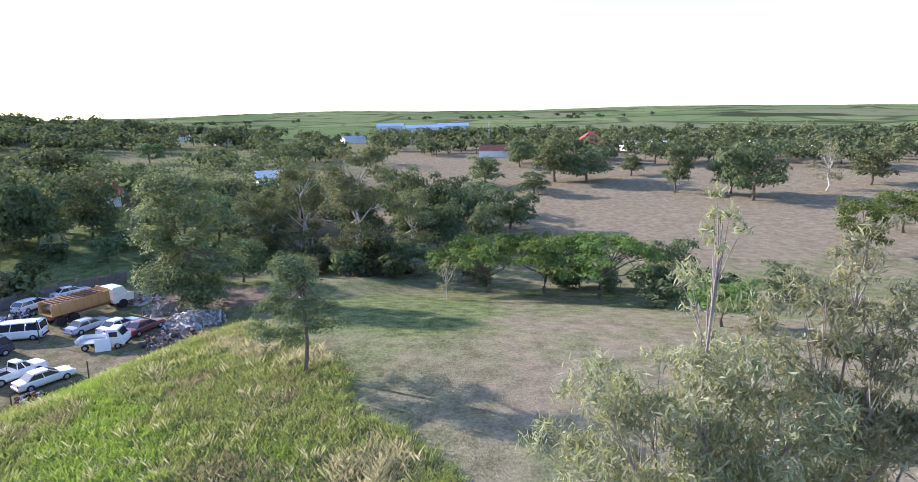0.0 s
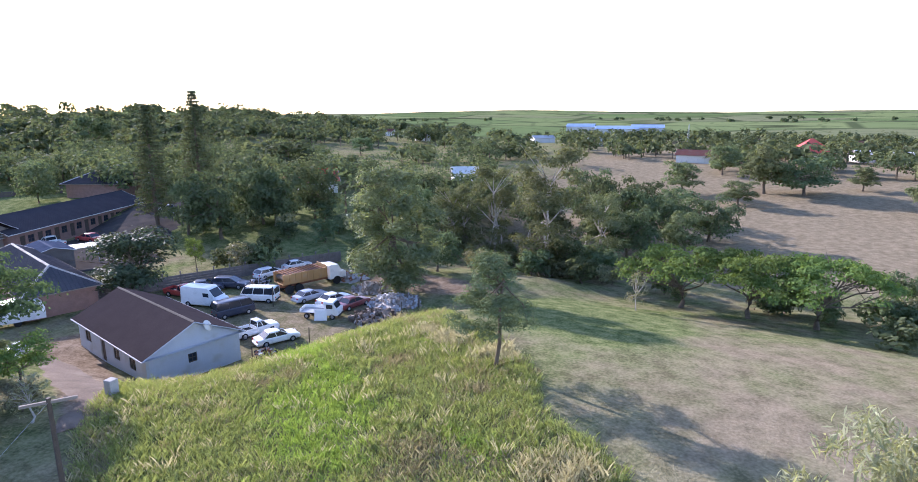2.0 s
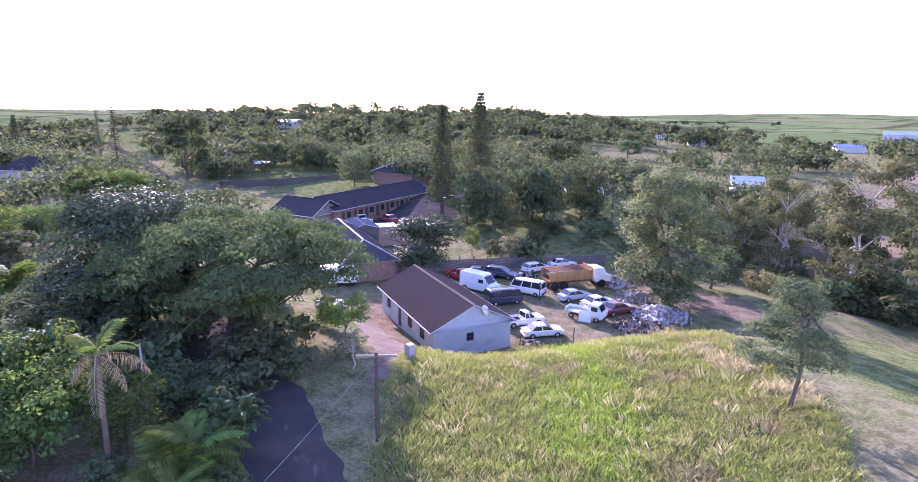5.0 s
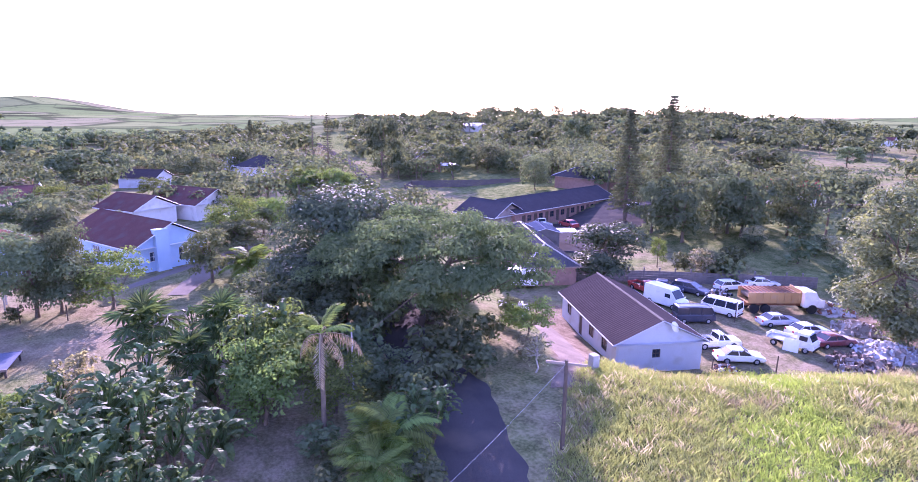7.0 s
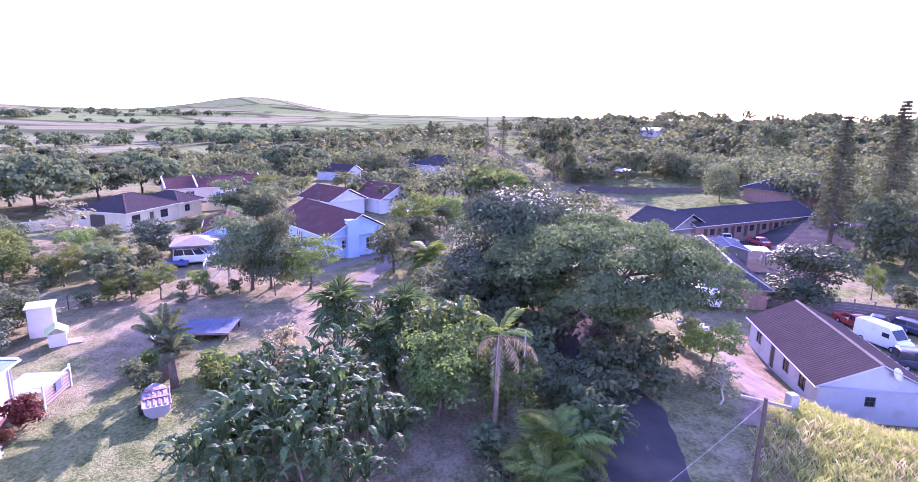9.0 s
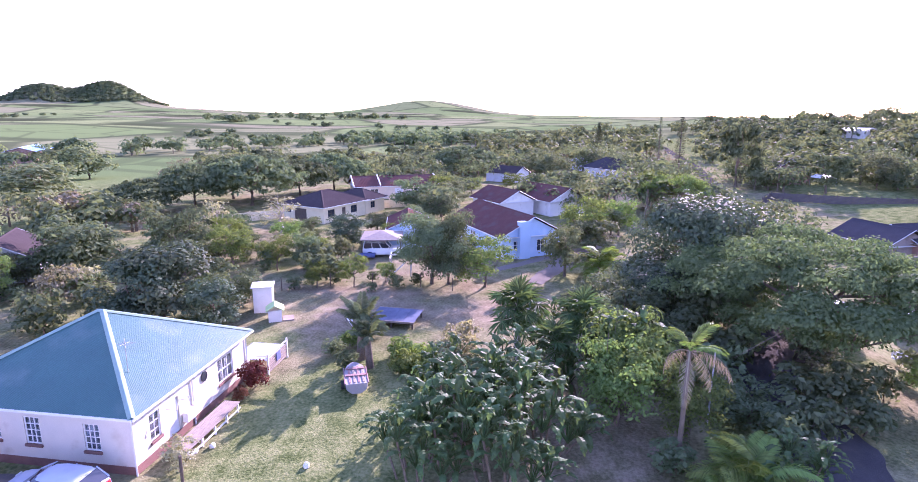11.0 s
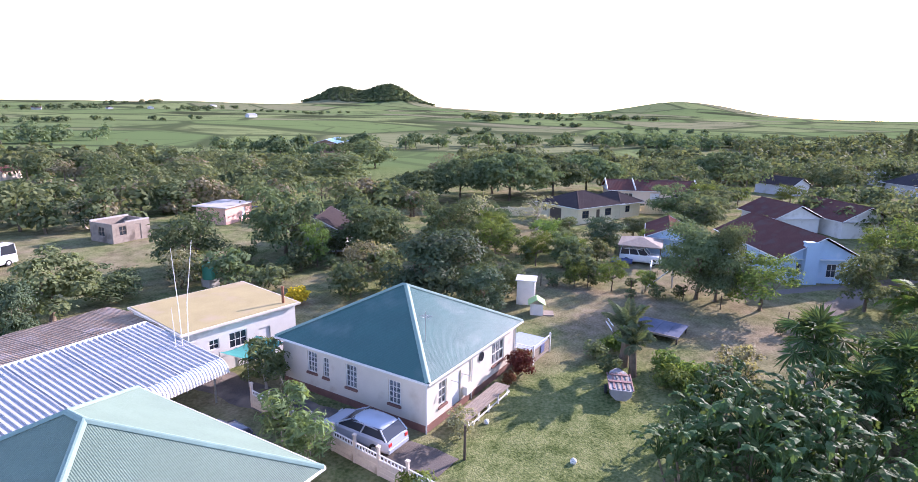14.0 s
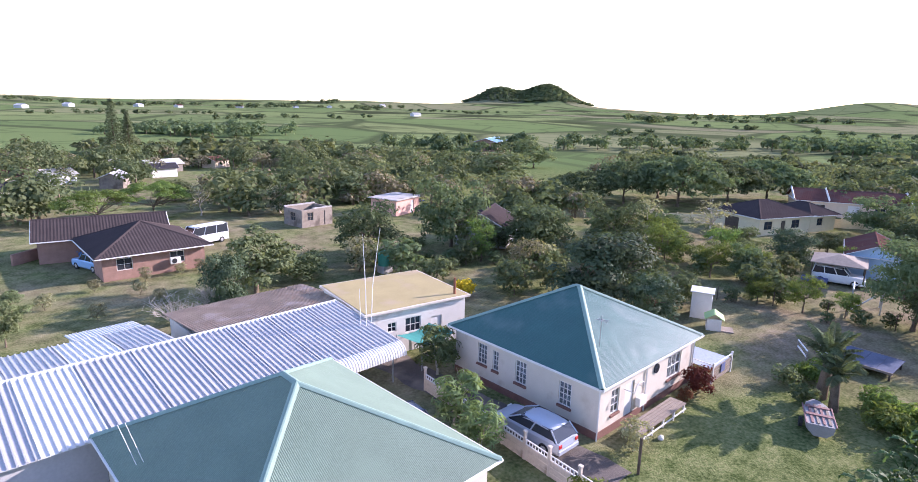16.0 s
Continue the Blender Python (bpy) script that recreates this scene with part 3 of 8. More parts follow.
def build_tree(key, name, label, category, kind, h, w, leaf, count, size, trunk_r, seed, fork=0.4, bark=None, aspect=0.6, droop=0.0, leanx=0.0, shell=0.55, **kw):
    rng = np.random.default_rng(seed)
    if kind in ("round", "dense", "umbrella", "dome"):
        kw = {"lean": 0.9, "flat": 0.3, **kw}
    c, r = crown_lumps(rng, kind, h, w)
    c = [(x + leanx * z / h, y, z) for x, y, z in c]
    top = thing(name, Matrix(), label, category)
    order = sorted(range(len(c)), key=lambda k: -r[k][0])[:5 if h < 3 or key.startswith("far") else 12]
    geo = limbs(rng, (0, 0, 0), (leanx * 0.5, 0.03 * h * rng.normal(), h * fork), [c[k] for k in order], trunk_r)
    part("trunk", geo, bark or BARK, top, smooth=True)
    leaf_part("crown", leaf_quads(rng, c, r, count, size, aspect=aspect, droop=droop, shell=shell, **kw), leaf, top)
    PROTO[key] = top
    return top


def plant(key, x, y, s=1.0, yaw=None, label="", dz=0.0, sz=None, group=""):
    """Sets a tree of a kind on the ground; the first call takes the built one, the next ones copies of it."""
    yaw = (x * 37.7 + y * 91.3) % 360 if yaw is None else yaw
    m = on_ground(x, y, yaw, s, dz)
    if sz:
        m = m @ Matrix.Diagonal((1, 1, sz, 1))
    ob = PROTO[key]
    if key in USED:
        ob = copy_thing(ob, m @ Matrix.Diagonal((*(1 / v for v in ob.scale), 1)))
    else:
        USED.add(key)
        ob.matrix_basis = m
    return tagged(ob, label, group=group)


# ---- buildings ----
def wall_geo(length, h, thick, openings=(), y0=0.0):
    """A panel along x from 0, its outer face at y0, with openings (x0, x1, z0, z1) cut through, as one closed mesh."""
    eps = 1e-4
    xs = sorted({0.0, length} | {round(min(max(v, 0), length), 4) for o in openings for v in o[:2]})
    zs = sorted({0.0, h} | {round(min(max(v, 0), h), 4) for o in openings for v in o[2:]})
    solid = lambda i, k: 0 <= i < len(xs) - 1 and 0 <= k < len(zs) - 1 and not any(a - eps < xs[i] and xs[i + 1] < b + eps and c - eps < zs[k] and zs[k + 1] < d + eps for a, b, c, d in openings)
    ids, verts, faces = {}, [], []

    def v(i, k, s):
        key = (i, k, s)
        if key not in ids:
            ids[key] = len(verts)
            verts.append((xs[i], y0 + thick * s, zs[k]))
        return ids[key]

    for i in range(len(xs) - 1):
        for k in range(len(zs) - 1):
            if not solid(i, k):
                continue
            faces.append((v(i, k, 0), v(i + 1, k, 0), v(i + 1, k + 1, 0), v(i, k + 1, 0)))
            faces.append((v(i, k + 1, 1), v(i + 1, k + 1, 1), v(i + 1, k, 1), v(i, k, 1)))
            if not solid(i, k - 1):
                faces.append((v(i, k, 0), v(i, k, 1), v(i + 1, k, 1), v(i + 1, k, 0)))
            if not solid(i, k + 1):
                faces.append((v(i, k + 1, 0), v(i + 1, k + 1, 0), v(i + 1, k + 1, 1), v(i, k + 1, 1)))
            if not solid(i - 1, k):
                faces.append((v(i, k, 0), v(i, k + 1, 0), v(i, k + 1, 1), v(i, k, 1)))
            if not solid(i + 1, k):
                faces.append((v(i + 1, k, 0), v(i + 1, k, 1), v(i + 1, k + 1, 1), v(i + 1, k + 1, 0)))
    return verts, faces


def pleats(w, h, x0):
    """A hanging curtain with soft folds just inside a window."""
    verts, faces, n = [], [], 24
    for k in range(n + 1):
        for z in (0.0, h):
            verts.append((x0 + w * k / n, 0.17 + 0.02 * math.sin(k * 1.7), z))
    for k in range(n):
        faces.append((2 * k, 2 * k + 2, 2 * k + 3, 2 * k + 1))
    return verts, faces


def window_parts(parent, m, w, h, frame_mat, cols=2, rows=2, sill=None, name="window", curtain=False):
    """A window in an opening: frame with glazing bars, pane, sill; m places its lower left outer corner, x along the wall."""
    t, b = 0.06, 0.018
    pw, ph = (w - 2 * t) / cols, (h - 2 * t) / rows
    holes = [(t + pw * i + (b if i else 0), t + pw * (i + 1) - (b if i < cols - 1 else 0), t + ph * k + (b if k else 0), t + ph * (k + 1) - (b if k < rows - 1 else 0)) for i in range(cols) for k in range(rows)]
    win = part(name, wall_geo(w, h, 0.06, holes, 0.05), frame_mat, parent)
    win.matrix_basis = m
    pane = part("pane", boxes([(t * 0.5, w - t * 0.5, 0.08, 0.09, t * 0.5, h - t * 0.5)]), CLEAR if curtain else GLASS, win)
    if curtain:
        pane.visible_shadow = False
        part("curtain", pleats(w - t, h - t * 0.5, t * 0.5), CURTAIN, win, "pale net curtain")
    if sill:
        part("sill", boxes([(-0.06, w + 0.06, -0.09, 0.05, -0.14, 0.0)], 0.01), sill, win)
    return win


PROFILE = {"flat": (0.6, 0.0), "corr": (0.076, 0.013), "corr_low": (0.076, 0.006), "ibr": (0.19, 0.035), "tile": (0.30, 0.028), "wide": (0.4, 0.05), "deep": (0.31, 0.065)}


def rib(kind, u):
    pitch, amp = PROFILE[kind]
    q = (u / pitch) % 1.0
    if kind in ("ibr", "wide", "deep"):
        return amp * (1.0 if 0.35 < q < 0.62 else 0.0)
    return amp * (0.5 + 0.5 * math.cos(2 * math.pi * q)) if amp else 0.0


def slope_geo(a, b, inward, run, rise, z, hip_a, hip_b, profile, rows=1, thick=0.05):
    """One ribbed roof slope over the eave from a to b (plan), rising inward by rise over run; hips cut it at 45 degrees."""
    a, b, n = Vector(a), Vector(b), Vector(inward).normalized()
    along = (b - a).normalized()
    total = (b - a).length
    pitch, amp = PROFILE[profile]
    step = {"flat": 0.5, "corr": pitch / 4, "corr_low": pitch / 4, "ibr": pitch / 8, "tile": pitch / 4, "wide": pitch / 8, "deep": pitch / 8}[profile]
    if profile in ("ibr", "wide", "deep"):
        us, k = [0.0], 0
        while k * pitch < total:
            us += [k * pitch + pitch * q for q in (0.30, 0.36, 0.60, 0.66)]
            k += 1
        us = sorted({round(u, 4) for u in us if u <= total} | {total})
    else:
        cnt = max(2, int(total / step))
        us = [total * k / cnt for k in range(cnt + 1)]
    if hip_a or hip_b:
        us = sorted(set(us) | ({run} if hip_a and run < total else set()) | ({total - run} if hip_b and total > run else set()))
    verts, faces = [], []
    for u in us:
        v1 = min(run, u if hip_a else run, total - u if hip_b else run)
        o = rib(profile, u)
        for k in range(rows + 1):
            v = v1 * k / rows
            p = a + along * u + n * v
            lift = 0.03 if (profile == "tile" and k < rows) else 0.0
            verts.append((p.x, p.y, z + rise * v / run + o + lift * (k % 2)))
        p, q = a + along * u, a + along * u + n * v1
        verts.append((p.x, p.y, z - thick))
        verts.append((q.x, q.y, z + rise * v1 / run - thick))
    w = rows + 3
    for i in range(len(us) - 1):
        s, t = i * w, (i + 1) * w
        for k in range(rows):
            faces.append((s + k, t + k, t + k + 1, s + k + 1))
        faces.append((s + rows + 1, s + rows + 2, t + rows + 2, t + rows + 1))
        faces.append((s, s + rows + 1, t + rows + 1, t))
    return verts, faces


def ridge_bar(points, width, mat_, parent, name="ridge_cap", t=0.04):
    """Folded capping along a line of points."""
    a, b = Vector(points[0]), Vector(points[1])
    side = (b - a).cross(Vector((0, 0, 1))).normalized() * width
    vs, fs = [], []
    for p in (a, b):
        for o, z in ((-1, -width * 0.28), (-0.4, t), (0, t * 1.6), (0.4, t), (1, -width * 0.28)):
            q = p + side * o
            vs.append((q.x, q.y, q.z + z))
    for k in range(4):
        fs.append((k, k + 1, 6 + k, 5 + k))
    return part(name, (vs, fs), mat_, parent)


def house(name, label, x, y, yaw, L, W, eave, rise, roof_kind, wall_mat, roof_mat, profile="tile", over=0.5, z=None, windows=(), window_mat=None, sill=None, plinth=None, cap=None, category="house", rows=1, fascia=None, gable_mat=None, curtain=False):
    """A house on a rectangle L (x) by W (y) about its centre. windows: (side, along, width, sill height, height, cols, rows), side 0 = -y, 1 = +x, 2 = +y, 3 = -x."""
    base = height(x, y) if z is None else z
    h = thing(name, pose(x, y, base, 0, 0, yaw), label, category)
    th = 0.22
    sides = [((-L / 2, -W / 2), 0, L), ((L / 2, -W / 2), 90, W), ((L / 2, W / 2), 180, L), ((-L / 2, W / 2), 270, W)]
    for k, ((sx, sy), ang, length) in enumerate(sides):
        mine = [q for q in windows if q[0] == k]
        gab = rise * (W / 2) / (W / 2 + over) if roof_kind == "gable" and k in (1, 3) else 0.0
        lo = th if k in (1, 3) else 0.0
        ops = [(q[1] - lo, q[1] + q[2] - lo, q[3], q[3] + q[4]) for q in mine]
        wl = part("wall", wall_geo(length - 2 * lo, eave, th, ops), wall_mat, h)
        wl.matrix_basis = pose(sx, sy, 0, 0, 0, ang) @ Matrix.Translation((lo, 0, 0))
        if gab:
            g = bmesh.new()
            v = [g.verts.new(p) for p in ((0, 0.003, eave), (length, 0.003, eave), (length / 2, 0.003, eave + gab), (0, th, eave), (length, th, eave), (length / 2, th, eave + gab))]
            for f in ((0, 1, 2), (5, 4, 3), (0, 2, 5, 3), (2, 1, 4, 5), (1, 0, 3, 4)):
                g.faces.new([v[i] for i in f])
            part("gable", g, gable_mat or wall_mat, h).matrix_basis = pose(sx, sy, 0, 0, 0, ang)
        for q in mine:
            m = pose(sx, sy, 0, 0, 0, ang) @ Matrix.Translation((q[1], 0, q[3]))
            if q[5] == 0:
                d = part("door", boxes([(0.04, q[2] - 0.04, 0.07, 0.12, 0.02, q[4] - 0.04)]), window_mat or TRIM, h)
                d.matrix_basis = m
            else:
                window_parts(h, m, q[2], q[4], window_mat or TRIM, q[5], q[6], sill, curtain=curtain)
    part("floor_slab", boxes([(-L / 2 + th, L / 2 - th, -W / 2 + th, W / 2 - th, -0.3, 0.05)]), CAVITY, h)
    if plinth:
        t = 0.03
        rows_ = [(-L / 2 - t, L / 2 + t, -W / 2 - t, -W / 2, -0.4, 0.45), (-L / 2 - t, L / 2 + t, W / 2, W / 2 + t, -0.4, 0.45), (-L / 2 - t, -L / 2, -W / 2, W / 2, -0.4, 0.45), (L / 2, L / 2 + t, -W / 2, W / 2, -0.4, 0.45)]
        part("plinth", boxes(rows_), plinth, h)
    else:
        part("foundation", boxes([(-L / 2 + 0.01, L / 2 - 0.01, -W / 2 + 0.01, W / 2 - 0.01, -1.2, -0.002)]), wall_mat, h)
    lx, ly = L / 2 + over, W / 2 + over
    top = eave + rise
    zz = eave - 0.02
    cap = cap or roof_mat
    if roof_kind == "hip":
        run = min(lx, ly)
        for a, b, n in (((-lx, -ly), (lx, -ly), (0, 1)), ((lx, ly), (-lx, ly), (0, -1)), ((lx, -ly), (lx, ly), (-1, 0)), ((-lx, ly), (-lx, -ly), (1, 0))):
            part("roof_slope", slope_geo(a, b, n, run, rise, zz, True, True, profile, rows), roof_mat, h)
        ends = ((-lx + run, 0) if lx >= ly else (0, -ly + run), (lx - run, 0) if lx >= ly else (0, ly - run))
        for sx, sy in ((-1, -1), (1, -1), (1, 1), (-1, 1)):
            e = ends[0] if ((sx < 0) if lx >= ly else (sy < 0)) else ends[1]
            ridge_bar(((sx * lx, sy * ly, zz + 0.02), (*e, zz + rise + 0.02)), 0.17, cap, h, "hip_cap")
        if abs(lx - ly) > 0.1:
            ridge_bar(((*ends[0], zz + rise + 0.02), (*ends[1], zz + rise + 0.02)), 0.17, cap, h)
    elif roof_kind == "gable":
        for a, b, n in (((-lx, -ly), (lx, -ly), (0, 1)), ((lx, ly), (-lx, ly), (0, -1))):
            part("roof_slope", slope_geo(a, b, n, ly, rise, zz, False, False, profile, rows), roof_mat, h)
        ridge_bar(((-lx, 0, zz + rise + 0.02), (lx, 0, zz + rise + 0.02)), 0.13, cap, h)
        for s in (-1, 1):
            for q in (-1, 1):
                ridge_bar(((s * lx, q * ly, zz - 0.02), (s * lx, 0, zz + rise - 0.02)), 0.06, fascia or TRIM, h, "barge_board", 0.03)
    if fascia:
        t = 0.03
        rows_ = [(-lx - t, lx + t, -ly - t - 0.05, -ly - 0.004, zz - 0.12, zz - 0.02), (-lx - t, lx + t, ly + 0.004, ly + t + 0.05, zz - 0.12, zz - 0.02)]
        if roof_kind == "hip":
            rows_ += [(-lx - t - 0.05, -lx - 0.004, -ly, ly, zz - 0.12, zz - 0.02), (lx + 0.004, lx + t + 0.05, -ly, ly, zz - 0.12, zz - 0.02)]
        for r in rows_:
            part("gutter", boxes([r]), fascia, h)
        part("soffit", boxes([(-lx, lx, -ly, ly, zz - 0.09, zz - 0.06)]), fascia, h)
    return h
# ---- kinds of plants ----
build_tree("round_a", "tree", "broad-crowned leafy tree with dull green foliage", "tree", "round", 9, 9, LEAF, 3900, 0.22, 0.22, 11)
build_tree("round_b", "tree", "spreading leafy tree with dark green foliage", "tree", "round", 8, 10, LEAF_DARK, 3900, 0.23, 0.22, 12)
build_tree("round_c", "tree", "small airy tree with fresh green leaves", "tree", "round", 6, 6.5, LEAF_FRESH, 4000, 0.12, 0.13, 13, shell=0.3)
build_tree("dense_a", "tree", "dense round-headed tree with glossy dark leaves", "tree", "dense", 8, 9, LEAF_SHINE, 7000, 0.18, 0.24, 14, fork=0.25)
build_tree("umbrella_a", "flat_topped_tree", "flat-topped tree with layered feathery foliage", "tree", "umbrella", 7.5, 15, LEAF_FRESH, 9000, 0.165, 0.26, 15, fork=0.35)
build_tree("euca_a", "gum_tree", "tall gum tree with hanging grey-green foliage", "tree", "euca", 17, 11, LEAF_EUCA, 12000, 0.2, 0.30, 16, fork=0.55, bark=BARK_PALE, aspect=0.42, droop=0.8, shell=0.35)
build_tree("garden_dark", "tree", "full garden tree with fine dark green foliage", "tree", "round", 8, 10, LEAF_DARK, 13000, 0.13, 0.2, 41)
build_tree("garden_light", "tree", "spreading many-stemmed tree with light green foliage", "tree", "umbrella", 6.5, 9, LEAF, 9000, 0.12, 0.16, 42, fork=0.2)
build_tree("bush_a", "bush", "rounded garden bush with green leaves", "bush", "dense", 2.2, 2.6, LEAF, 560, 0.15, 0.06, 17, fork=0.2)
build_tree("bush_b", "bush", "dark green leafy shrub", "bush", "dense", 2.4, 3.0, LEAF_DARK, 560, 0.16, 0.06, 18, fork=0.2)
build_tree("far_a", "tree", "leafy tree with dark green crown among the houses", "tree", "round", 9, 10, LEAF_DARK, 2600, 0.3, 0.22, 19)
build_tree("far_b", "tree", "leafy tree with dull green crown among the houses", "tree", "dense", 9, 11, LEAF, 2600, 0.3, 0.22, 20)
build_tree("far_u", "spreading_tree", "broad spreading tree with a wide dull green crown", "tree", "dome", 8.5, 19, LEAF_DARK, 6800, 0.32, 0.3, 21, fork=0.35)
build_tree("euca_d", "gum_tree", "tall heavy gum tree with drooping grey-green foliage", "tree", "euca", 17, 11, LEAF_EUCA, 25000, 0.19, 0.32, 26, fork=0.5, bark=BARK, aspect=0.42, droop=0.9, shell=0.3)
build_tree("sparse", "tree", "thin half-bare tree with brownish twigs", "tree", "round", 8, 6, LEAF_GREY, 700, 0.16, 0.13, 27, shell=0.2, bark=BARK_PALE)
build_tree("pine", "pine_tree", "slender pine with a bare trunk and fine needle tufts", "tree", "pine", 9, 6.2, NEEDLE, 9500, 0.15, 0.13, 28, fork=0.8, aspect=0.22, shell=0.2)
build_tree("big_umbrella", "flat_topped_tree", "huge flat-topped tree with layered feathery foliage over the lane", "tree", "dome", 10.4, 23, LEAF_FEATHER, 68000, 0.13, 0.42, 29, fork=0.4)
build_tree("glossy", "tree", "large round tree with shiny leathery leaves", "tree", "dense", 9, 14, LEAF_SHINE, 30000, 0.15, 0.34, 30, fork=0.25)
build_tree("shrub_red", "bush", "clipped round shrub with dark reddish leaves", "bush", "dense", 1.7, 1.9, LEAF_RED, 1500, 0.075, 0.04, 31, fork=0.2)
build_tree("shrub_yellow", "bush", "bush covered in bright yellow flowers", "bush", "dense", 1.6, 2.2, LEAF_YELLOW, 1200, 0.10, 0.04, 32, fork=0.2)
build_tree("shrub_grey", "bush", "straggly shrub with pale thin leaves", "bush", "round", 2.6, 3.0, LEAF_GREY, 1300, 0.09, 0.05, 33, shell=0.2)
build_tree("frangipani", "small_tree", "low tree with rosettes of long pale green leaves", "tree", "round", 4.0, 4.2, LEAF_PALE, 900, 0.30, 0.10, 34, fork=0.35, aspect=0.22, bark=BARK_PALE)
build_tree("low_green", "bush", "low spreading bush with long green leaves", "bush", "dense", 1.3, 2.4, LEAF_FRESH, 900, 0.16, 0.04, 35, fork=0.2, aspect=0.3)


def norfolk(key, label, h, w, count, seed):
    """A tall narrow conifer with whorls of level branches."""
    rng = np.random.default_rng(seed)
    top = thing("norfolk_pine", Matrix(), label, "tree")
    verts, faces = [], []
    tube(verts, faces, [(0, 0, -0.4), (0, 0, h * 0.5), (0, 0, h)], [0.32, 0.2, 0.03], 7)
    quads = []
    levels = int(h / 0.5)
    for i in range(levels):
        z = h * (0.12 + 0.88 * i / levels)
        reach = w / 2 * (1 - (z / h) ** 1.6 * 0.86) * (0.75 + 0.4 * rng.random())
        for k in range(6):
            a = 6.283 * (k / 6 + 0.13 * i) + 0.3 * rng.normal()
            tip = Vector((math.cos(a) * reach, math.sin(a) * reach, z - 0.05 * reach))
            tube(verts, faces, [(0, 0, z), tuple(tip)], [0.05, 0.012], 4)
            c = [tuple(Vector((0, 0, z)).lerp(tip, q)) for q in (0.4, 0.7, 0.95)]
            quads.append(leaf_quads(rng, c, [(0.28 + 0.07 * reach,) * 2 + (0.24 + 0.05 * reach,)] * 3, count, 0.2, aspect=0.35, shell=0.2))
    part("trunk", (verts, faces), BARK, top)
    leaf_part("crown", np.concatenate(quads), NEEDLE, top)
    PROTO[key] = top


norfolk("norfolk", "tall narrow conifer with whorled dark branches", 17, 5.4, 46, 41)
norfolk("norfolk_thin", "tall sparse conifer with short whorled branches", 20, 4.0, 8, 42)


def frond_geo(rng, length, leaflets, leaf_len, arch, hang=0.35, width=0.045):
    """An arching palm frond along +x: midrib and two rows of leaflets."""
    verts, faces = [], []
    pts = []
    for k in range(9):
        q = k / 8
        pts.append((length * q * (1 - 0.18 * q * arch), 0, length * (0.55 * q - 0.75 * arch * q * q)))
    tube(verts, faces, pts, [0.035 * (1 - 0.85 * k / 8) for k in range(9)], 4)
    for k in range(leaflets):
        q = 0.16 + 0.82 * k / leaflets
        i = min(7, int(q * 8))
        p = Vector(pts[i]).lerp(Vector(pts[i + 1]), q * 8 - i)
        ll = leaf_len * (0.55 + 0.65 * math.sin(math.pi * min(1, q * 0.95 + 0.08))) * (0.85 + 0.3 * rng.random())
        for s in (-1, 1):
            tip = p + Vector((ll * 0.45, s * ll * 0.8, -ll * hang * (0.6 + 0.8 * rng.random())))
            mid = p.lerp(tip, 0.45) + Vector((0, 0, ll * 0.10))
            n0 = len(verts)
            for v in (p + Vector((-width * 0.3, 0, 0)), mid + Vector((-width, 0, 0)), tip, mid + Vector((width, 0, 0))):
                verts.append(tuple(v))
            faces.append((n0, n0 + 1, n0 + 2, n0 + 3))
    return verts, faces


def paddle_geo(rng, length, width, arch):
    """A stalked paddle leaf along +x, torn along its edges."""
    verts, faces = [], []
    stalk = length * 0.4
    tube(verts, faces, [(0, 0, 0), (stalk * 0.5, 0, stalk * 0.9), (stalk, 0, stalk * 1.5)], [0.04, 0.03, 0.022], 4)
    prev = None
    for k in range(9):
        q = k / 8
        x = stalk + (length - stalk) * q * (1 - 0.2 * arch * q)
        z = stalk * 1.5 + (length - stalk) * (0.75 * q - 0.95 * arch * q * q)
        w = width * math.sin(math.pi * (0.08 + 0.9 * q)) ** 0.7 * (0.85 + 0.3 * rng.random())
        row = []
        for s in (-1, 0, 1):
            verts.append((x + 0.05 * abs(s) * rng.normal(), s * w / 2, z - abs(s) * w * 0.22 + 0.03 * rng.normal() * abs(s)))
            row.append(len(verts) - 1)
        if prev:
            faces.append((prev[0], row[0], row[1], prev[1]))
            faces.append((prev[1], row[1], row[2], prev[2]))
        prev = row
    return verts, faces


def fan_geo(rng, length, size):
    """A stalked fan leaf along +x."""
    verts, faces = [], []
    tube(verts, faces, [(0, 0, 0), (length * 0.5, 0, length * 0.32), (length, 0, length * 0.42)], [0.035, 0.025, 0.018], 4)
    hub = Vector((length, 0, length * 0.42))
    for k in range(17):
        a = math.radians(-150 + 300 * k / 16)
        r = size * (0.75 + 0.25 * math.cos(a / 2)) * (0.9 + 0.2 * rng.random())
        tip = hub + Vector((math.cos(a) * r, math.sin(a) * r, -0.45 * r * (0.5 + 0.5 * rng.random())))
        side = Vector((-math.sin(a), math.cos(a), 0)) * size * 0.075
        mid = hub.lerp(tip, 0.5) + Vector((0, 0, 0.06 * size))
        n0 = len(verts)
        for v in (hub, mid - side, tip, mid + side):
            verts.append(tuple(v))
        faces.append((n0, n0 + 1, n0 + 2, n0 + 3))
    return verts, faces


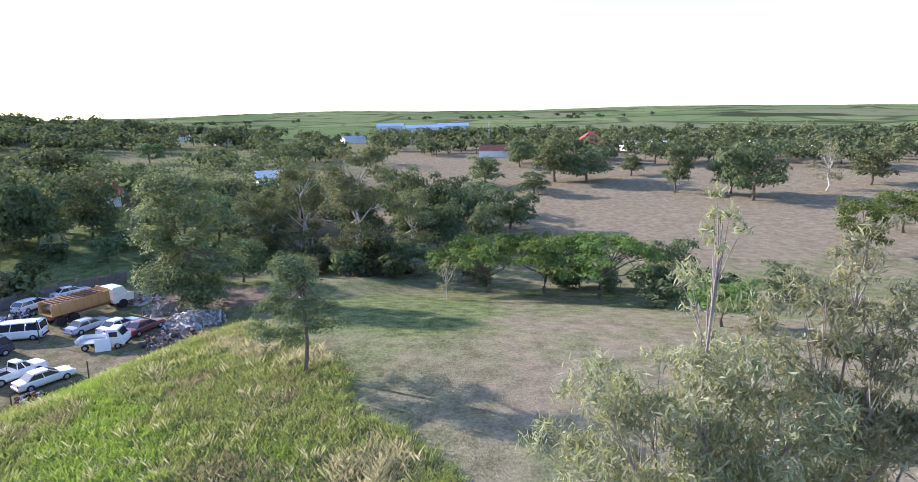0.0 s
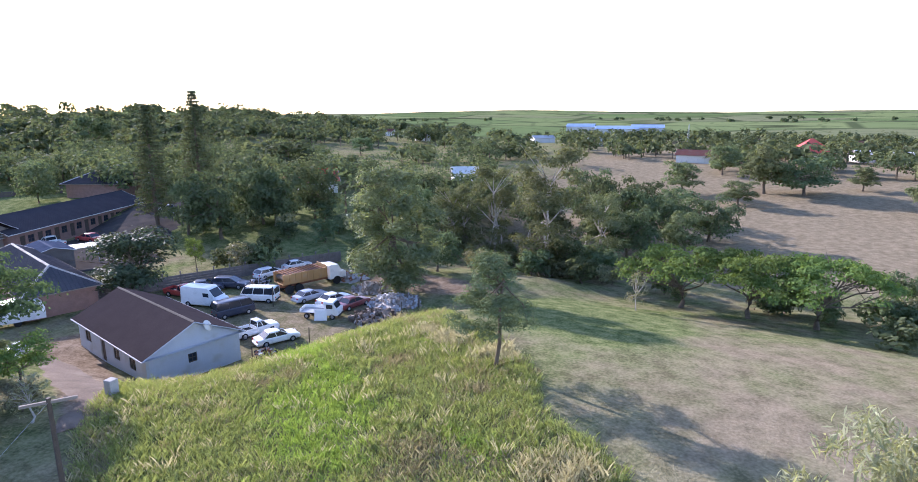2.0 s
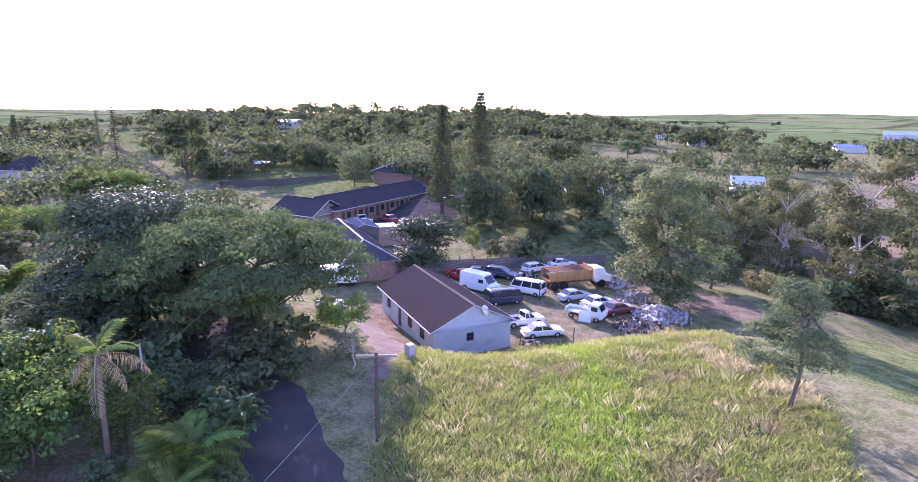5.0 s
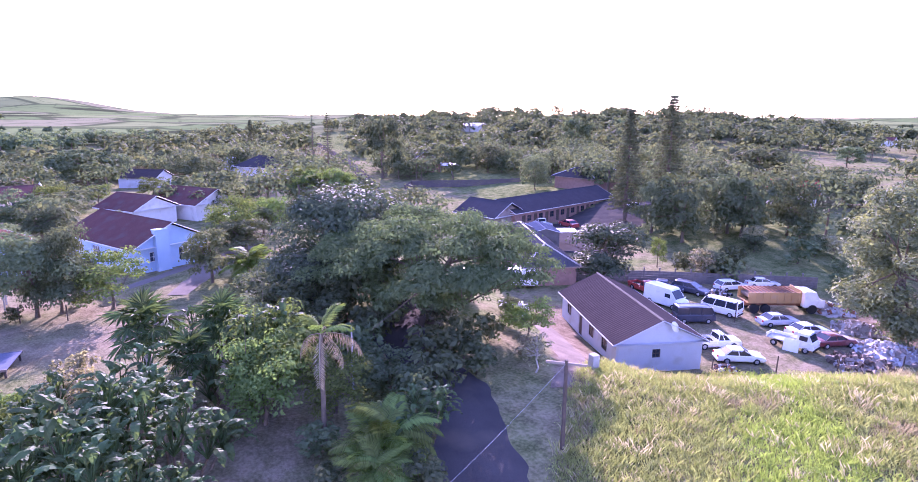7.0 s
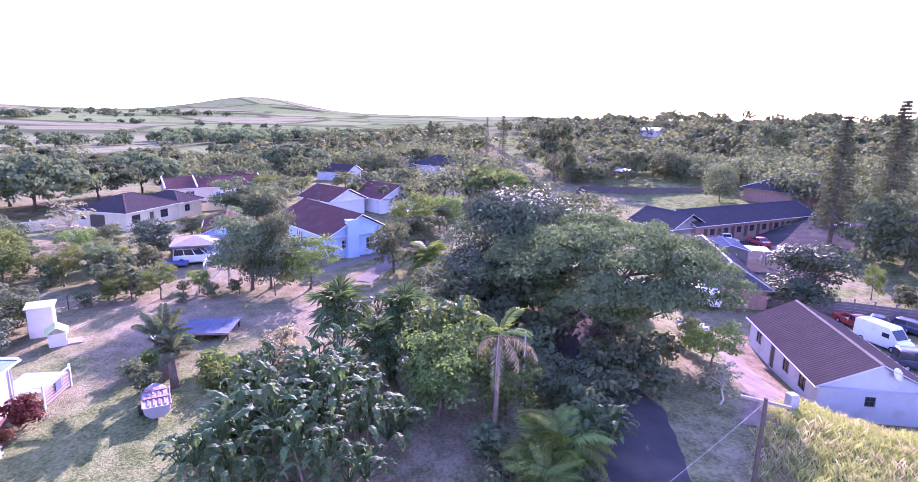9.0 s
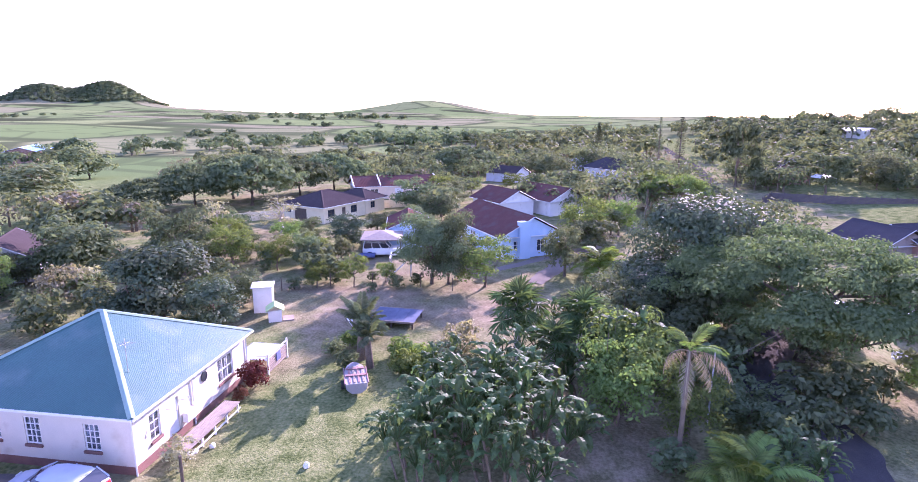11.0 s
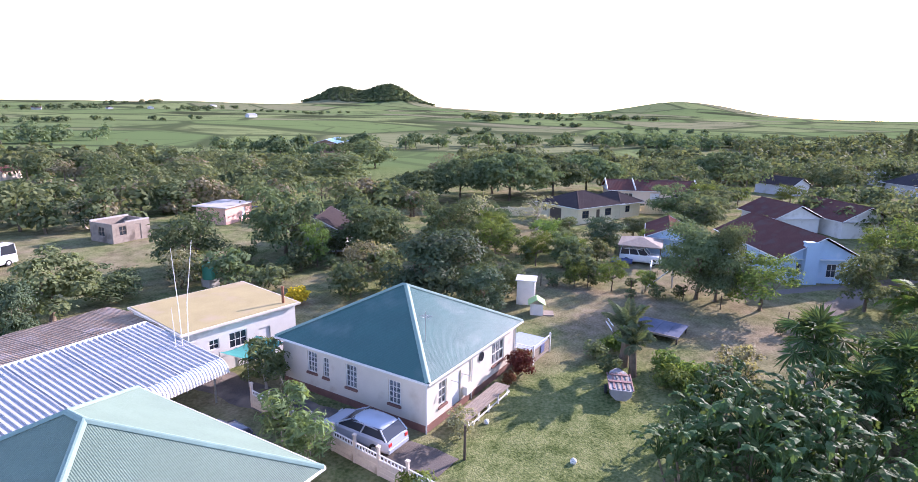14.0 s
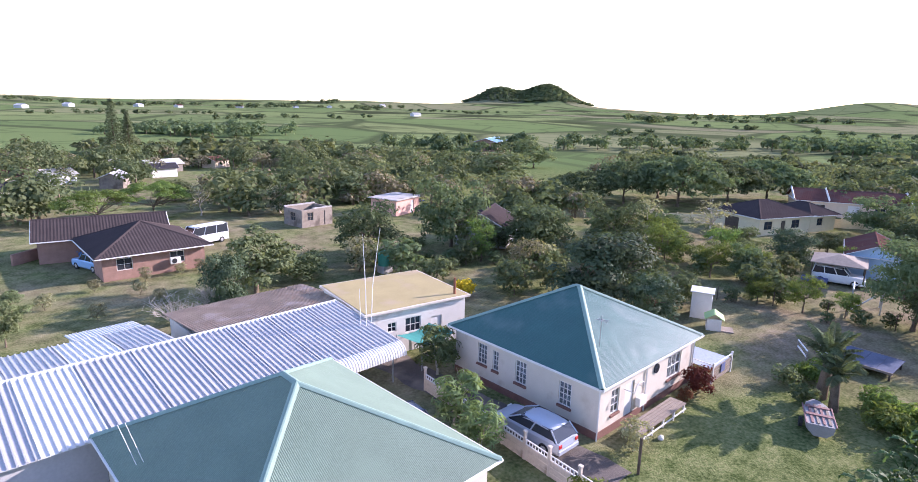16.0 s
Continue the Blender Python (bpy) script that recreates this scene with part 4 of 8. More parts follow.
def palm(key, name, label, h, fronds, geo, leaf, seed, trunk_r=0.14, lo=-35, hi=65, dead=0, dead_geo=None, bark=None, stems=1, spread=0.0, low=0.45):
    """A palm or palm-like clump: one or more stems, each with a head of leaves that are parts of their own."""
    rng = np.random.default_rng(seed)
    top = thing(name, Matrix(), label, "palm")
    made, made_dead = None, None
    for s in range(stems):
        a = 6.283 * s / max(1, stems) + rng.random()
        foot = Vector((math.cos(a) * spread, math.sin(a) * spread, 0)) * (s > 0)
        hs = h * (1 if s == 0 else low + (1.05 - low) * rng.random())
        head = foot * 1.5 + Vector((0.1 * hs * rng.normal() * 0.4, 0.1 * hs * rng.normal() * 0.4, hs))
        verts, faces = [], []
        tube(verts, faces, [tuple(foot - Vector((0, 0, 0.3))), tuple(foot.lerp(head, 0.5)), tuple(head)], [trunk_r * 1.25, trunk_r, trunk_r * 0.9], 8)
        part("trunk", (verts, faces), bark or BARK_PALE, top, smooth=True)
        for k in range(fronds + dead):
            is_dead = k >= fronds
            el = rng.uniform(-62, 12) if is_dead else lo + (hi - lo) * ((k + 0.5) / fronds)
            m = Matrix.Translation(head) @ Matrix.Rotation(radians(137.5 * k + 15 * rng.normal()), 4, "Z") @ Matrix.Rotation(radians(-el * 0.8), 4, "Y")
            sc = 0.8 + 0.35 * rng.random()
            m = m @ Matrix.Diagonal((sc, sc, sc, 1))
            if is_dead:
                if made_dead is None:
                    made_dead = part("dead_frond", dead_geo, PALM_DEAD, top, "dry brown hanging frond")
                    made_dead.matrix_basis = m
                else:
                    tagged(share("dead_frond", made_dead, top, m), "dry brown hanging frond")
            elif made is None:
                made = part("frond", geo, leaf, top)
                made.matrix_basis = m
            else:
                share("frond", made, top, m)
    PROTO[key] = top


_r = np.random.default_rng(77)
palm("palm_fresh", "palm", "palm with arching bright green feather fronds", 1.6, 13, frond_geo(_r, 2.6, 34, 0.62, 0.9), PALM, 51, 0.11, stems=3, spread=0.5)
palm("palm_tall", "palm", "tall leaning palm with mostly dry hanging fronds", 7.0, 5, frond_geo(_r, 2.2, 30, 0.5, 0.9), PALM, 52, 0.13, 15, 75, 5, frond_geo(_r, 3.2, 26, 0.4, 0.9, 1.3, 0.022), bark=BARK)
palm("fan_palm", "fan_palm", "fan palm with a round head of dark leaves", 2.6, 26, fan_geo(_r, 0.75, 0.7), LEAF_PADDLE, 53, 0.14, -60, 80)
palm("paddle_clump", "banana_clump", "clump of tall paddle-leaved plants with glossy green leaves", 3.3, 15, paddle_geo(_r, 1.8, 0.36, 0.9), LEAF_PADDLE, 54, 0.06, -30, 80, stems=11, spread=1.2, low=0.12, bark=BARK)
palm("paddle_dark", "banana_clump", "thick clump of dark paddle-leaved plants", 3.2, 15, paddle_geo(_r, 1.7, 0.34, 1.0), LEAF_PADDLE, 55, 0.06, -35, 75, stems=11, spread=1.3, low=0.12, bark=BARK)
palm("cycad", "cycad", "cycad with stiff grey-green feather leaves on a rough stem", 1.9, 16, frond_geo(_r, 1.5, 30, 0.3, 0.45), NEEDLE, 56, 0.2, -30, 70, bark=BARK)


def near_gum(name, label, x, y, h, lean, lumps, seed):
    """A gum tree whose single long leaves can be told apart: forked pale stems, thin twigs, hanging sprays."""
    rng = np.random.default_rng(seed)
    top = thing(name, on_ground(x, y), label, "tree")
    verts, faces = [], []
    fork = Vector((0.2, 0.0, h * 0.52))
    tube(verts, faces, [(0, 0, -0.4), (0.1, 0, h * 0.25), tuple(fork)], [0.2, 0.14, 0.1], 8)
    c, r = [], []
    for lx, ly, lz, lr in lumps:
        e = Vector((lx, ly, lz))
        mid = fork.lerp(e, 0.55) + Vector((0.15 * rng.normal(), 0.15 * rng.normal(), -0.25))
        tube(verts, faces, [tuple(fork), tuple(fork.lerp(mid, 0.5) + Vector((0, 0, -0.1))), tuple(mid), tuple(mid.lerp(e, 0.6)), tuple(e)], [0.06, 0.048, 0.034, 0.02, 0.008], 6)
        for _ in range(7):
            t2 = e + Vector(rng.normal(size=3)) * lr * 0.7
            b = mid.lerp(e, 0.2 + 0.7 * rng.random())
            tube(verts, faces, [tuple(b), tuple(b.lerp(t2, 0.5) + Vector((0, 0, 0.08))), tuple(t2)], [0.016, 0.010, 0.003], 4)
            c.append(tuple(t2)); r.append((lr * 0.55, lr * 0.55, lr * 0.5))
    part("trunk", (verts, faces), BARK_TWIG, top, smooth=True)
    for lx, ly, lz, lr in lumps:
        for q in (0.55, 0.72, 0.86):
            c.append(tuple(fork.lerp(Vector((lx, ly, lz)), q) + Vector(rng.normal(size=3)) * 0.25)); r.append((lr * 0.75, lr * 0.75, lr * 0.6))
    q = leaf_quads(rng, c, r, 140 * len(c), 0.105, aspect=0.18, shell=0.1, droop=1.3, flat=0.9, lean=0.2)
    leaf_part("crown", q, LEAF_GREY, top)
    return top
# ---- vehicles ----
SHAPE = {
    # length, width, height, belt, (hood/boot tops along the length), cabin base from-to, roof from-to
    "sedan": (4.45, 1.70, 1.40, 0.88, ((-0.5, 0.62), (-0.485, 0.86), (-0.30, 0.92), (0.24, 0.90), (0.44, 0.80), (0.5, 0.62)), (-0.36, 0.25), (-0.22, 0.05)),
    "hatch": (4.45, 1.75, 1.44, 0.90, ((-0.5, 0.60), (-0.492, 0.88), (-0.42, 0.95), (-0.30, 0.95), (0.24, 0.92), (0.40, 0.80), (0.47, 0.70), (0.5, 0.52)), (-0.48, 0.28), (-0.37, 0.06)),
    "suv": (4.6, 1.80, 1.80, 1.08, ((-0.5, 0.75), (-0.49, 1.08), (-0.30, 1.10), (0.20, 1.10), (0.45, 1.02), (0.5, 0.75)), (-0.48, 0.22), (-0.45, 0.08)),
    "pickup": (4.9, 1.72, 1.62, 0.98, ((-0.5, 0.62), (-0.498, 0.64), (-0.03, 0.64), (-0.02, 1.0), (0.24, 1.0), (0.46, 0.92), (0.5, 0.7)), (-0.02, 0.25), (0.0, 0.12)),
    "kombi": (4.5, 1.76, 1.98, 1.10, ((-0.5, 0.8), (-0.495, 1.10), (-0.30, 1.12), (0.40, 1.12), (0.485, 1.05), (0.5, 0.75)), (-0.49, 0.48), (-0.47, 0.37)),
    "van": (5.5, 1.98, 2.55, 1.25, ((-0.5, 0.9), (-0.495, 2.38), (-0.46, 2.46), (-0.30, 2.50), (0.16, 2.46), (0.20, 2.38), (0.36, 1.32), (0.46, 1.12), (0.5, 0.8)), (0.15, 0.40), (0.1, 0.24)),
    "minibus": (5.6, 1.9, 2.35, 1.25, ((-0.5, 0.9), (-0.495, 1.25), (-0.30, 1.27), (0.36, 1.27), (0.46, 1.08), (0.5, 0.75)), (-0.49, 0.42), (-0.47, 0.30)),
}


def loft(sections):
    verts, faces = [], []
    n = len(sections[0])
    for s in sections:
        verts += s
    for i in range(len(sections) - 1):
        for k in range(n):
            k2 = (k + 1) % n
            faces.append((i * n + k, i * n + k2, (i + 1) * n + k2, (i + 1) * n + k))
    faces.append(tuple(range(n))[::-1])
    faces.append(tuple(range((len(sections) - 1) * n, len(sections) * n)))
    return verts, faces


def vehicle(name, label, x, y, yaw, kind, colour, group="", category="car", z=None, s=1.0, pitch=0.0):
    L, W, H, belt, tops, base, roof = SHAPE[kind]
    zz = (height(x, y) if z is None else z) + 0.0
    v = thing(name, pose(x, y, zz, 0, pitch, yaw) @ Matrix.Diagonal((s, s, s, 1)), label, category, group)
    w = W / 2
    secs = []
    for q, top in tops:
        k = 0.90 if abs(q) > 0.47 else 1.0
        a = w * k
        secs.append([(q * L, -a * 0.90, 0.26), (q * L, -a, 0.42), (q * L, -a, min(top, belt) - 0.10), (q * L, -a * 0.93, top - 0.02), (q * L, -a * 0.55, top + 0.015),
                     (q * L, a * 0.55, top + 0.015), (q * L, a * 0.93, top - 0.02), (q * L, a, min(top, belt) - 0.10), (q * L, a, 0.42), (q * L, a * 0.90, 0.26)])
    part("body", loft(secs), colour, v)
    b0, b1, r0, r1 = base[0] * L, base[1] * L, roof[0] * L, roof[1] * L
    bz = belt - 0.02
    tw = w * (0.80 if kind in ("sedan", "hatch", "pickup") else 0.88)
    glass_low = [(b0, -w * 0.92, bz), (b1, -w * 0.92, bz), (b1, w * 0.92, bz), (b0, w * 0.92, bz)]
    hz = H - 0.05
    glass_top = [(r0, -tw, hz), (r1, -tw, hz), (r1, tw, hz), (r0, tw, hz)]
    if kind != "van":
        part("window_band", (glass_low + glass_top, [(0, 1, 5, 4), (1, 2, 6, 5), (2, 3, 7, 6), (3, 0, 4, 7), (4, 5, 6, 7)]), GLASS, v)
    if kind != "van":
        crown = []
        for q in (0.0, 0.12, 0.4, 0.7, 0.92, 1.0):
            sag = 0.055 * abs(2 * q - 0.9) ** 3
            xq, ww = r0 - 0.05 + (r1 - r0 + 0.1) * q, (tw + 0.025) * (0.93 if q in (0.0, 1.0) else 1.0)
            crown.append([(xq, ww * f, hz + zz2 - sag) for f, zz2 in ((-1, -0.05), (-0.97, 0.0), (-0.8, 0.045), (-0.4, 0.07), (0.4, 0.07), (0.8, 0.045), (0.97, 0.0), (1, -0.05))])
        part("roof", loft(crown), colour, v, smooth=True)
    stations = [0.0, 0.33, 0.66, 1.0] if kind in ("kombi", "minibus", "suv") else [0.0, 0.5, 1.0]
    for sgn in (-1, 1):
        for t in stations:
            lo = Vector((b0 + (b1 - b0) * t, sgn * w * 0.925, bz))
            hi = Vector((r0 + (r1 - r0) * t, sgn * (tw + 0.005), hz))
            if kind != "van":
                pil = bmesh.new()
                rod(pil, lo, hi, 0.045, 0.04, 4)
                part("pillar", pil, colour, v)
    if kind == "pickup":
        bed = [(-0.49 * L, -0.04 * L, -w, -w + 0.06, 0.63, 0.98), (-0.49 * L, -0.04 * L, w - 0.06, w, 0.63, 0.98), (-0.497 * L, -0.485 * L, -w + 0.01, w - 0.01, 0.63, 0.98)]
        part("load_bed", boxes(bed, 0.01), colour, v)
        part("bed_floor", boxes([(-0.484 * L, -0.04 * L, -w + 0.07, w - 0.07, 0.655, 0.67)]), BLACK, v)
    if kind == "van":
        part("windscreen", boxes([(-0.01, 0.02, -w * 0.8, w * 0.8, 0.05, 1.15)]), GLASS, v).matrix_basis = pose(0.36 * L + 0.01, 0, 1.34, 0, -39.7, 0)
        for sgn in (-1, 1):
            part("side_window", boxes([(0.08 * L, 0.22 * L, sgn * w * 0.975 - 0.012, sgn * w * 0.975 + 0.012, 1.3, 1.85)]), GLASS, v)
    for nm, xx, colr in (("bumper", 0.5 * L - 0.03, colour), ("bumper", -0.5 * L - 0.05, colour)):
        part(nm, boxes([(xx, xx + 0.08, -w * 0.88, w * 0.88, 0.32, 0.52)], 0.02), BLACK if kind in ("pickup", "kombi", "suv") else colour, v)
    for sgn in (-1, 1):
        part("headlight", boxes([(0.5 * L - 0.06, 0.5 * L + 0.012, sgn * w * 0.66 - 0.16, sgn * w * 0.66 + 0.16, 0.56, 0.70)], 0.02), LAMP_CLEAR, v)
        part("tail_light", boxes([(-0.5 * L - 0.012, -0.5 * L + 0.06, sgn * w * 0.72 - 0.12, sgn * w * 0.72 + 0.12, 0.62, 0.82)], 0.02), LAMP_RED, v)
        part("mirror", boxes([(b1 - 0.32, b1 - 0.22, sgn * (w + 0.07) - 0.07, sgn * (w + 0.07) + 0.07, bz + 0.02, bz + 0.14)], 0.015), colour, v)
    part("underside", boxes([(-0.42 * L, 0.42 * L, -w * 0.8, w * 0.8, 0.2, 0.27)]), BLACK, v)
    R = 0.31 if kind in ("sedan", "hatch", "kombi") else 0.35
    for xx in (0.31 * L, -0.31 * L):
        for sgn in (-1, 1):
            bm = bmesh.new()
            rod(bm, (0, -0.1, 0), (0, 0.1, 0), R, R, 18)
            wh = part("wheel", bm, BLACK, v)
            wh.matrix_basis = Matrix.Translation((xx, sgn * (w - 0.085), R))
            bm = bmesh.new()
            rod(bm, (0, sgn * 0.09, 0), (0, sgn * 0.112, 0), R * 0.62, R * 0.5, 12)
            part("rim", bm, METAL_GREY, wh)
    return v
# ---- the green-roofed house and its yard ----
GH = house("green_roof_house", "square cream house with a green metal hip roof", -40.15, -30.65, -1.4, 10.7, 11.0, 3.25, 3.0, "hip", PLASTER, ROOF_GREEN, "corr_low", 0.38, z=2.2,
           windows=[(1, 2.05, 0.8, 1.35, 1.35, 3, 4), (1, 3.35, 0.48, 1.3, 1.3, 2, 4), (1, 5.2, 0.85, 1.2, 1.45, 3, 4), (1, 8.4, 0.85, 1.12, 1.42, 3, 4),
                    (2, 1.2, 0.8, 1.05, 1.45, 2, 3), (2, 2.6, 0.95, 0.3, 2.1, 0, 0), (2, 7.4, 1.7, 1.1, 1.5, 3, 2)],
           window_mat=TRIM, sill=BRICK_RED, plinth=BRICK_RED, cap=RIDGE_CAP, fascia=TRIM, curtain=True)
bm = bmesh.new()
bmesh.ops.create_cone(bm, cap_ends=True, segments=20, radius1=0.3, radius2=0.3, depth=0.08, matrix=pose(-0.6, 5.52, 2.35, 90, 0, 0))
part("round_window", bm, GLASS, GH)
for sx, sy in ((5.42, 5.56), (-5.35, 5.56), (0.6, 5.56)):
    bm = bmesh.new()
    rod(bm, (sx, sy, 0), (sx, sy, 3.1), 0.045)
    part("downpipe", bm, TRIM, GH)
bm = bmesh.new()
for k in range(9):
    a = radians(180 * k / 8)
    b = radians(180 * (k + 1) / 8) if k < 8 else a
    if k < 8:
        rod(bm, (2.3 - 0.55 * math.cos(a), 6.12, 2.15 + 0.5 * math.sin(a)), (2.3 - 0.55 * math.cos(b), 6.12, 2.15 + 0.5 * math.sin(b)), 0.03, None, 5)
rod(bm, (2.85, 6.12, 2.15), (2.85, 5.46, 2.15), 0.025); rod(bm, (1.75, 6.12, 2.15), (1.75, 5.46, 2.15), 0.025)
part("door_arch", bm, TRIM, GH)
part("aircon_unit", boxes([(0.9, 1.7, 5.56, 5.88, 0.75, 1.3)], 0.03), PLASTER_WHITE, GH)
part("step", boxes([(-6.0, -5.36, 4.0, 5.4, -0.2, 1.1), (-6.6, -6.0, 4.0, 5.4, -0.2, 0.5)], 0.02), PLASTER, GH)
bm = bmesh.new()
rod(bm, (3.2, 3.9, 3.9), (3.2, 3.9, 6.1), 0.02)
rod(bm, (2.5, 3.6, 5.6), (3.9, 4.2, 6.0), 0.012)
for k in range(6):
    rod(bm, (2.5 + 0.26 * k, 3.3 + 0.12 * k, 5.6 + 0.08 * k), (2.5 + 0.26 * k, 3.95 + 0.12 * k, 5.6 + 0.08 * k), 0.008)
part("aerial", bm, METAL_GREY, GH)

bench = thing("ramp_bench", pose(-38.6, -23.9, 2.2, 0, 0, -1.4), "long low wooden ramp along the house wall", "ramp")
for k in range(5):
    part("plank", boxes([(-2.6, 2.6, -0.5 + 0.2 * k, -0.32 + 0.2 * k, 0.55, 0.6)]), WOOD_GREY, bench)
for xx in (-2.4, -1.2, 0, 1.2, 2.4):
    part("leg", boxes([(xx - 0.05, xx + 0.05, 0.36, 0.46, 0, 0.55)]), TRIM, bench)
part("rail", boxes([(-2.6, 2.6, 0.44, 0.5, 0.2, 0.27)]), TRIM, bench)

vehicle("hatchback", "silver-blue hatchback parked beside the cream house", -32.5, -27.8, -92, "hatch", PAINT_SILVER, s=1.04)


def precast_wall(name, label, pts, h, mat_, panel=1.6, pierced=True):
    """A wall of precast slats between posts, with a pierced top row."""
    w = thing(name, Matrix(), label, "garden wall")
    for a, b in zip(pts, pts[1:]):
        a, b = Vector((*a, height(*a) - 0.1)), Vector((*b, height(*b) - 0.1))
        n = max(1, round((b - a).length / panel))
        ang = math.degrees(math.atan2(b.y - a.y, b.x - a.x))
        for k in range(n):
            p = a.lerp(b, k / n)
            m = pose(p.x, p.y, p.z, 0, 0, ang)
            ln = (b - a).length / n
            rows_ = [(0.07, ln - 0.07, -0.03, 0.03, 0.31 * j + 0.01, 0.31 * (j + 1) - 0.01) for j in range(int(h / 0.31))]
            for r in rows_[:-1] if pierced else rows_:
                s = part("slat", boxes([r]), mat_, w)
                s.matrix_basis = m
            if pierced:
                z0, z1 = rows_[-1][4], rows_[-1][5]
                g = [(0.07, ln - 0.07, -0.03, 0.03, z1 - 0.05, z1), (0.07, ln - 0.07, -0.03, 0.03, z0, z0 + 0.04)]
                g += [(0.1 + (ln - 0.25) * q / 7, 0.14 + (ln - 0.25) * q / 7, -0.025, 0.025, z0 + 0.04, z1 - 0.05) for q in range(8)]
                part("pierced_slat", boxes(g), TRIM, w).matrix_basis = m
            part("post", boxes([(-0.07, 0.07, -0.07, 0.07, 0, h + 0.12), (-0.1, 0.1, -0.1, 0.1, h + 0.12, h + 0.22)], 0.01), mat_, w).matrix_basis = m
    return w


precast_wall("garden_wall", "pinkish precast slat wall with pierced white top", [(-31.6, -35.5), (-30.8, -28.5), (-30.4, -25.2), (-30.0, -21.5)], 1.45, PRECAST)
post = thing("fence_post", on_ground(-33.7, -22.3), "dark wooden fence post on the lawn", "post")
bm = bmesh.new()
rod(bm, (0, 0, -0.3), (0.02, 0, 1.95), 0.075, 0.07, 9)
part("pole", bm, WOOD_DARK, post)
for k, (x, y) in enumerate(((-36.4, -17.5), (-36.8, -23.6), (-37.4, -23.0))):
    st = tagged(new("stone", bpy.data.meshes.new("stone")), "whitewashed stone lying on the grass", "stone", "white stones")
    bm = bmesh.new()
    bmesh.ops.create_icosphere(bm, subdivisions=2, radius=0.17)
    for v in bm.verts:
        v.co *= 1 + 0.25 * noise.noise(v.co * 6 + Vector((k, 0, 0)))
    bm.to_mesh(st.data); bm.free()
    st.data.materials.append(PLASTER_WHITE)
    st.matrix_basis = on_ground(x, y, 40 * k, 1, 0.08)

# porch and pen behind the cream house
pen = thing("picket_pen", pose(-47.6, -25.2, 2.2, 0, 0, -1.4), "small pen of white boards and wire beside the house", "fence")
for k in range(2):
    part("post", boxes([(-1.3 + 2.9 * k, -1.2 + 2.9 * k, 1.4, 1.5, 0, 1.5)]), TRIM, pen)
part("post", boxes([(1.6, 1.7, -1.2, -1.1, 0, 1.4)]), TRIM, pen)
for k in range(5):
    part("board", boxes([(-1.2, 1.6, 1.42, 1.46, 0.15 + 0.2 * k, 0.29 + 0.2 * k)]), WOOD_GREY, pen)
part("top_rail", boxes([(-1.3, 1.7, 1.4, 1.48, 1.3, 1.36), (1.62, 1.68, -1.1, 1.4, 1.3, 1.36)]), TRIM, pen)
part("mesh_roof", boxes([(-1.3, 1.5, -1.1, 1.3, 0.95, 0.98)]), METAL_GREY, pen)
part("hanging_cloth", boxes([(-0.1, 0.5, 1.47, 1.52, 0.5, 1.1)], 0.01), CLOTH_BLUE, pen)

# playhouse and white hut on the grass
hut = thing("white_hut", on_ground(-58.2, -29.8, 20), "narrow whitewashed garden hut", "shed")
part("wall", boxes([(-0.8, 0.8, -0.8, 0.8, 0, 2.3)], 0.02), PLASTER_WHITE, hut)
part("roof", boxes([(-0.95, 0.95, -0.95, 0.95, 2.3, 2.38)], 0.02), ROOF_WHITE, hut)
part("door", boxes([(-0.35, 0.35, 0.8, 0.84, 0.05, 1.8)]), TRIM, hut)
ph = thing("playhouse", on_ground(-56.0, -27.8, 25), "white children's playhouse with a lime green roof", "playhouse")
bm = bmesh.new()
box(bm, -0.6, 0.6, -0.55, -0.45, 0, 1.0); box(bm, -0.6, -0.5, -0.45, 0.55, 0, 1.0); box(bm, 0.5, 0.6, -0.45, 0.55, 0, 1.0); box(bm, -0.5, -0.2, 0.45, 0.55, 0, 1.0); box(bm, 0.2, 0.5, 0.45, 0.55, 0, 1.0); box(bm, -0.2, 0.2, 0.45, 0.55, 0.7, 1.0)
part("wall", bm, PLASTER_WHITE, ph)
for s in (-1, 1):
    r = part("roof_panel", boxes([(-0.75, 0.75, 0, 0.85, 0, 0.06)], 0.01), PAINT_GREEN, ph)
    r.matrix_basis = pose(0, 0, 1.42, 0, 0, 0 if s > 0 else 180) @ pose(0, 0, 0, -32)
part("porch_floor", boxes([(-0.6, 0.6, 0.6, 1.5, 0, 0.1)]), WOOD_GREY, ph)

# boat on the lawn
boat = thing("rowing_boat", on_ground(-45.2, -17.6, 200), "old rowing boat, hull greyed as in shade, faded red slats, on a small trailer", "boat")
secs = []
for q in (-1.5, -1.2, -0.4, 0.5, 1.2, 1.75):
    w = 0.72 * math.sqrt(max(0.004, 1 - (max(q, -0.2) + 0.2) ** 2 / 3.9)) * (1 if q > -1.4 else 0.9)
    secs.append([(q, -w, 0.85), (q, -w * 0.92, 0.45), (q, -w * 0.45, 0.18), (q, w * 0.45, 0.18), (q, w * 0.92, 0.45), (q, w, 0.85)])
# Pale hull paint is greyed down to the shade it lies in.
part("hull", loft(secs), mat("boat_paint_shaded", (0.29, 0.27, 0.27), 0.6, vary=0.15, scale=3, fine=18, dirt=(0.3, 0.26, 0.25), dirt_amount=0.35), boat)
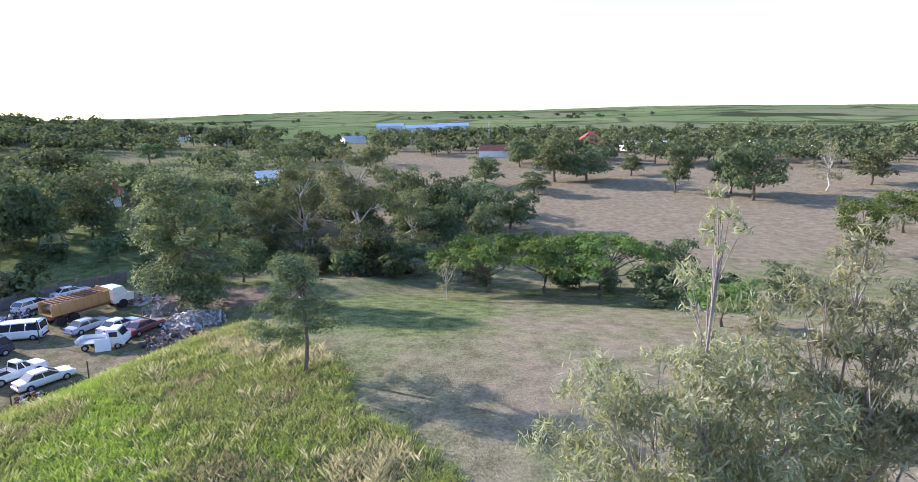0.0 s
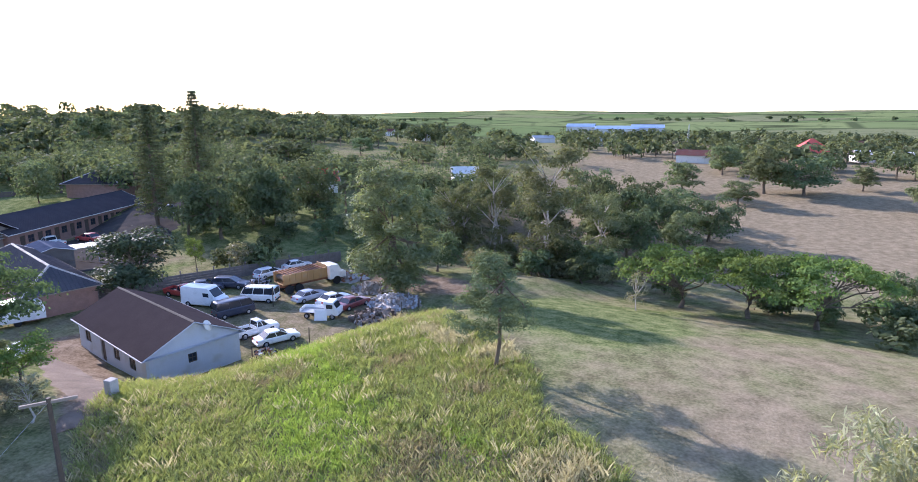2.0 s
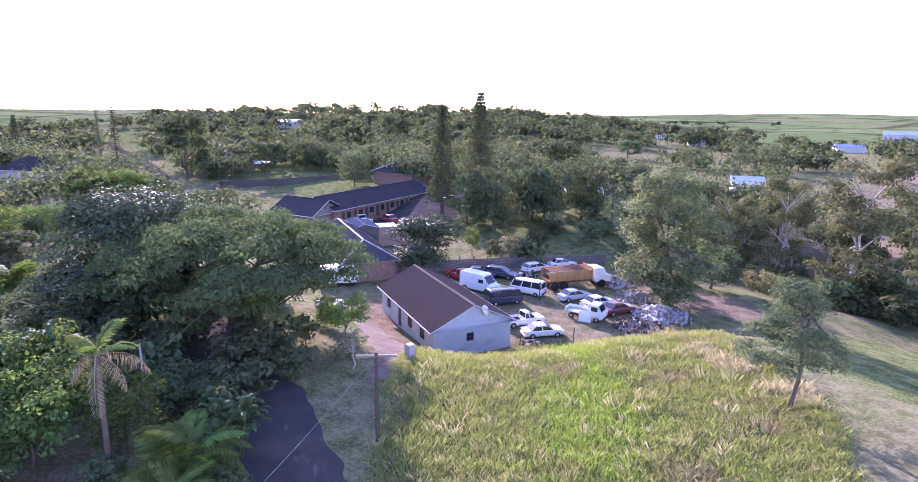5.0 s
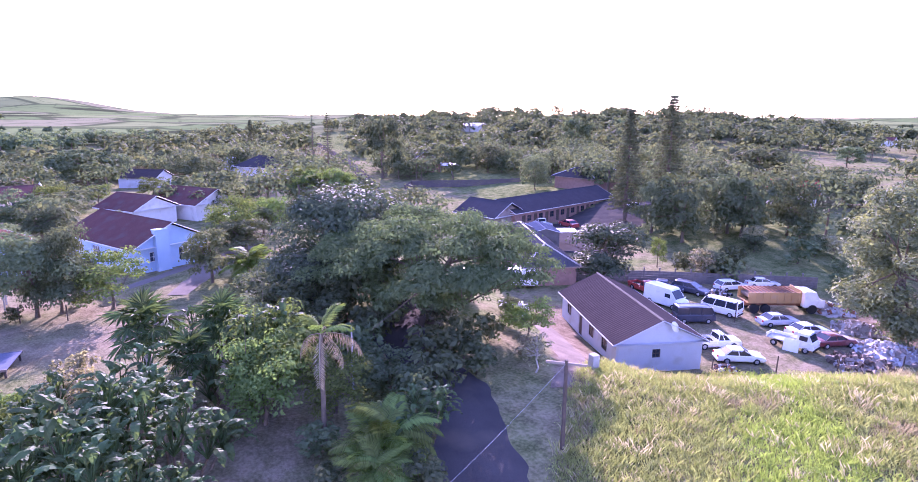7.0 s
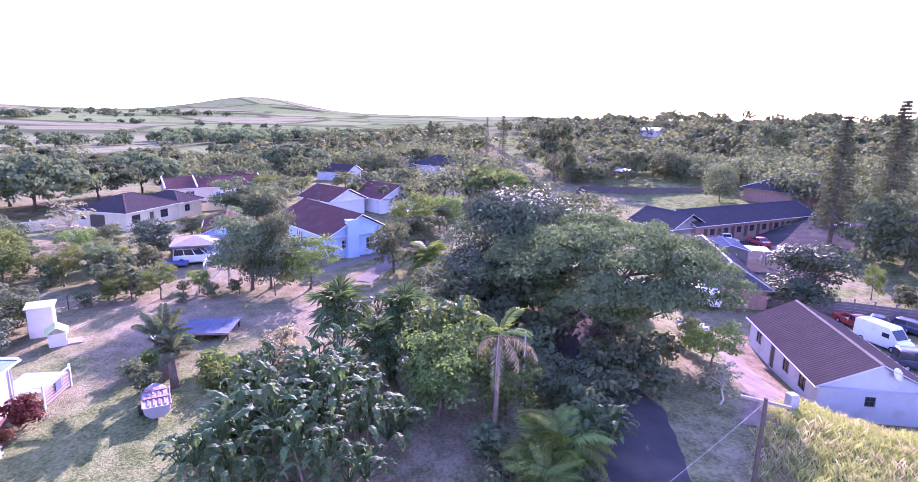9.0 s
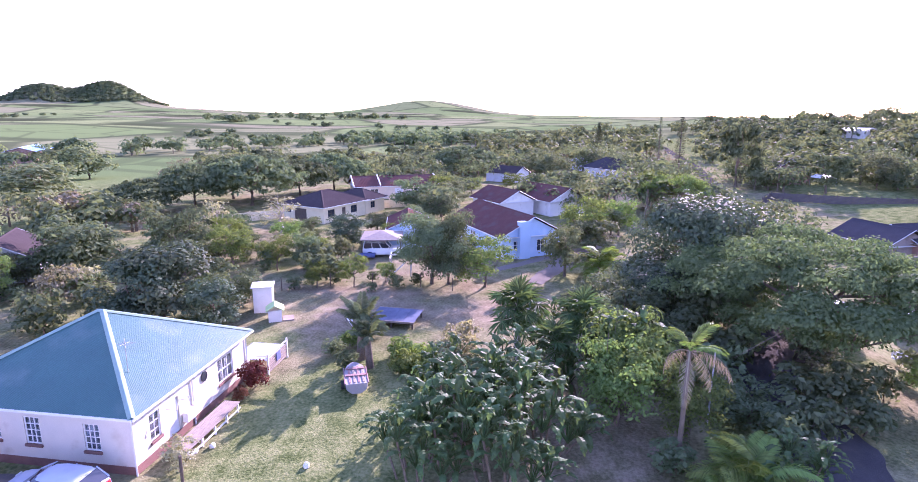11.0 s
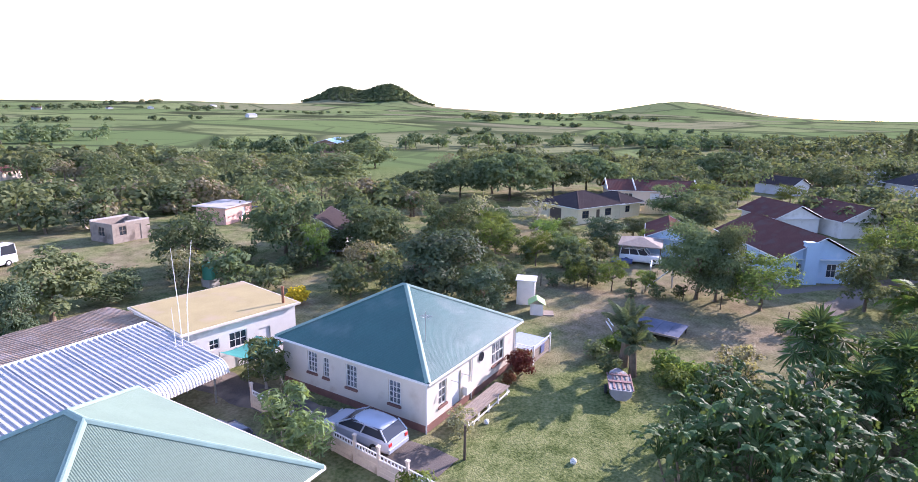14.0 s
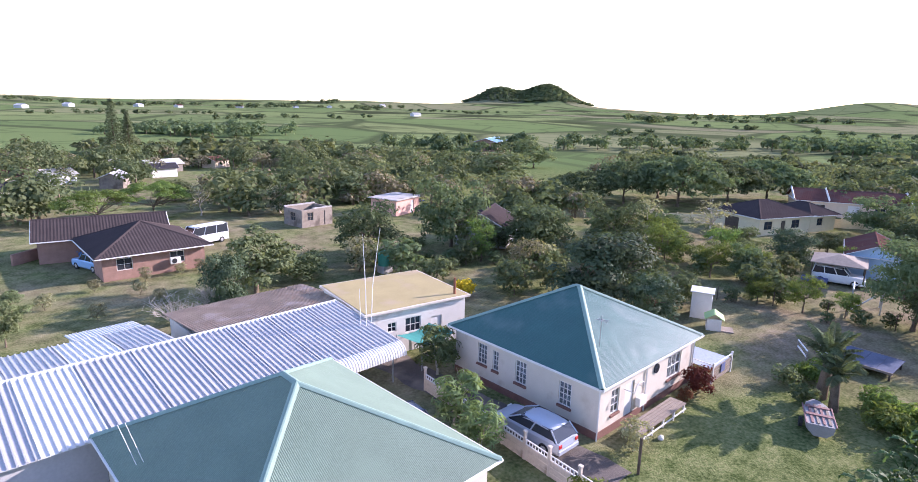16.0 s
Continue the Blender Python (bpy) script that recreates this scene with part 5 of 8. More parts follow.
BOAT_RED = mat("faded_red_paint", (0.25, 0.14, 0.13), 0.7, vary=0.2, scale=4)
part("gunwale", boxes([(-1.5, 0.9, -0.75, -0.68, 0.84, 0.9), (-1.5, 0.9, 0.68, 0.75, 0.84, 0.9)], 0.01), BOAT_RED, boat)
for k in range(4):
    part("slat", boxes([(-1.35, 1.1 - 0.12 * abs(k - 1.5), -0.5 + 0.28 * k, -0.38 + 0.28 * k, 0.855, 0.9)]), BOAT_RED if k % 2 else WOOD_GREY, boat)
part("thwart", boxes([(-0.5, -0.25, -0.66, 0.66, 0.9, 0.94), (0.5, 0.72, -0.6, 0.6, 0.9, 0.94)]), BOAT_RED, boat)
bm = bmesh.new()
rod(bm, (-0.3, 0.75, 0.28), (-0.3, 0.92, 0.28), 0.28, 0.28, 14)
part("wheel", bm, BLACK, boat)

# low table frame with sheeting
tb = thing("low_platform", on_ground(-57.0, -17.6, 86), "low platform of grey sheets on timber legs", "platform")
# Sheets are coloured dark for the shade of the trees round them.
for k in range(4):
    part("sheet", boxes([(-1.95 + 0.98 * k, -0.99 + 0.98 * k, -1.6, 1.6, 0.6, 0.63)]), SHEET_DARK, tb)
for xx in (-1.8, 0, 1.8):
    for yy in (-1.45, 1.45):
        part("leg", boxes([(xx - 0.06, xx + 0.06, yy - 0.06, yy + 0.06, 0, 0.6)]), WOOD_DARK, tb)
for yy in (-1.66, 1.6):
    part("side_rail", boxes([(-1.95, 1.97, yy, yy + 0.06, 0.5, 0.66)]), WOOD_GREY, tb)
ol = thing("wooden_crate_frame", on_ground(-55.6, -20.6, 30), "pale open wooden frame on the grass", "frame")
for xx in (-1.1, 1.1):
    for yy in (-0.6, 0.6):
        part("leg", boxes([(xx - 0.05, xx + 0.05, yy - 0.05, yy + 0.05, 0, 0.9)]), WOOD_GREY, ol)
for z in (0.4, 0.85):
    part("rail", boxes([(-1.15, 1.15, -0.64, -0.58, z, z + 0.1), (-1.15, 1.15, 0.58, 0.64, z, z + 0.1)]), TRIM, ol)
# timber swing frame
sw = thing("timber_frame", on_ground(-71.8, -20.4, 10), "white-painted timber frame with leaning poles", "frame")
for xx, yy in ((-1.3, -1.1), (-1.3, 1.1), (1.3, -1.1), (1.3, 1.1)):
    bm = bmesh.new(); rod(bm, (xx, yy, 0), (xx, yy, 2.0), 0.07)
    part("post", bm, METAL_GREY, sw)
for a, b in (((-1.5, -1.1, 2.0), (1.5, -1.1, 2.05)), ((-1.5, 1.1, 2.0), (1.5, 1.1, 2.05)), ((0, -1.3, 2.1), (0, 1.3, 2.1)), ((1.8, -1.2, 0.05), (0.2, 0.6, 1.4))):
    bm = bmesh.new(); rod(bm, a, b, 0.075)
    part("beam", bm, TRIM, sw)

# ---- the nearest house, carport and outbuildings ----
G2 = house("mint_roof_house", "house with a pale green corrugated hip roof", -20.3, -31.0, 0, 10.9, 12.0, 3.15, 3.15, "hip", PLASTER, ROOF_MINT, "corr", 0.4, z=2.2,
           windows=[(3, 2.0, 1.0, 1.1, 1.4, 2, 3), (2, 2.5, 1.2, 1.1, 1.3, 2, 3), (2, 7.0, 1.2, 1.1, 1.3, 2, 3)], plinth=BRICK_RED, cap=RIDGE_CAP, fascia=TRIM, sill=BRICK_RED)
for k in range(2):
    bm = bmesh.new(); rod(bm, (5.0 + 0.25 * k, -2.2, 3.6), (5.4 + 0.25 * k, -2.5, 5.3), 0.015)
    part("aerial_rod", bm, TRIM, G2)

cp = thing("carport", pose(0, 0, 0), "long carport roofed with ribbed zinc sheets", "carport")
x = -31.2
k = 0
while x < -2:
    w = min(2.66, -2 - x)
    part("roof_sheet", slope_geo((x + w - 0.01, -37.55), (x, -37.55), (0, -1), 7.2, 0.75, 4.95, False, False, "deep", 1, 0.03), ROOF_ZINC if k % 4 != 2 or x < -20 else ROOF_WHITE, cp)
    if x > -22:
        part("roof_sheet", slope_geo((x, -50.2), (x + w - 0.01, -50.2), (0, 1), 5.4, 0.7, 4.95, False, False, "deep", 1, 0.03), ROOF_WHITE if k % 2 else ROOF_ZINC, cp)
    x += w
    k += 1
ridge_bar(((-31.2, -44.76, 5.72), (-2, -44.76, 5.72)), 0.2, ROOF_WHITE, cp)
verts, faces = [], []
us = []
q = 0.0
while q < 4.9:
    us += [q + 0.19 * f for f in (0.30, 0.36, 0.60, 0.66)]
    q += 0.19
for u in us:
    o = rib("ibr", u)
    for a in range(7):
        t = radians(90 * a / 6)
        verts.append((-31.2 + u, -37.5 + (0.75 + o) * math.sin(t), 4.28 + (0.72 + o) * math.cos(t)))
for i in range(len(us) - 1):
    for a in range(6):
        faces.append((i * 7 + a, i * 7 + a + 1, i * 7 + a + 8, i * 7 + a + 7))
part("bullnose", (verts, faces), ROOF_WHITE, cp)
for x in (-30.8, -26.6, -21.5, -16.5, -10.5):
    for y in (-37.7, -44.6):
        bm = bmesh.new(); rod(bm, (x, y, 2.0), (x, y, 4.95), 0.06)
        part("post", bm, METAL_GREY, cp)
part("side_wall", slope_geo((-15.0, -37.85), (-3, -37.85), (0, -1), 0.02, 2.6, 2.2, False, False, "ibr", 1, 0.02), ROOF_ZINC, cp)
lean = thing("lean_to", Matrix(), "small white-sheeted lean-to roof behind the carport", "shed")
part("roof_sheet", slope_geo((-20.4, -53.2), (-16.4, -53.2), (0, 1), 3.1, 0.5, 4.4, False, False, "ibr", 1, 0.03), ROOF_WHITE, lean)
part("wall", boxes([(-20.2, -16.6, -53.0, -50.4, 2.0, 4.4)]), PLASTER_WHITE, lean)
fl = house("flat_roof_building", "low white outbuilding with a flat ochre felt roof", -36.0, -44.2, -9, 8.2, 7.2, 3.25, 0, "flat", PLASTER_WHITE, ROOF_FELT, z=2.2,
           windows=[(2, 1.6, 0.7, 1.7, 0.7, 2, 2), (2, 3.0, 1.3, 1.4, 1.1, 3, 2), (2, 5.2, 0.9, 0.1, 2.1, 0, 0)])
part("roof_slab", boxes([(-4.4, 4.4, -3.9, 3.9, 3.252, 3.42)], 0.02), PLASTER, fl)
part("roof_felt", boxes([(-4.25, 4.25, -3.75, 3.75, 3.424, 3.45)]), ROOF_FELT, fl)
bm = bmesh.new(); rod(bm, (-3.4, 3.2, 3.4), (-3.4, 3.2, 4.7), 0.1)
part("flue", bm, RUST, fl)
rs = thing("rust_roof_shed", Matrix(), "low shed under a rusting pinkish sheet roof", "shed")
for k in range(8):
    part("roof_sheet", slope_geo((-32.9 + 1.35 * (k + 1) - 0.01, -45.1), (-32.9 + 1.35 * k, -45.1), (0, -1), 7.4, -0.6, 5.32 - 0.02 * (k % 2), False, False, "ibr", 1, 0.03), ROOF_RUST, rs)
part("wall", boxes([(-31.2, -22.4, -52.0, -45.4, 2.0, 4.5)]), PLASTER_WHITE, rs)
mast = thing("radio_mast", pose(-31.0, -40.4, 2.2), "bundle of thin aerial poles by the outbuilding", "aerial")
for dx, dy, h, lean_ in ((0, 0, 9.4, -0.9), (0.35, 0.2, 9.2, 0.25), (0.6, -0.1, 5.6, 0.1)):
    bm = bmesh.new()
    rod(bm, (dx, dy, 0), (dx + lean_ * 0.3, dy, h * 0.6), 0.035, 0.03)
    rod(bm, (dx + lean_ * 0.3, dy, h * 0.6), (dx + lean_, dy, h), 0.03, 0.012)
    part("pole", bm, TRIM, mast)
net = thing("shade_net", pose(-34.6, -38.9, 2.2, 0, 0, 5), "teal shade net stretched over poles", "shade net")
verts, faces = [], []
for i in range(7):
    for j in range(5):
        verts.append((-1.6 + 0.53 * i, -1.2 + 0.6 * j, 1.9 - 0.25 * math.sin(math.pi * i / 6) + 0.08 * noise.noise((i, j, 0))))
for i in range(6):
    for j in range(4):
        faces.append((i * 5 + j, (i + 1) * 5 + j, (i + 1) * 5 + j + 1, i * 5 + j + 1))
part("net", (verts, faces), PLASTIC_TEAL, net)
for xx in (-1.6, 1.6):
    for yy in (-1.2, 1.2):
        bm = bmesh.new(); rod(bm, (xx, yy, 0), (xx, yy, 1.95), 0.03)
        part("pole", bm, METAL_GREY, net)
vehicle("parked_car", "dark car half hidden between wall and mint-roofed house", -27.9, -33.0, -95, "sedan", PAINT_DARK)

# ---- blue house and its neighbours ----
house("blue_house", "light blue house with a faded red tiled gable roof", -87.9, -9.9, 30.5, 15.0, 8.4, 2.8, 2.35, "gable", PLASTER_BLUE, ROOF_RED, "tile", 0.45, z=2.2,
      windows=[(1, 1.6, 0.9, 1.1, 1.1, 2, 2), (1, 4.9, 1.1, 0.7, 1.5, 2, 2), (0, 2.0, 1.6, 1.0, 1.2, 3, 2), (0, 6.0, 1.6, 1.0, 1.2, 3, 2), (0, 10.5, 1.4, 1.0, 1.2, 3, 2)], fascia=TRIM)
ch = thing("chimney", pose(-80.56, -7.09, 2.2, 0, 0, 30.5), "broad blue plastered chimney on the gable", "chimney")
part("shaft", boxes([(-0.4, 0.35, -0.75, 0.75, 0, 4.5)], 0.02), PLASTER_BLUE, ch)
part("cap", boxes([(-0.46, 0.41, -0.81, 0.81, 4.5, 4.62)], 0.02), PLASTER_BLUE, ch)
house("blue_outbuilding", "small blue outbuilding with a red gable roof", -88.5, -23.0, 12, 9.0, 5.0, 2.5, 1.3, "gable", PLASTER_BLUE, ROOF_RED, "tile", 0.4, z=2.2, fascia=TRIM, category="outbuilding")
cp2 = thing("thatched_carport", on_ground(-80.4, -24.6, 10), "open carport with a low grey pitched roof", "carport")
part("roof", slope_geo((-2.6, -2.5), (2.6, -2.5), (0, 1), 2.5, 0.7, 2.3, True, True, "flat", 1, 0.1), WOOD_GREY, cp2)
part("roof", slope_geo((2.6, 2.5), (-2.6, 2.5), (0, -1), 2.5, 0.7, 2.3, True, True, "flat", 1, 0.1), WOOD_GREY, cp2)
part("roof", slope_geo((2.6, -2.5), (2.6, 2.5), (-1, 0), 2.5, 0.7, 2.3, True, True, "flat", 1, 0.1), WOOD_GREY, cp2)
part("roof", slope_geo((-2.6, 2.5), (-2.6, -2.5), (1, 0), 2.5, 0.7, 2.3, True, True, "flat", 1, 0.1), WOOD_GREY, cp2)
for xx in (-2.4, 2.4):
    for yy in (-2.3, 2.3):
        bm = bmesh.new(); rod(bm, (xx, yy, 0), (xx, yy, 2.3), 0.06)
        part("post", bm, WOOD_DARK, cp2)
vehicle("white_suv", "white four-wheel-drive car under the grey carport", -79.3, -24.3, 100, "suv", PAINT_WHITE, s=1.05)
tr = thing("blue_trailer", on_ground(-77.4, -26.0, 100), "low blue covered trailer in front of the white car", "trailer")
part("body", boxes([(-1.2, 1.2, -0.7, 0.7, 0.3, 0.62)], 0.06), CLOTH_BLUE, tr)
for s in (-1, 1):
    bm = bmesh.new(); rod(bm, (0, s * 0.75, 0.3), (0, s * 0.92, 0.3), 0.3, 0.3, 12)
    part("wheel", bm, BLACK, tr)
CREAM_YELLOW = mat("plaster_pale_yellow", (0.66, 0.56, 0.36), 0.85, vary=0.1, scale=1.0, fine=16, bump=0.15)
CH = house("cream_house", "pale yellow house with dark hip roof and garage door", -104.4, -40.4, -22.4, 10.5, 8.6, 2.7, 1.9, "hip", CREAM_YELLOW, ROOF_TILE, "tile", 0.5, z=2.2,
      windows=[(1, 2.4, 2.6, 0.05, 2.1, 0, 0), (1, 0.8, 0.9, 1.3, 0.8, 2, 1), (2, 1.0, 1.6, 0.9, 1.2, 2, 2), (2, 4.4, 0.9, 0.05, 2.05, 0, 0), (2, 6.6, 1.6, 0.9, 1.2, 2, 2)], window_mat=WOOD_DARK, fascia=TRIM, cap=ROOF_TILE)
house("cream_house_wing", "pale yellow wing with a dark tiled hip roof", -111.4, -36.6, -22.4, 5.5, 7, 2.6, 1.5, "hip", CREAM_YELLOW, ROOF_TILE, "tile", 0.5, z=2.2, windows=[(2, 1.5, 1.2, 1.0, 1.1, 2, 2)], window_mat=WOOD_DARK, fascia=TRIM, cap=ROOF_TILE)
precast_wall("boundary_wall", "plain cream precast boundary wall", [(-114, -34), (-122, -22)], 1.55, CREAM_YELLOW, 2.4, False)
precast_wall("boundary_wall", "plain cream precast boundary wall", [(-94, -56), (-101.6, -47.5)], 1.55, CREAM_YELLOW, 2.4, False)
TH = house("terracotta_house", "peach house with faded red tiled roof and white parapets", -131.2, -35.0, 115.5, 17, 7.5, 2.7, 1.7, "gable", PLASTER_PEACH, ROOF_RED, "tile", 0.4, windows=[(0, 3, 1.6, 0.9, 1.2, 2, 2), (0, 8, 1.8, 0.2, 2, 0, 0), (0, 12, 1.6, 0.9, 1.2, 2, 2)], fascia=TRIM)
for xx in (-8.9, -3.4, 8.9):
    for sgn in (-1, 1):
        ridge_bar(((xx, sgn * 4.2, 2.72), (xx, 0, 4.52)), 0.16, TRIM, TH, "parapet", 0.16)
house("brown_roof_house", "white house with brown tiled gable roof", -113.0, -11.0, 38, 8.5, 7, 2.7, 1.9, "gable", PLASTER_WHITE, ROOF_RED, "tile", 0.5, z=2.2, fascia=TRIM)
house("brown_roof_house", "white house with brown tiled gable roof and tin awning", -117.2, -3.0, 38, 11, 8, 2.7, 2.1, "gable", PLASTER_WHITE, ROOF_RED, "tile", 0.5, z=2.2, fascia=TRIM)
house("small_hip_house", "small pale house with a grey hip roof", -188, 18, 40, 13, 9, 2.6, 3.0, "hip", PLASTER_GREY, ROOF_SLATE, "tile", 0.6, cap=ROOF_SLATE, fascia=TRIM)
house("terracotta_cottage", "cottage with a weathered red tiled roof", -128, 13.5, 35, 9, 7, 2.6, 1.8, "gable", PLASTER_PEACH, ROOF_RED, "tile", 0.5)
house("white_gable_house", "white-gabled house among trees", -168, -12, 60, 9, 7, 2.4, 1.7, "gable", PLASTER_GREY, ROOF_TILE, "tile", 0.4)
house("white_gable_house", "white-gabled house among trees", -210, 14, 20, 10, 8, 2.8, 2.6, "gable", PLASTER_GREY, ROOF_ZINC, "wide", 0.4)

# ---- brick house with vehicles, ruin and outlying houses ----
house("brick_house", "face-brick bungalow with brown ribbed-tile hip roof", -27.8, -76.4, -2, 9.4, 9.4, 2.5, 2.2, "hip", BRICK, ROOF_TILE, "tile", 0.7, z=2.2,
      windows=[(2, 1.2, 1.4, 0.9, 1.2, 2, 2), (2, 6.0, 1.4, 0.9, 1.2, 2, 2), (1, 2, 1.4, 0.9, 1.2, 2, 2)], fascia=TRIM)
house("brick_wing", "brick wing with brown tiled gable roof", -26.2, -84.6, -12, 12, 6.5, 2.5, 1.7, "gable", BRICK, ROOF_TILE, "tile", 0.5, z=2.2, fascia=TRIM)
ac = thing("aircon_unit", pose(-29.3, -71.45, 3.1), "white air conditioner on the brick wall", "air conditioner")
part("case", boxes([(-0.5, 0.5, 0, 0.35, 0, 0.65)], 0.03), PLASTER_WHITE, ac)
bm = bmesh.new()
bmesh.ops.create_cone(bm, cap_ends=True, segments=16, radius1=0.25, radius2=0.25, depth=0.03, matrix=pose(0.12, 0.36, 0.33, 90))
part("fan_grille", bm, BLACK, ac)
vehicle("minibus", "white minibus with dark windows behind the brick house", -36.3, -81.9, 13, "minibus", PAINT_WHITE, category="minibus")
vehicle("blue_pickup", "blue pickup beside the brick house", -22.6, -83.2, 150, "pickup", PAINT_BLUE, category="pickup")
vehicle("pale_blue_pickup", "pale blue pickup with canopy by the brick house", -23.4, -77.6, -72, "suv", paint("paint_pale_blue", (0.25, 0.42, 0.66)), category="pickup")
rw = thing("garden_wall", on_ground(-20.0, -85.5, 35), "low red-brick garden wall", "wall")
part("wall", boxes([(-3, 3, -0.12, 0.12, -0.2, 1.2)], 0.01), BRICK, rw)
ru = house("ruined_house", "roofless ruined house of bare plaster walls", -52.4, -85.0, 5, 5.2, 4.4, 2.5, 0, "none", RUIN, RUIN, z=2.2, windows=[(2, 0.9, 1.0, 0.9, 1.2, 2, 2), (2, 3.0, 0.9, 0.1, 2.0, 0, 0), (1, 1.6, 1.2, 0.8, 1.2, 2, 2)], window_mat=WOOD_GREY)
part("beam", boxes([(-2.6, 2.6, -2.2, -1.95, 2.5, 2.7), (-2.6, 0.8, 1.95, 2.2, 2.5, 2.66)]), CONCRETE, ru)
ps = house("pink_flat_building", "flat-roofed pink building with blue awning", -68.5, -85.0, 16, 6.6, 5, 2.5, 0, "flat", PLASTER_PINK, CONCRETE, z=2.2, windows=[(2, 4, 0.9, 0.1, 2, 0, 0)])
part("roof_slab", boxes([(-3.7, 3.7, -2.9, 2.9, 2.502, 2.66)], 0.02), CONCRETE, ps)
part("awning", boxes([(-4.6, -3.4, 0.8, 2.8, 1.6, 1.68)]), CLOTH_BLUE, ps)
house("dark_gable_house", "small house with a dark brown gable roof among trees", -65.2, -61.4, 30, 8, 6.5, 2.4, 1.9, "gable", PLASTER_GREY, ROOF_TILE, "tile", 0.4, z=2.2, fascia=TRIM)
sc = house("school", "long school building with a pale blue roof on the rise", -214, -196, 30, 26, 9, 4.2, 1.6, "gable", BRICK, paint("roof_pale_blue", (0.42, 0.60, 0.72), 0.5), "wide", 0.8, category="school", windows=[(2, 2 + 3 * k, 1.8, 1.2, 1.6, 2, 2) for k in range(8)], fascia=TRIM)
for x, y, yaw, L, W, rf, wl in ((-27, -157, 15, 11, 8, ROOF_RED, PLASTER_PEACH), (-34, -155, 20, 10, 8, ROOF_ZINC, PLASTER_GREY), (-42, -142, 60, 9, 7, ROOF_ZINC, RUIN), (-60, -171, 10, 14, 8, ROOF_WHITE, RUIN), (-50, -177, 40, 8, 7, ROOF_ZINC, PLASTER_GREY), (-76, -176, 30, 10, 7, ROOF_RED, PLASTER_PEACH), (-56, -158, 0, 9, 6, ROOF_SLATE, PLASTER_WHITE), (-20, -130, 30, 12, 8, ROOF_SLATE, PLASTER_WHITE)):
    house("village_house", "small village house with plain gable roof among trees", x, y, yaw, L * 0.62, W * 0.6, 2.1, 1.1, "gable", wl, rf, "wide", 0.4)
tank = thing("water_tank", on_ground(-45.5, -57.8), "green plastic water tank on a stand", "water tank")
bm = bmesh.new(); rod(bm, (0, 0, 0.8), (0, 0, 2.1), 0.7, 0.7, 20); rod(bm, (0, 0, 2.1), (0, 0, 2.35), 0.7, 0.25, 20)
part("tank", bm, GREEN_TANK, tank)
part("stand", boxes([(-0.6, 0.6, -0.6, 0.6, 0, 0.8)], 0.02), CONCRETE, tank)

# ---- cottage and scrap yard ----
COT = house("cottage", "long low grey cottage with a brown tiled gable roof", -50.45, 31.2, 162, 13.7, 7.4, 2.6, 1.9, "gable", PLASTER_GREY, ROOF_TILE, "tile", 0.35, z=-1.35,
            windows=[(3, 3.1, 0.7, 1.2, 0.75, 2, 2), (2, 1.6, 1.2, 1.0, 1.1, 2, 2), (2, 5.0, 0.9, 0.1, 2.0, 0, 0), (2, 7.6, 1.2, 1.0, 1.1, 2, 2), (2, 10.6, 1.2, 1.0, 1.1, 2, 2)], window_mat=WOOD_DARK, cap=PAVING, fascia=PLASTER_GREY)
dish = part("satellite_dish", (lambda b: (bmesh.ops.create_cone(b, cap_ends=False, segments=16, radius1=0.45, radius2=0.08, depth=0.14), b)[1])(bmesh.new()), PLASTER_WHITE, COT)
dish.matrix_basis = pose(-7.1, -1.1, 3.9, 60, 0, -60)
# ---- scrap yard ----
YC = "vehicles in the scrap yard"
vehicle("white_sedan", "old white saloon car parked at the yard's edge", -42.5, 36.8, 60, "sedan", PAINT_WHITE, YC, s=0.88)
vehicle("white_pickup", "white pickup with open canopy beside the cottage", -45.6, 37.6, 68, "pickup", PAINT_WHITE, YC, "pickup", s=0.88)
vehicle("dark_van", "dark blue van with a dusty pale roof edge", -51.2, 41.0, 65, "kombi", PAINT_DARK, YC, "van", s=0.88)
vehicle("panel_van", "tall white panel van", -56.2, 42.3, 8, "van", PAINT_WHITE, YC, "van", s=0.88)
vehicle("minivan", "white minibus van with dark side windows", -51.7, 45.6, 16 + 180, "kombi", PAINT_WHITE, YC, "van", s=0.88)
vehicle("red_pickup", "small red pickup with a white roof", -61.0, 43.8, 0, "pickup", PAINT_RED, YC, "pickup", s=0.88)
vehicle("dark_wreck", "stripped dark car wreck", -60.2, 46.2, 35, "sedan", PAINT_DARK, YC, s=0.95)
vehicle("dark_wreck", "stripped dark car wreck", -58.4, 48.3, 20, "hatch", PAINT_DARK, YC, s=0.95)
vehicle("silver_sedan", "silver saloon car beside the tipper bin", -46.9, 47.9, 70, "sedan", PAINT_SILVER, YC, s=0.88)
vehicle("silver_sedan", "pale silver saloon car beside the rubble", -43.8, 47.9, 72, "sedan", PAINT_WHITE, YC, s=0.88)
vehicle("maroon_sedan", "dusty maroon saloon car under a cover", -41.2, 47.6, 74, "sedan", PAINT_MAROON, YC, s=0.88)
vehicle("white_hatch", "white hatchback at the back of the yard", -57.2, 53.8, 78, "hatch", PAINT_WHITE, YC, s=0.88)
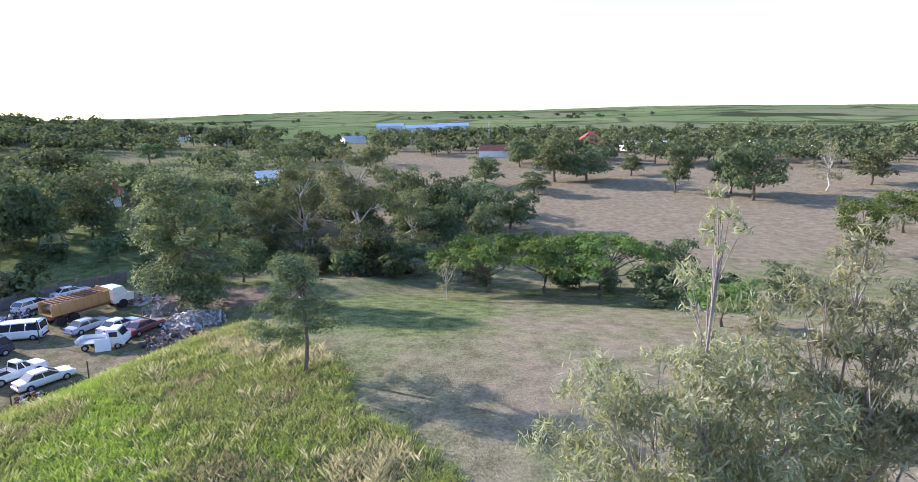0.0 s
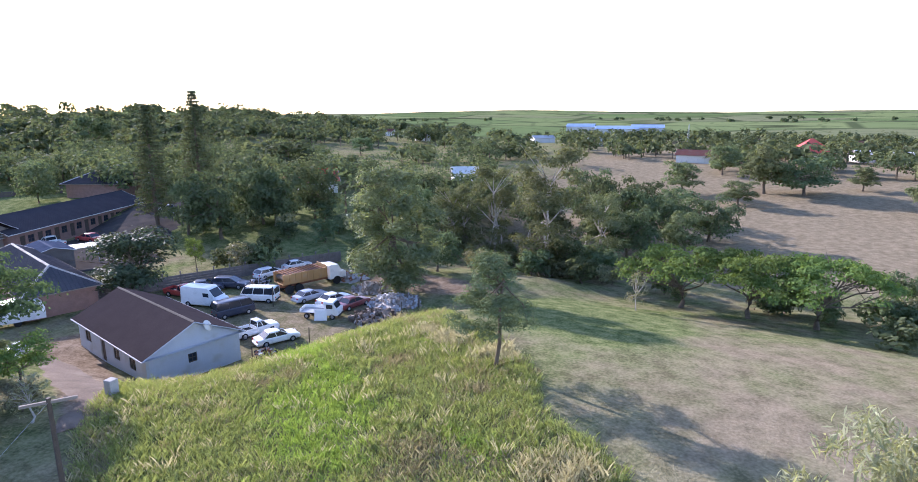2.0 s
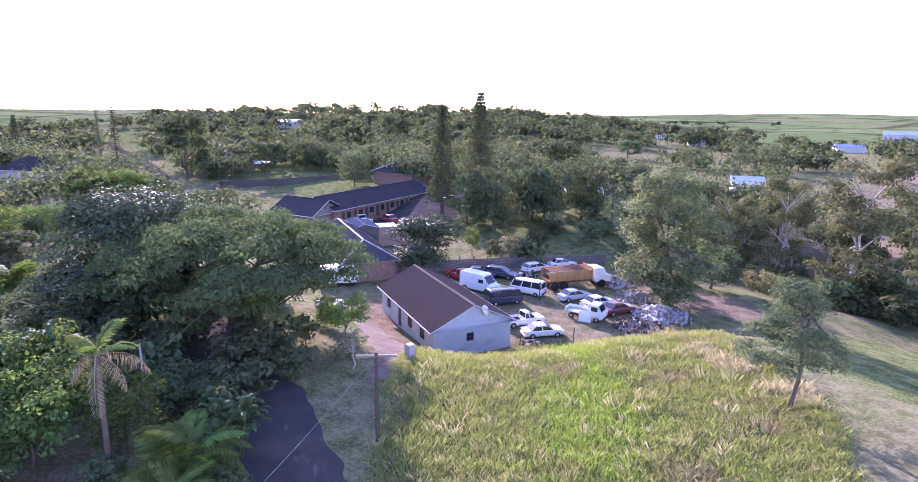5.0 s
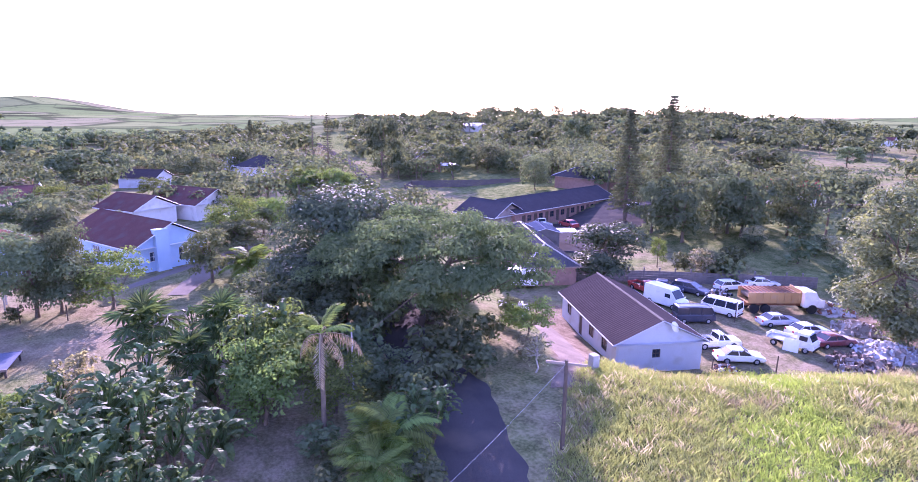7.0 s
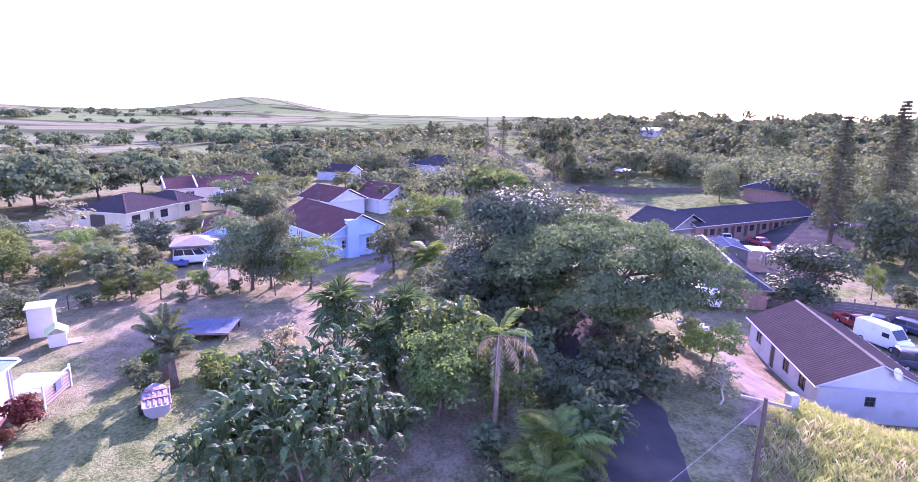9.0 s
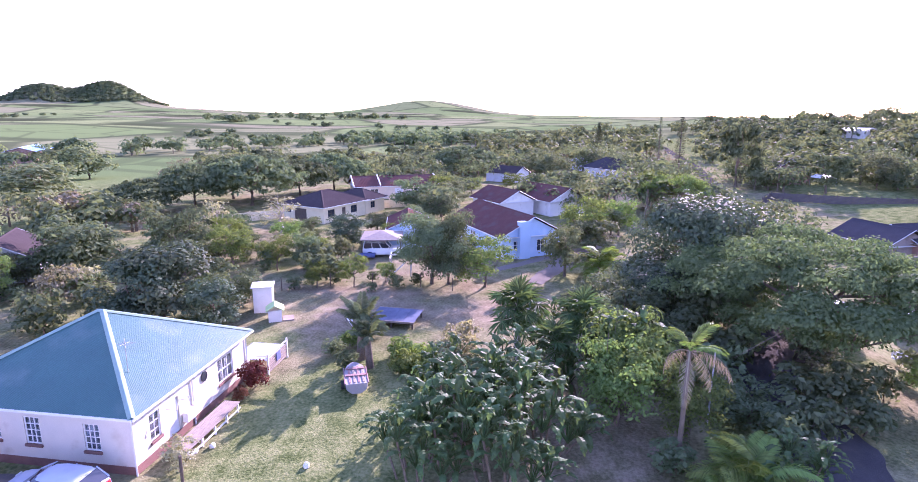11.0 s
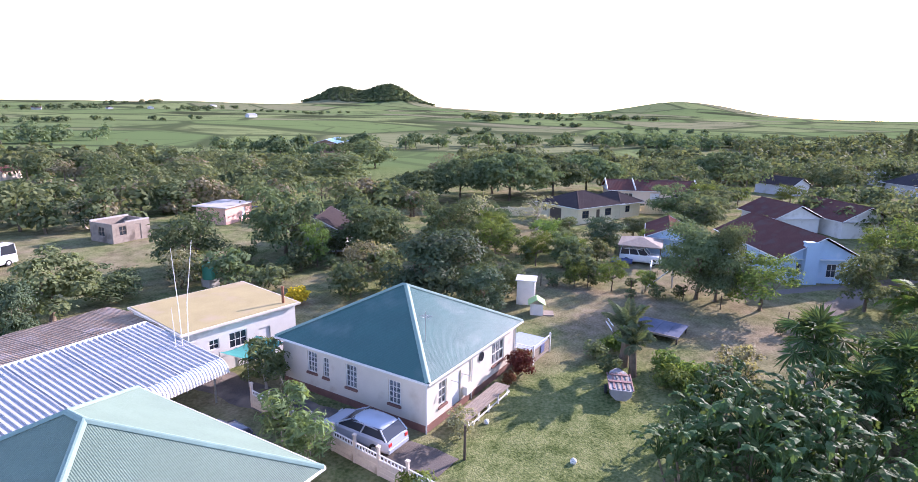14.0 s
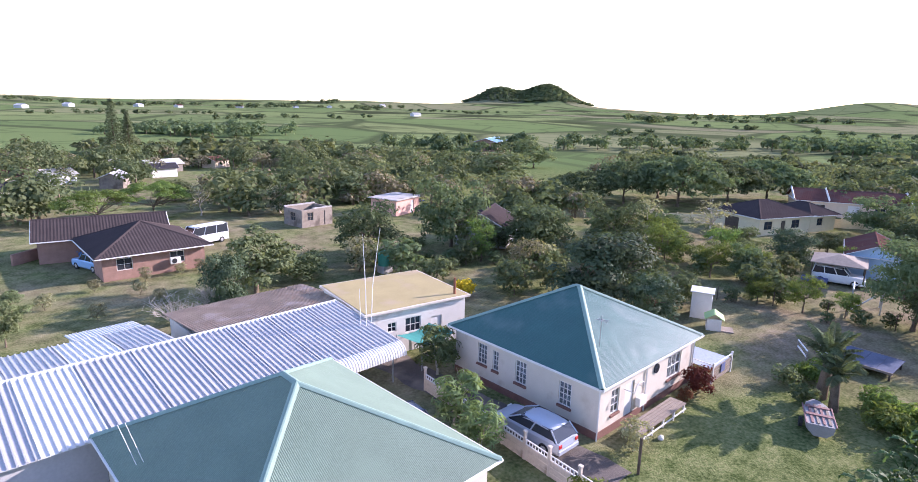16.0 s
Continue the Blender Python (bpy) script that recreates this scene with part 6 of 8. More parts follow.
vehicle("white_sedan", "white saloon car behind the tipper bin", -56.4, 58.2, 62, "sedan", PAINT_WHITE, YC, s=0.88)
vehicle("white_car", "white car beyond the cottage", -69.5, 39.5, 70, "hatch", PAINT_WHITE)


def small_truck(x, y, yaw):
    t = thing("flatbed_truck", on_ground(x, y, yaw, 0.88), "small white flatbed truck with a dropped side panel", "truck", YC)
    part("cab", loft([[(q, -w, 0.5), (q, -w, 1.2), (q, -w * 0.92, z), (q, w * 0.92, z), (q, w, 1.2), (q, w, 0.5)] for q, z, w in ((0.5, 1.98, 0.82), (0.6, 2.05, 0.84), (1.5, 2.03, 0.84), (1.95, 1.25, 0.84), (2.1, 1.15, 0.82), (2.15, 0.95, 0.8))]), PAINT_WHITE, t)
    part("windscreen", boxes([(-0.01, 0.01, -0.7, 0.7, -0.33, 0.33)]), GLASS, t).matrix_basis = pose(1.77, 0, 1.62, 0, -30)
    for s in (-1, 1):
        part("side_window", boxes([(0.75, 1.5, s * 0.845 - 0.01, s * 0.845 + 0.01, 1.3, 1.8)]), GLASS, t)
        part("headlight", boxes([(2.1, 2.17, s * 0.6 - 0.13, s * 0.6 + 0.13, 0.75, 0.95)], 0.01), LAMP_CLEAR, t)
    part("bumper", boxes([(2.1, 2.22, -0.85, 0.85, 0.42, 0.62)], 0.02), BLACK, t)
    part("deck", boxes([(-2.4, 0.42, -0.85, 0.85, 0.72, 0.8)], 0.01), METAL_GREY, t)
    part("side_board", boxes([(-2.4, 0.4, 0.82, 0.86, 0.8, 1.15)]), PAINT_WHITE, t)
    part("tail_board", boxes([(-2.42, -2.38, -0.8, 0.8, 0.8, 1.15)]), PAINT_WHITE, t)
    part("dropped_board", boxes([(-0.7, 0.7, -0.03, 0.03, 0, 1.25)]), PAINT_WHITE, t).matrix_basis = pose(0.2, -1.25, 0.02, -14, 0, 8)
    for xx in (-1.6, 1.4):
        for s in (-1, 1):
            bm = bmesh.new(); rod(bm, (0, -0.1, 0), (0, 0.1, 0), 0.33, 0.33, 16)
            wh = part("wheel", bm, BLACK, t)
            wh.matrix_basis = Matrix.Translation((xx, s * 0.74, 0.33))
            bm = bmesh.new(); rod(bm, (0, s * 0.09, 0), (0, s * 0.112, 0), 0.2, 0.16, 10)
            part("rim", bm, METAL_GREY, wh)


small_truck(-42.4, 43.8, 14)
dump = thing("tipper_truck", on_ground(-50.2, 51.2, 64), "old tipper truck with an ochre load bin and white cab", "truck", YC)
b = bmesh.new()
box(b, -3.0, 2.6, -1.15, 1.15, 1.15, 1.25); box(b, -3.0, 2.6, -1.2, -1.1, 1.25, 2.35); box(b, -3.0, 2.6, 1.1, 1.2, 1.25, 2.35); box(b, 2.5, 2.6, -1.1, 1.1, 1.25, 2.6)
part("bin", b, PAINT_YELLOW, dump)
for k in range(8):
    part("bin_rib", boxes([(-2.95 + 0.74 * k, -2.83 + 0.74 * k, -1.28, -1.2, 1.2, 2.35)]), PAINT_YELLOW, dump)
part("load", boxes([(-2.8, 2.3, -1.05, 1.05, 1.6, 2.0)], 0.1), EARTH, dump)
for k in range(12):
    part("plank", boxes([(-2.8 + 0.42 * k, -2.65 + 0.42 * k, -1.15, 1.15, 2.36, 2.42)]), RUST, dump)
part("cab", loft([[(q, -w, 0.7), (q, -w, 1.5), (q, -w * 0.9, z), (q, w * 0.9, z), (q, w, 1.5), (q, w, 0.7)] for q, z, w in ((3.0, 2.3, 1.1), (3.1, 2.4, 1.12), (4.2, 2.35, 1.12), (4.6, 1.6, 1.1), (5.2, 1.4, 1.05))]), PAINT_WHITE, dump)
part("windscreen", boxes([(-0.01, 0.01, -0.9, 0.9, -0.35, 0.35)]), GLASS, dump).matrix_basis = pose(4.43, 0, 1.95, 0, -28)
part("chassis", boxes([(-2.9, 5.0, -0.45, 0.45, 0.7, 1.1)]), RUST, dump)
for xx in (-2.2, -1.0, 3.9):
    for s in (-1, 1):
        bm = bmesh.new(); rod(bm, (xx, s * 0.85, 0.5), (xx, s * 1.15, 0.5), 0.5, 0.5, 16)
        part("wheel", bm, BLACK, dump)


def heap(name, label, x, y, r, h, n, mats, seed, size):
    """A heap of broken pieces: a low mound with chunks thrown over it."""
    rng = np.random.default_rng(seed)
    t = thing(name, on_ground(x, y), label, "heap")
    verts, faces = [(0, 0, h * 0.8)], []
    for i in range(1, 6):
        for k in range(20):
            a, q = 6.283 * k / 20, i / 5
            verts.append((math.cos(a) * r * q * (1 + 0.15 * rng.normal()), math.sin(a) * r * q * (1 + 0.15 * rng.normal()), max(-0.15, h * 0.8 * (1 - q) * (1 + 0.2 * rng.normal()) - 0.05)))
    for k in range(20):
        faces.append((0, 1 + k, 1 + (k + 1) % 20))
        for i in range(4):
            a = 1 + i * 20
            faces.append((a + k, a + 20 + k, a + 20 + (k + 1) % 20, a + (k + 1) % 20))
    part("mound", (verts, faces), mats[0], t)
    for j, m in enumerate(mats[1:]):
        bm = bmesh.new()
        for k in range(n):
            a, q = rng.random() * 6.283, math.sqrt(rng.random())
            z = h * 0.8 * (1 - q) + 0.08
            s = size * (0.4 + rng.random())
            mm = Matrix.Translation((math.cos(a) * q * r, math.sin(a) * q * r, z)) @ Euler(tuple(rng.random(3) * 6.28)).to_matrix().to_4x4() @ Matrix.Diagonal((s, s * (0.2 + 0.6 * rng.random()), s * (0.1 + 0.5 * rng.random()), 1))
            bmesh.ops.create_cube(bm, size=1, matrix=mm)
        part("debris", bm, m, t, kind="stuff")
    return t


heap("rubble_heap", "grey heap of building rubble", -42.6, 53.6, 2.2, 1.1, 80, (CONCRETE, CONCRETE, WOOD_GREY), 61, 0.34)
heap("scrap_heap", "heap of scrap metal and boards", -37.6, 50.4, 3.0, 0.8, 55, (CONCRETE, METAL_GREY, WOOD_GREY, CONCRETE, PLASTER_GREY), 62, 0.41)
heap("scrap_heap", "heap of branches and rusty scrap", -37.4, 45.4, 2.4, 0.7, 60, (CONCRETE, WOOD_DARK, WOOD_GREY), 63, 0.50)
heap("scrap_heap", "pile of rusty car parts", -47.4, 57.0, 2.4, 0.9, 50, (CONCRETE, RUST, METAL_GREY), 64, 0.39)
heap("scrap_heap", "pile of dark engine parts by the yard wall", -56.6, 50.8, 1.6, 0.6, 50, (EARTH, BLACK, METAL_GREY), 65, 0.28)
heap("scrap_heap", "pile of pipes and scrap beside the cottage", -41.6, 34.2, 0.9, 0.4, 40, (EARTH, RUST, METAL_GREY, BLACK), 66, 0.33)
precast_wall("yard_wall", "weathered grey precast wall behind the scrap yard, toned dark as in shadow", [(-69.5, 36.2), (-64.2, 46.6), (-57.0, 57.6), (-52.8, 63.4)], 1.75, WALL_DARK, 1.9, False)
for k, (x, y, h) in enumerate(((-39.6, 37.6, 1.5), (-37.6, 42.4, 1.4), (-35.2, 47.0, 1.5), (-34.2, 49.0, 1.4), (-42.0, 33.0, 1.2), (-52.6, 46.6, 2.2), (-49.2, 44.6, 2.2))):
    t = thing("yard_post", on_ground(x, y), "weathered timber post at the yard", "post", "yard posts")
    bm = bmesh.new(); rod(bm, (0, 0, -0.3), (0.05, 0.02, h), 0.06, 0.05)
    part("pole", bm, WOOD_DARK, t)
gp = thing("gate_pillar", on_ground(-40.6, 19.6), "squat concrete gate pillar by the drive", "pillar")
part("pillar", boxes([(-0.28, 0.28, -0.28, 0.28, -0.5, 1.1)], 0.03), CONCRETE, gp)

# ---- poles, wires and the lane ----
pole_t = thing("telephone_pole", on_ground(-33.0, 11.5), "dark timber pole with a crossarm beside the lane", "pole")
bm = bmesh.new(); rod(bm, (0, 0, -0.4), (0, 0, 5.1), 0.12, 0.09, 9)
part("pole", bm, WOOD_DARK, pole_t)
part("crossarm", boxes([(-0.05, 0.05, -1.0, 1.0, 4.85, 4.97)]), WOOD_GREY, pole_t).matrix_basis = pose(0, 0, 0, 0, 0, -40)
pole_w = thing("lamp_pole", on_ground(-43.2, 3.6), "slim pale pole under the trees", "pole")
bm = bmesh.new(); rod(bm, (0, 0, -0.3), (0, 0, 4.6), 0.06, 0.05, 8)
part("pole", bm, METAL_GREY, pole_w)
wire = thing("overhead_wire", pose(0, 0, 0), "single sagging wire from the pole across the lane", "wire")
verts, faces = [], []
a, b = Vector((-33.0, 11.5, 7.2)), Vector((-20.5, -10.5, 7.0))
tube(verts, faces, [tuple(a.lerp(b, k / 14) - Vector((0, 0, 0.9 * math.sin(math.pi * k / 14)))) for k in range(15)], [0.006] * 15, 4)
part("wire", (verts, faces), METAL_GREY, wire)


def strip(name, label, category, pts, width, mat_, lift=0.05, edge=0.0, seed=5):
    """A road or path draped over the ground, with a slightly uneven edge."""
    rng = np.random.default_rng(seed)
    verts, faces = [], []
    dense = []
    for a, b in zip(pts, pts[1:]):
        a, b = Vector((*a, 0)), Vector((*b, 0))
        n = max(1, int((b - a).length / 1.5))
        dense += [a.lerp(b, k / n) for k in range(n)]
    dense.append(Vector((*pts[-1], 0)))
    for i, p in enumerate(dense):
        d = (dense[min(i + 1, len(dense) - 1)] - dense[max(i - 1, 0)]).normalized()
        s = Vector((-d.y, d.x, 0))
        w = width / 2 + edge * rng.normal()
        for q in (-1, -0.5, 0, 0.5, 1):
            v = p + s * w * q
            verts.append((v.x, v.y, height(v.x, v.y) + lift - (0.12 if abs(q) == 1 else 0)))
    for i in range(len(dense) - 1):
        for k in range(4):
            faces.append((i * 5 + k, i * 5 + k + 1, i * 5 + k + 6, i * 5 + k + 5))
    me = bpy.data.meshes.new(name)
    me.from_pydata(verts, [], faces)
    me.shade_smooth()
    me.materials.append(mat_)
    return tagged(new(name, me), label, category, kind="structure")


strip("driveway", "dusty drive beside the cream house, darkened as in shade", "driveway", [(-32.5, -43), (-32.6, -34), (-32.5, -28), (-32.3, -22.6)], 3.5, SHADED_DUST, 0.06, 0.22, 11)
# Tar is laid wider than the lane, to darken the shaded verge too.
strip("lane", "shaded tarred lane under the great tree", "lane", [(-18, 2), (-33, 7), (-42, 9.6), (-52, 9.4), (-60, 14)], 5.2, TAR, 0.08, 0.1)
strip("drive", "bare red earth drive beside the cottage", "drive", [(-38.5, 16.5), (-43, 19.6), (-49, 22.6), (-57, 26)], 2.8, EARTH, 0.06, 0.35, 6)
strip("road", "narrow worn road leading off between the trees", "road", [(-128, 36), (-150, 40), (-170, 44), (-235, 54), (-320, 62)], 3.4, TAR, 0.12, 0.3, 7)
strip("motel_yard", "broad tarred yard in front of the long building", "yard", [(-80, 48), (-89, 54), (-96, 66), (-101, 84)], 17, TAR, 0.1, 0.3, 8)
strip("garden_path", "pale concrete path across the dry garden", "path", [(-72, -12.5), (-80, -5.5), (-88, 2)], 1.6, PAVING, 0.06, 0.1, 9)
strip("garden_path", "trampled sandy drive through the gardens", "path", [(-70, -6), (-80, -2), (-96, 6)], 3.2, PAVING, 0.05, 0.3, 10)

# caravan and junk by the lane
cv = thing("caravan", on_ground(-69.0, 31.2, 62), "white caravan with dark windows beside the lane", "caravan")
part("body", loft([[(q, -1.0, 0.45), (q, -1.05, 1.2), (q, -0.95, z), (q, 0.95, z), (q, 1.05, 1.2), (q, 1.0, 0.45)] for q, z in ((-2.3, 1.6), (-2.1, 2.2), (0, 2.4), (1.9, 2.3), (2.3, 1.7))]), PAINT_WHITE, cv)
for s in (-1, 1):
    for q in (-1.6, 0.2, 1.2):
        part("window", boxes([(q, q + 0.75, s * 1.02 - 0.02, s * 1.02 + 0.02, 1.25, 1.75)]), GLASS, cv)
for s in (-1, 1):
    bm = bmesh.new(); rod(bm, (0, s * 0.8, 0.33), (0, s * 1.0, 0.33), 0.33, 0.33, 14)
    part("wheel", bm, BLACK, cv)
heap("junk_heap", "pile of white sacks and junk beside the drive", -58.0, 23.4, 1.8, 0.8, 40, (EARTH, PLASTER_WHITE, METAL_GREY), 67, 0.6)
vehicle("white_car", "white car half hidden behind the great tree", -72.0, 26.0, 20, "hatch", PAINT_WHITE)

# ---- long motel-like building ----
# Dark brick tone stands in for the shade on the yard-side walls.
house("long_building", "long low building with grey tiled roof and white gutter", -107.6, 62.6, 108, 32, 8.4, 2.9, 2.1, "gable", BRICK, ROOF_SLATE, "tile", 0.6, category="building", fascia=TRIM,
      windows=[(0, 2.0 + 3.4 * k, 1.0, 0.1, 2.1, 0, 0) for k in range(8)] + [(0, 3.5 + 3.4 * k, 1.2, 1.0, 1.1, 2, 2) for k in range(8)], window_mat=WOOD_DARK)
house("cross_wing", "gabled cross wing with grey tiled roof and white barge boards", -103.4, 46.2, 20, 9, 8, 2.8, 2.3, "gable", RUIN, ROOF_SLATE, "tile", 0.6, category="building", fascia=TRIM)
ROOF_GREY = mat("roof_grey_sheet", (0.085, 0.082, 0.09), 0.9, spec=0.0, vary=0.2, scale=0.5, fine=7, bump=0.2, dirt=(0.12, 0.11, 0.11), dirt_amount=0.3)
house("grey_hip_building", "low building with a weathered grey hip roof", -78.0, 38.7, 160, 22, 6.4, 2.4, 2.1, "hip", BRICK, ROOF_GREY, "wide", 0.45, z=-1.2, category="building", cap=CONCRETE, fascia=WOOD_GREY)
house("dark_store", "low dark-roofed store behind the grey building", -86.5, 46.0, 160, 6, 4.5, 2.5, 0.7, "gable", WALL_DARK, SHEET_DARK, "wide", 0.3, z=-1.0, category="outbuilding")
house("hip_roof_house", "house with dark hip roof behind the long building", -126.5, 87.5, 110, 15, 11, 3.3, 3.0, "hip", BRICK, ROOF_SLATE, "tile", 0.7, cap=PLASTER_GREY, fascia=WOOD_GREY)
wt = thing("awning_roof", on_ground(-85.5, 49.5, 66), "flat white sheet awning by the tarred yard", "awning")
part("sheet", boxes([(-2.2, 2.2, -1.6, 1.6, 2.4, 2.46)]), ROOF_WHITE, wt)
for xx in (-2, 2):
    for yy in (-1.4, 1.4):
        bm = bmesh.new(); rod(bm, (xx, yy, 0), (xx, yy, 2.4), 0.05)
        part("post", bm, METAL_GREY, wt)
vehicle("white_pickup", "white pickup parked at the long building", -99.4, 55.0, 176, "pickup", PAINT_WHITE, category="pickup")
vehicle("red_car", "dark red car parked at the long building", -97.4, 59.6, 180, "sedan", PAINT_RED)
vehicle("white_car", "white car parked at the long building", -95.6, 74.0, 170, "pickup", PAINT_WHITE)
FIELD_WALL = mat("dark_precast", (0.115, 0.098, 0.09), 0.95, vary=0.2, scale=0.8, fine=10, bump=0.2, spec=0.0)
precast_wall("field_wall", "dark precast wall round the dry field", [(-150, 47), (-158, 52), (-150, 66), (-138, 84)], 1.9, FIELD_WALL, 2.6, False)
house("brown_gable_house", "steep-gabled brown house beyond the field", -187, 68, -20, 11, 9, 2.8, 4.0, "gable", BRICK, ROOF_SLATE, "tile", 0.6, fascia=TRIM)
pt = thing("party_tent", on_ground(-176, 72, 20), "white awning beside the brown gabled house", "awning")
part("canopy", loft([[(q, -2, 2.2), (q, 0, 3.0), (q, 2, 2.2), (q, 0, 2.9)] for q in (-2.5, 2.5)]), ROOF_WHITE, pt)
for xx in (-2.4, 2.4):
    for yy in (-1.9, 1.9):
        bm = bmesh.new(); rod(bm, (xx, yy, 0), (xx, yy, 2.2), 0.05)
        part("post", bm, METAL_GREY, pt)
house("pink_roof_house", "white house with a bright red tiled roof in the trees", -88.8, 109.5, 40, 8.5, 7.5, 2.7, 2.6, "gable", PLASTER_WHITE, ROOF_BRIGHT, "tile", 0.6)
house("long_white_house", "long white building with a pale roof on the hill", -336, 158, 30, 24, 8, 3.2, 1.6, "gable", PLASTER_WHITE, ROOF_WHITE, "wide", 0.5)
house("long_white_house", "long white building with a pale roof on the hill", -298, 163, 35, 13, 8, 3.2, 1.6, "gable", PLASTER_WHITE, ROOF_WHITE, "wide", 0.5)
house("red_roof_house", "house with a steep bright red hip roof on the rise", 34, 250, 5, 12, 11, 3.6, 5.0, "hip", PLASTER_PEACH, ROOF_BRIGHT, "tile", 0.6, windows=[(0, 2, 1.5, 1, 1.5, 2, 2), (0, 7, 1.5, 1, 1.5, 2, 2)])
house("pink_tile_house", "low house with faded red roof and white walls", -5, 230, -10, 15, 8, 2.8, 1.8, "gable", PLASTER_WHITE, ROOF_RED, "tile", 0.5)
house("white_house", "small white house in the valley", -63, 138, 30, 6.5, 5, 3.6, 1.6, "gable", PLASTER_WHITE, ROOF_WHITE, "wide", 0.4)
for x, y, yaw, L, rf in ((62, 248, 0, 6, ROOF_WHITE), (52, 256, 20, 6, ROOF_ZINC), (110, 262, 10, 8, ROOF_SLATE), (135, 268, 30, 7, ROOF_WHITE), (118, 330, 0, 9, ROOF_WHITE), (70, 340, 20, 10, ROOF_RED), (30, 345, 0, 9, ROOF_SLATE), (-60, 330, 10, 12, ROOF_WHITE), (-95, 360, 40, 14, ROOF_ZINC), (-150, 300, 30, 9, ROOF_WHITE), (-190, 330, 10, 10, ROOF_RED)):
    house("distant_house", "small white-walled house among distant trees", x, y, yaw, L, 6.5, 2.8, 1.6, "gable", PLASTER_WHITE, rf, "wide", 0.4)
for x, y, L in ((-66, 508, 34), (-42, 520, 26), (-100, 530, 24)):
    house("blue_shed", "long industrial shed with a blue roof", x, y, 4, L, 18, 5.5, 2.4, "gable", PLASTER_GREY, paint("shed_blue", (0.24, 0.33, 0.50), 0.6), "wide", 0.5, category="shed")
ms = thing("radio_mast", on_ground(-9.5, 272), "tall thin lattice mast", "mast")
bm = bmesh.new()
for s in range(3):
    a = 2.094 * s
    rod(bm, (math.cos(a) * 0.7, math.sin(a) * 0.7, 0), (math.cos(a) * 0.15, math.sin(a) * 0.15, 13), 0.09, 0.06, 5)
for k in range(12):
    q = k / 12
    for s in range(3):
        a, c = 2.094 * s, 2.094 * (s + 1)
        r = 0.7 - 0.55 * q
        rod(bm, (math.cos(a) * r, math.sin(a) * r, 13 * q), (math.cos(c) * r * 0.95, math.sin(c) * r * 0.95, 13 * (q + 1 / 12)), 0.03, 0.03, 4)
part("lattice", bm, METAL_GREY, ms)
# ---- trees that stand singly: kind, x, y, width factor, height factor ----
for k, x, y, s, v in (
    ("euca_d", -39.5, 54.4, 1.15, 0.74), ("euca_a", -36.9, 82.9, 0.99, 0.91), ("euca_a", -26.9, 77.0, 1.3, 0.84),
    ("euca_a", -43.7, 86.4, 0.77, 0.77), ("round_b", -21.5, 107.0, 1.02, 1.61), ("round_c", -20.2, 111.5, 1.27, 1.15),
    ("round_b", -10.4, 124.9, 1.44, 0.72), ("round_a", -10.2, 162.7, 1.4, 0.78), ("round_a", 3.2, 151.2, 1.21, 0.63),
    ("round_a", 10.3, 167.7, 1.81, 0.92), ("round_b", 19.5, 167.2, 1.79, 0.75), ("round_a", 1.4, 196.1, 1.33, 0.89),
    ("round_b", -17.4, 131.2, 1.1, 0.99), ("round_b", -28.3, 121.4, 1.15, 1.39), ("round_a", 34.1, 175.6, 0.99, 0.84),
    ("round_a", 39.2, 149.0, 1.04, 1.47), ("round_b", 53.9, 136.9, 1.74, 1.12), ("round_a", 51.8, 145.4, 1.31, 1.05),
    ("sparse", 74.6, 144.3, 1.69, 1.03), ("round_a", 88.2, 149.4, 1.33, 0.88), ("round_c", 66.3, 104.3, 2.12, 0.71),
    ("round_c", 49.9, 90.4, 1.58, 1.05),
):
    plant(k, x, y, s, sz=v)
for k, x, y, s, v in (
    ("umbrella_a", -8.7, 67.2, 1.0, 1.02), ("umbrella_a", -1.7, 65.4, 0.95, 1.12), ("umbrella_a", 4.6, 63.9, 1.0, 1.05),
    ("round_b", 14.6, 70.2, 0.75, 1.22), ("round_c", 11.0, 44.5, 1.13, 0.68), ("bush_a", 9.2, 56.7, 2.13, 0.72),
    ("round_a", 26.3, 64.4, 0.92, 0.59), ("round_b", -20.3, 81.7, 1.15, 0.47), ("sparse", -13.3, 59.7, 0.49, 1.22),
    ("round_b", -25.0, 78.1, 0.77, 1.05), ("round_b", -38.6, 64.0, 0.71, 1.08), ("far_a", -107.5, 123.4, 1.73, 0.72),
    ("far_a", -131.3, 200.2, 1.16, 0.74), ("round_b", -71.4, 73.0, 1.06, 1.22), ("round_b", -68.6, 79.9, 0.88, 1.45),
    ("dense_a", -66.9, 42.5, 1.34, 0.72), ("round_c", -68.8, 53.4, 0.46, 1.69), ("round_b", -76.6, 66.3, 1.27, 1.13),
    ("round_a", -83.8, 66.7, 1.02, 1.08), ("round_b", -73.8, 72.9, 1.01, 1.21), ("round_c", -80.0, 96.0, 0.8, 0.8),
):
    plant(k, x, y, s, sz=v)
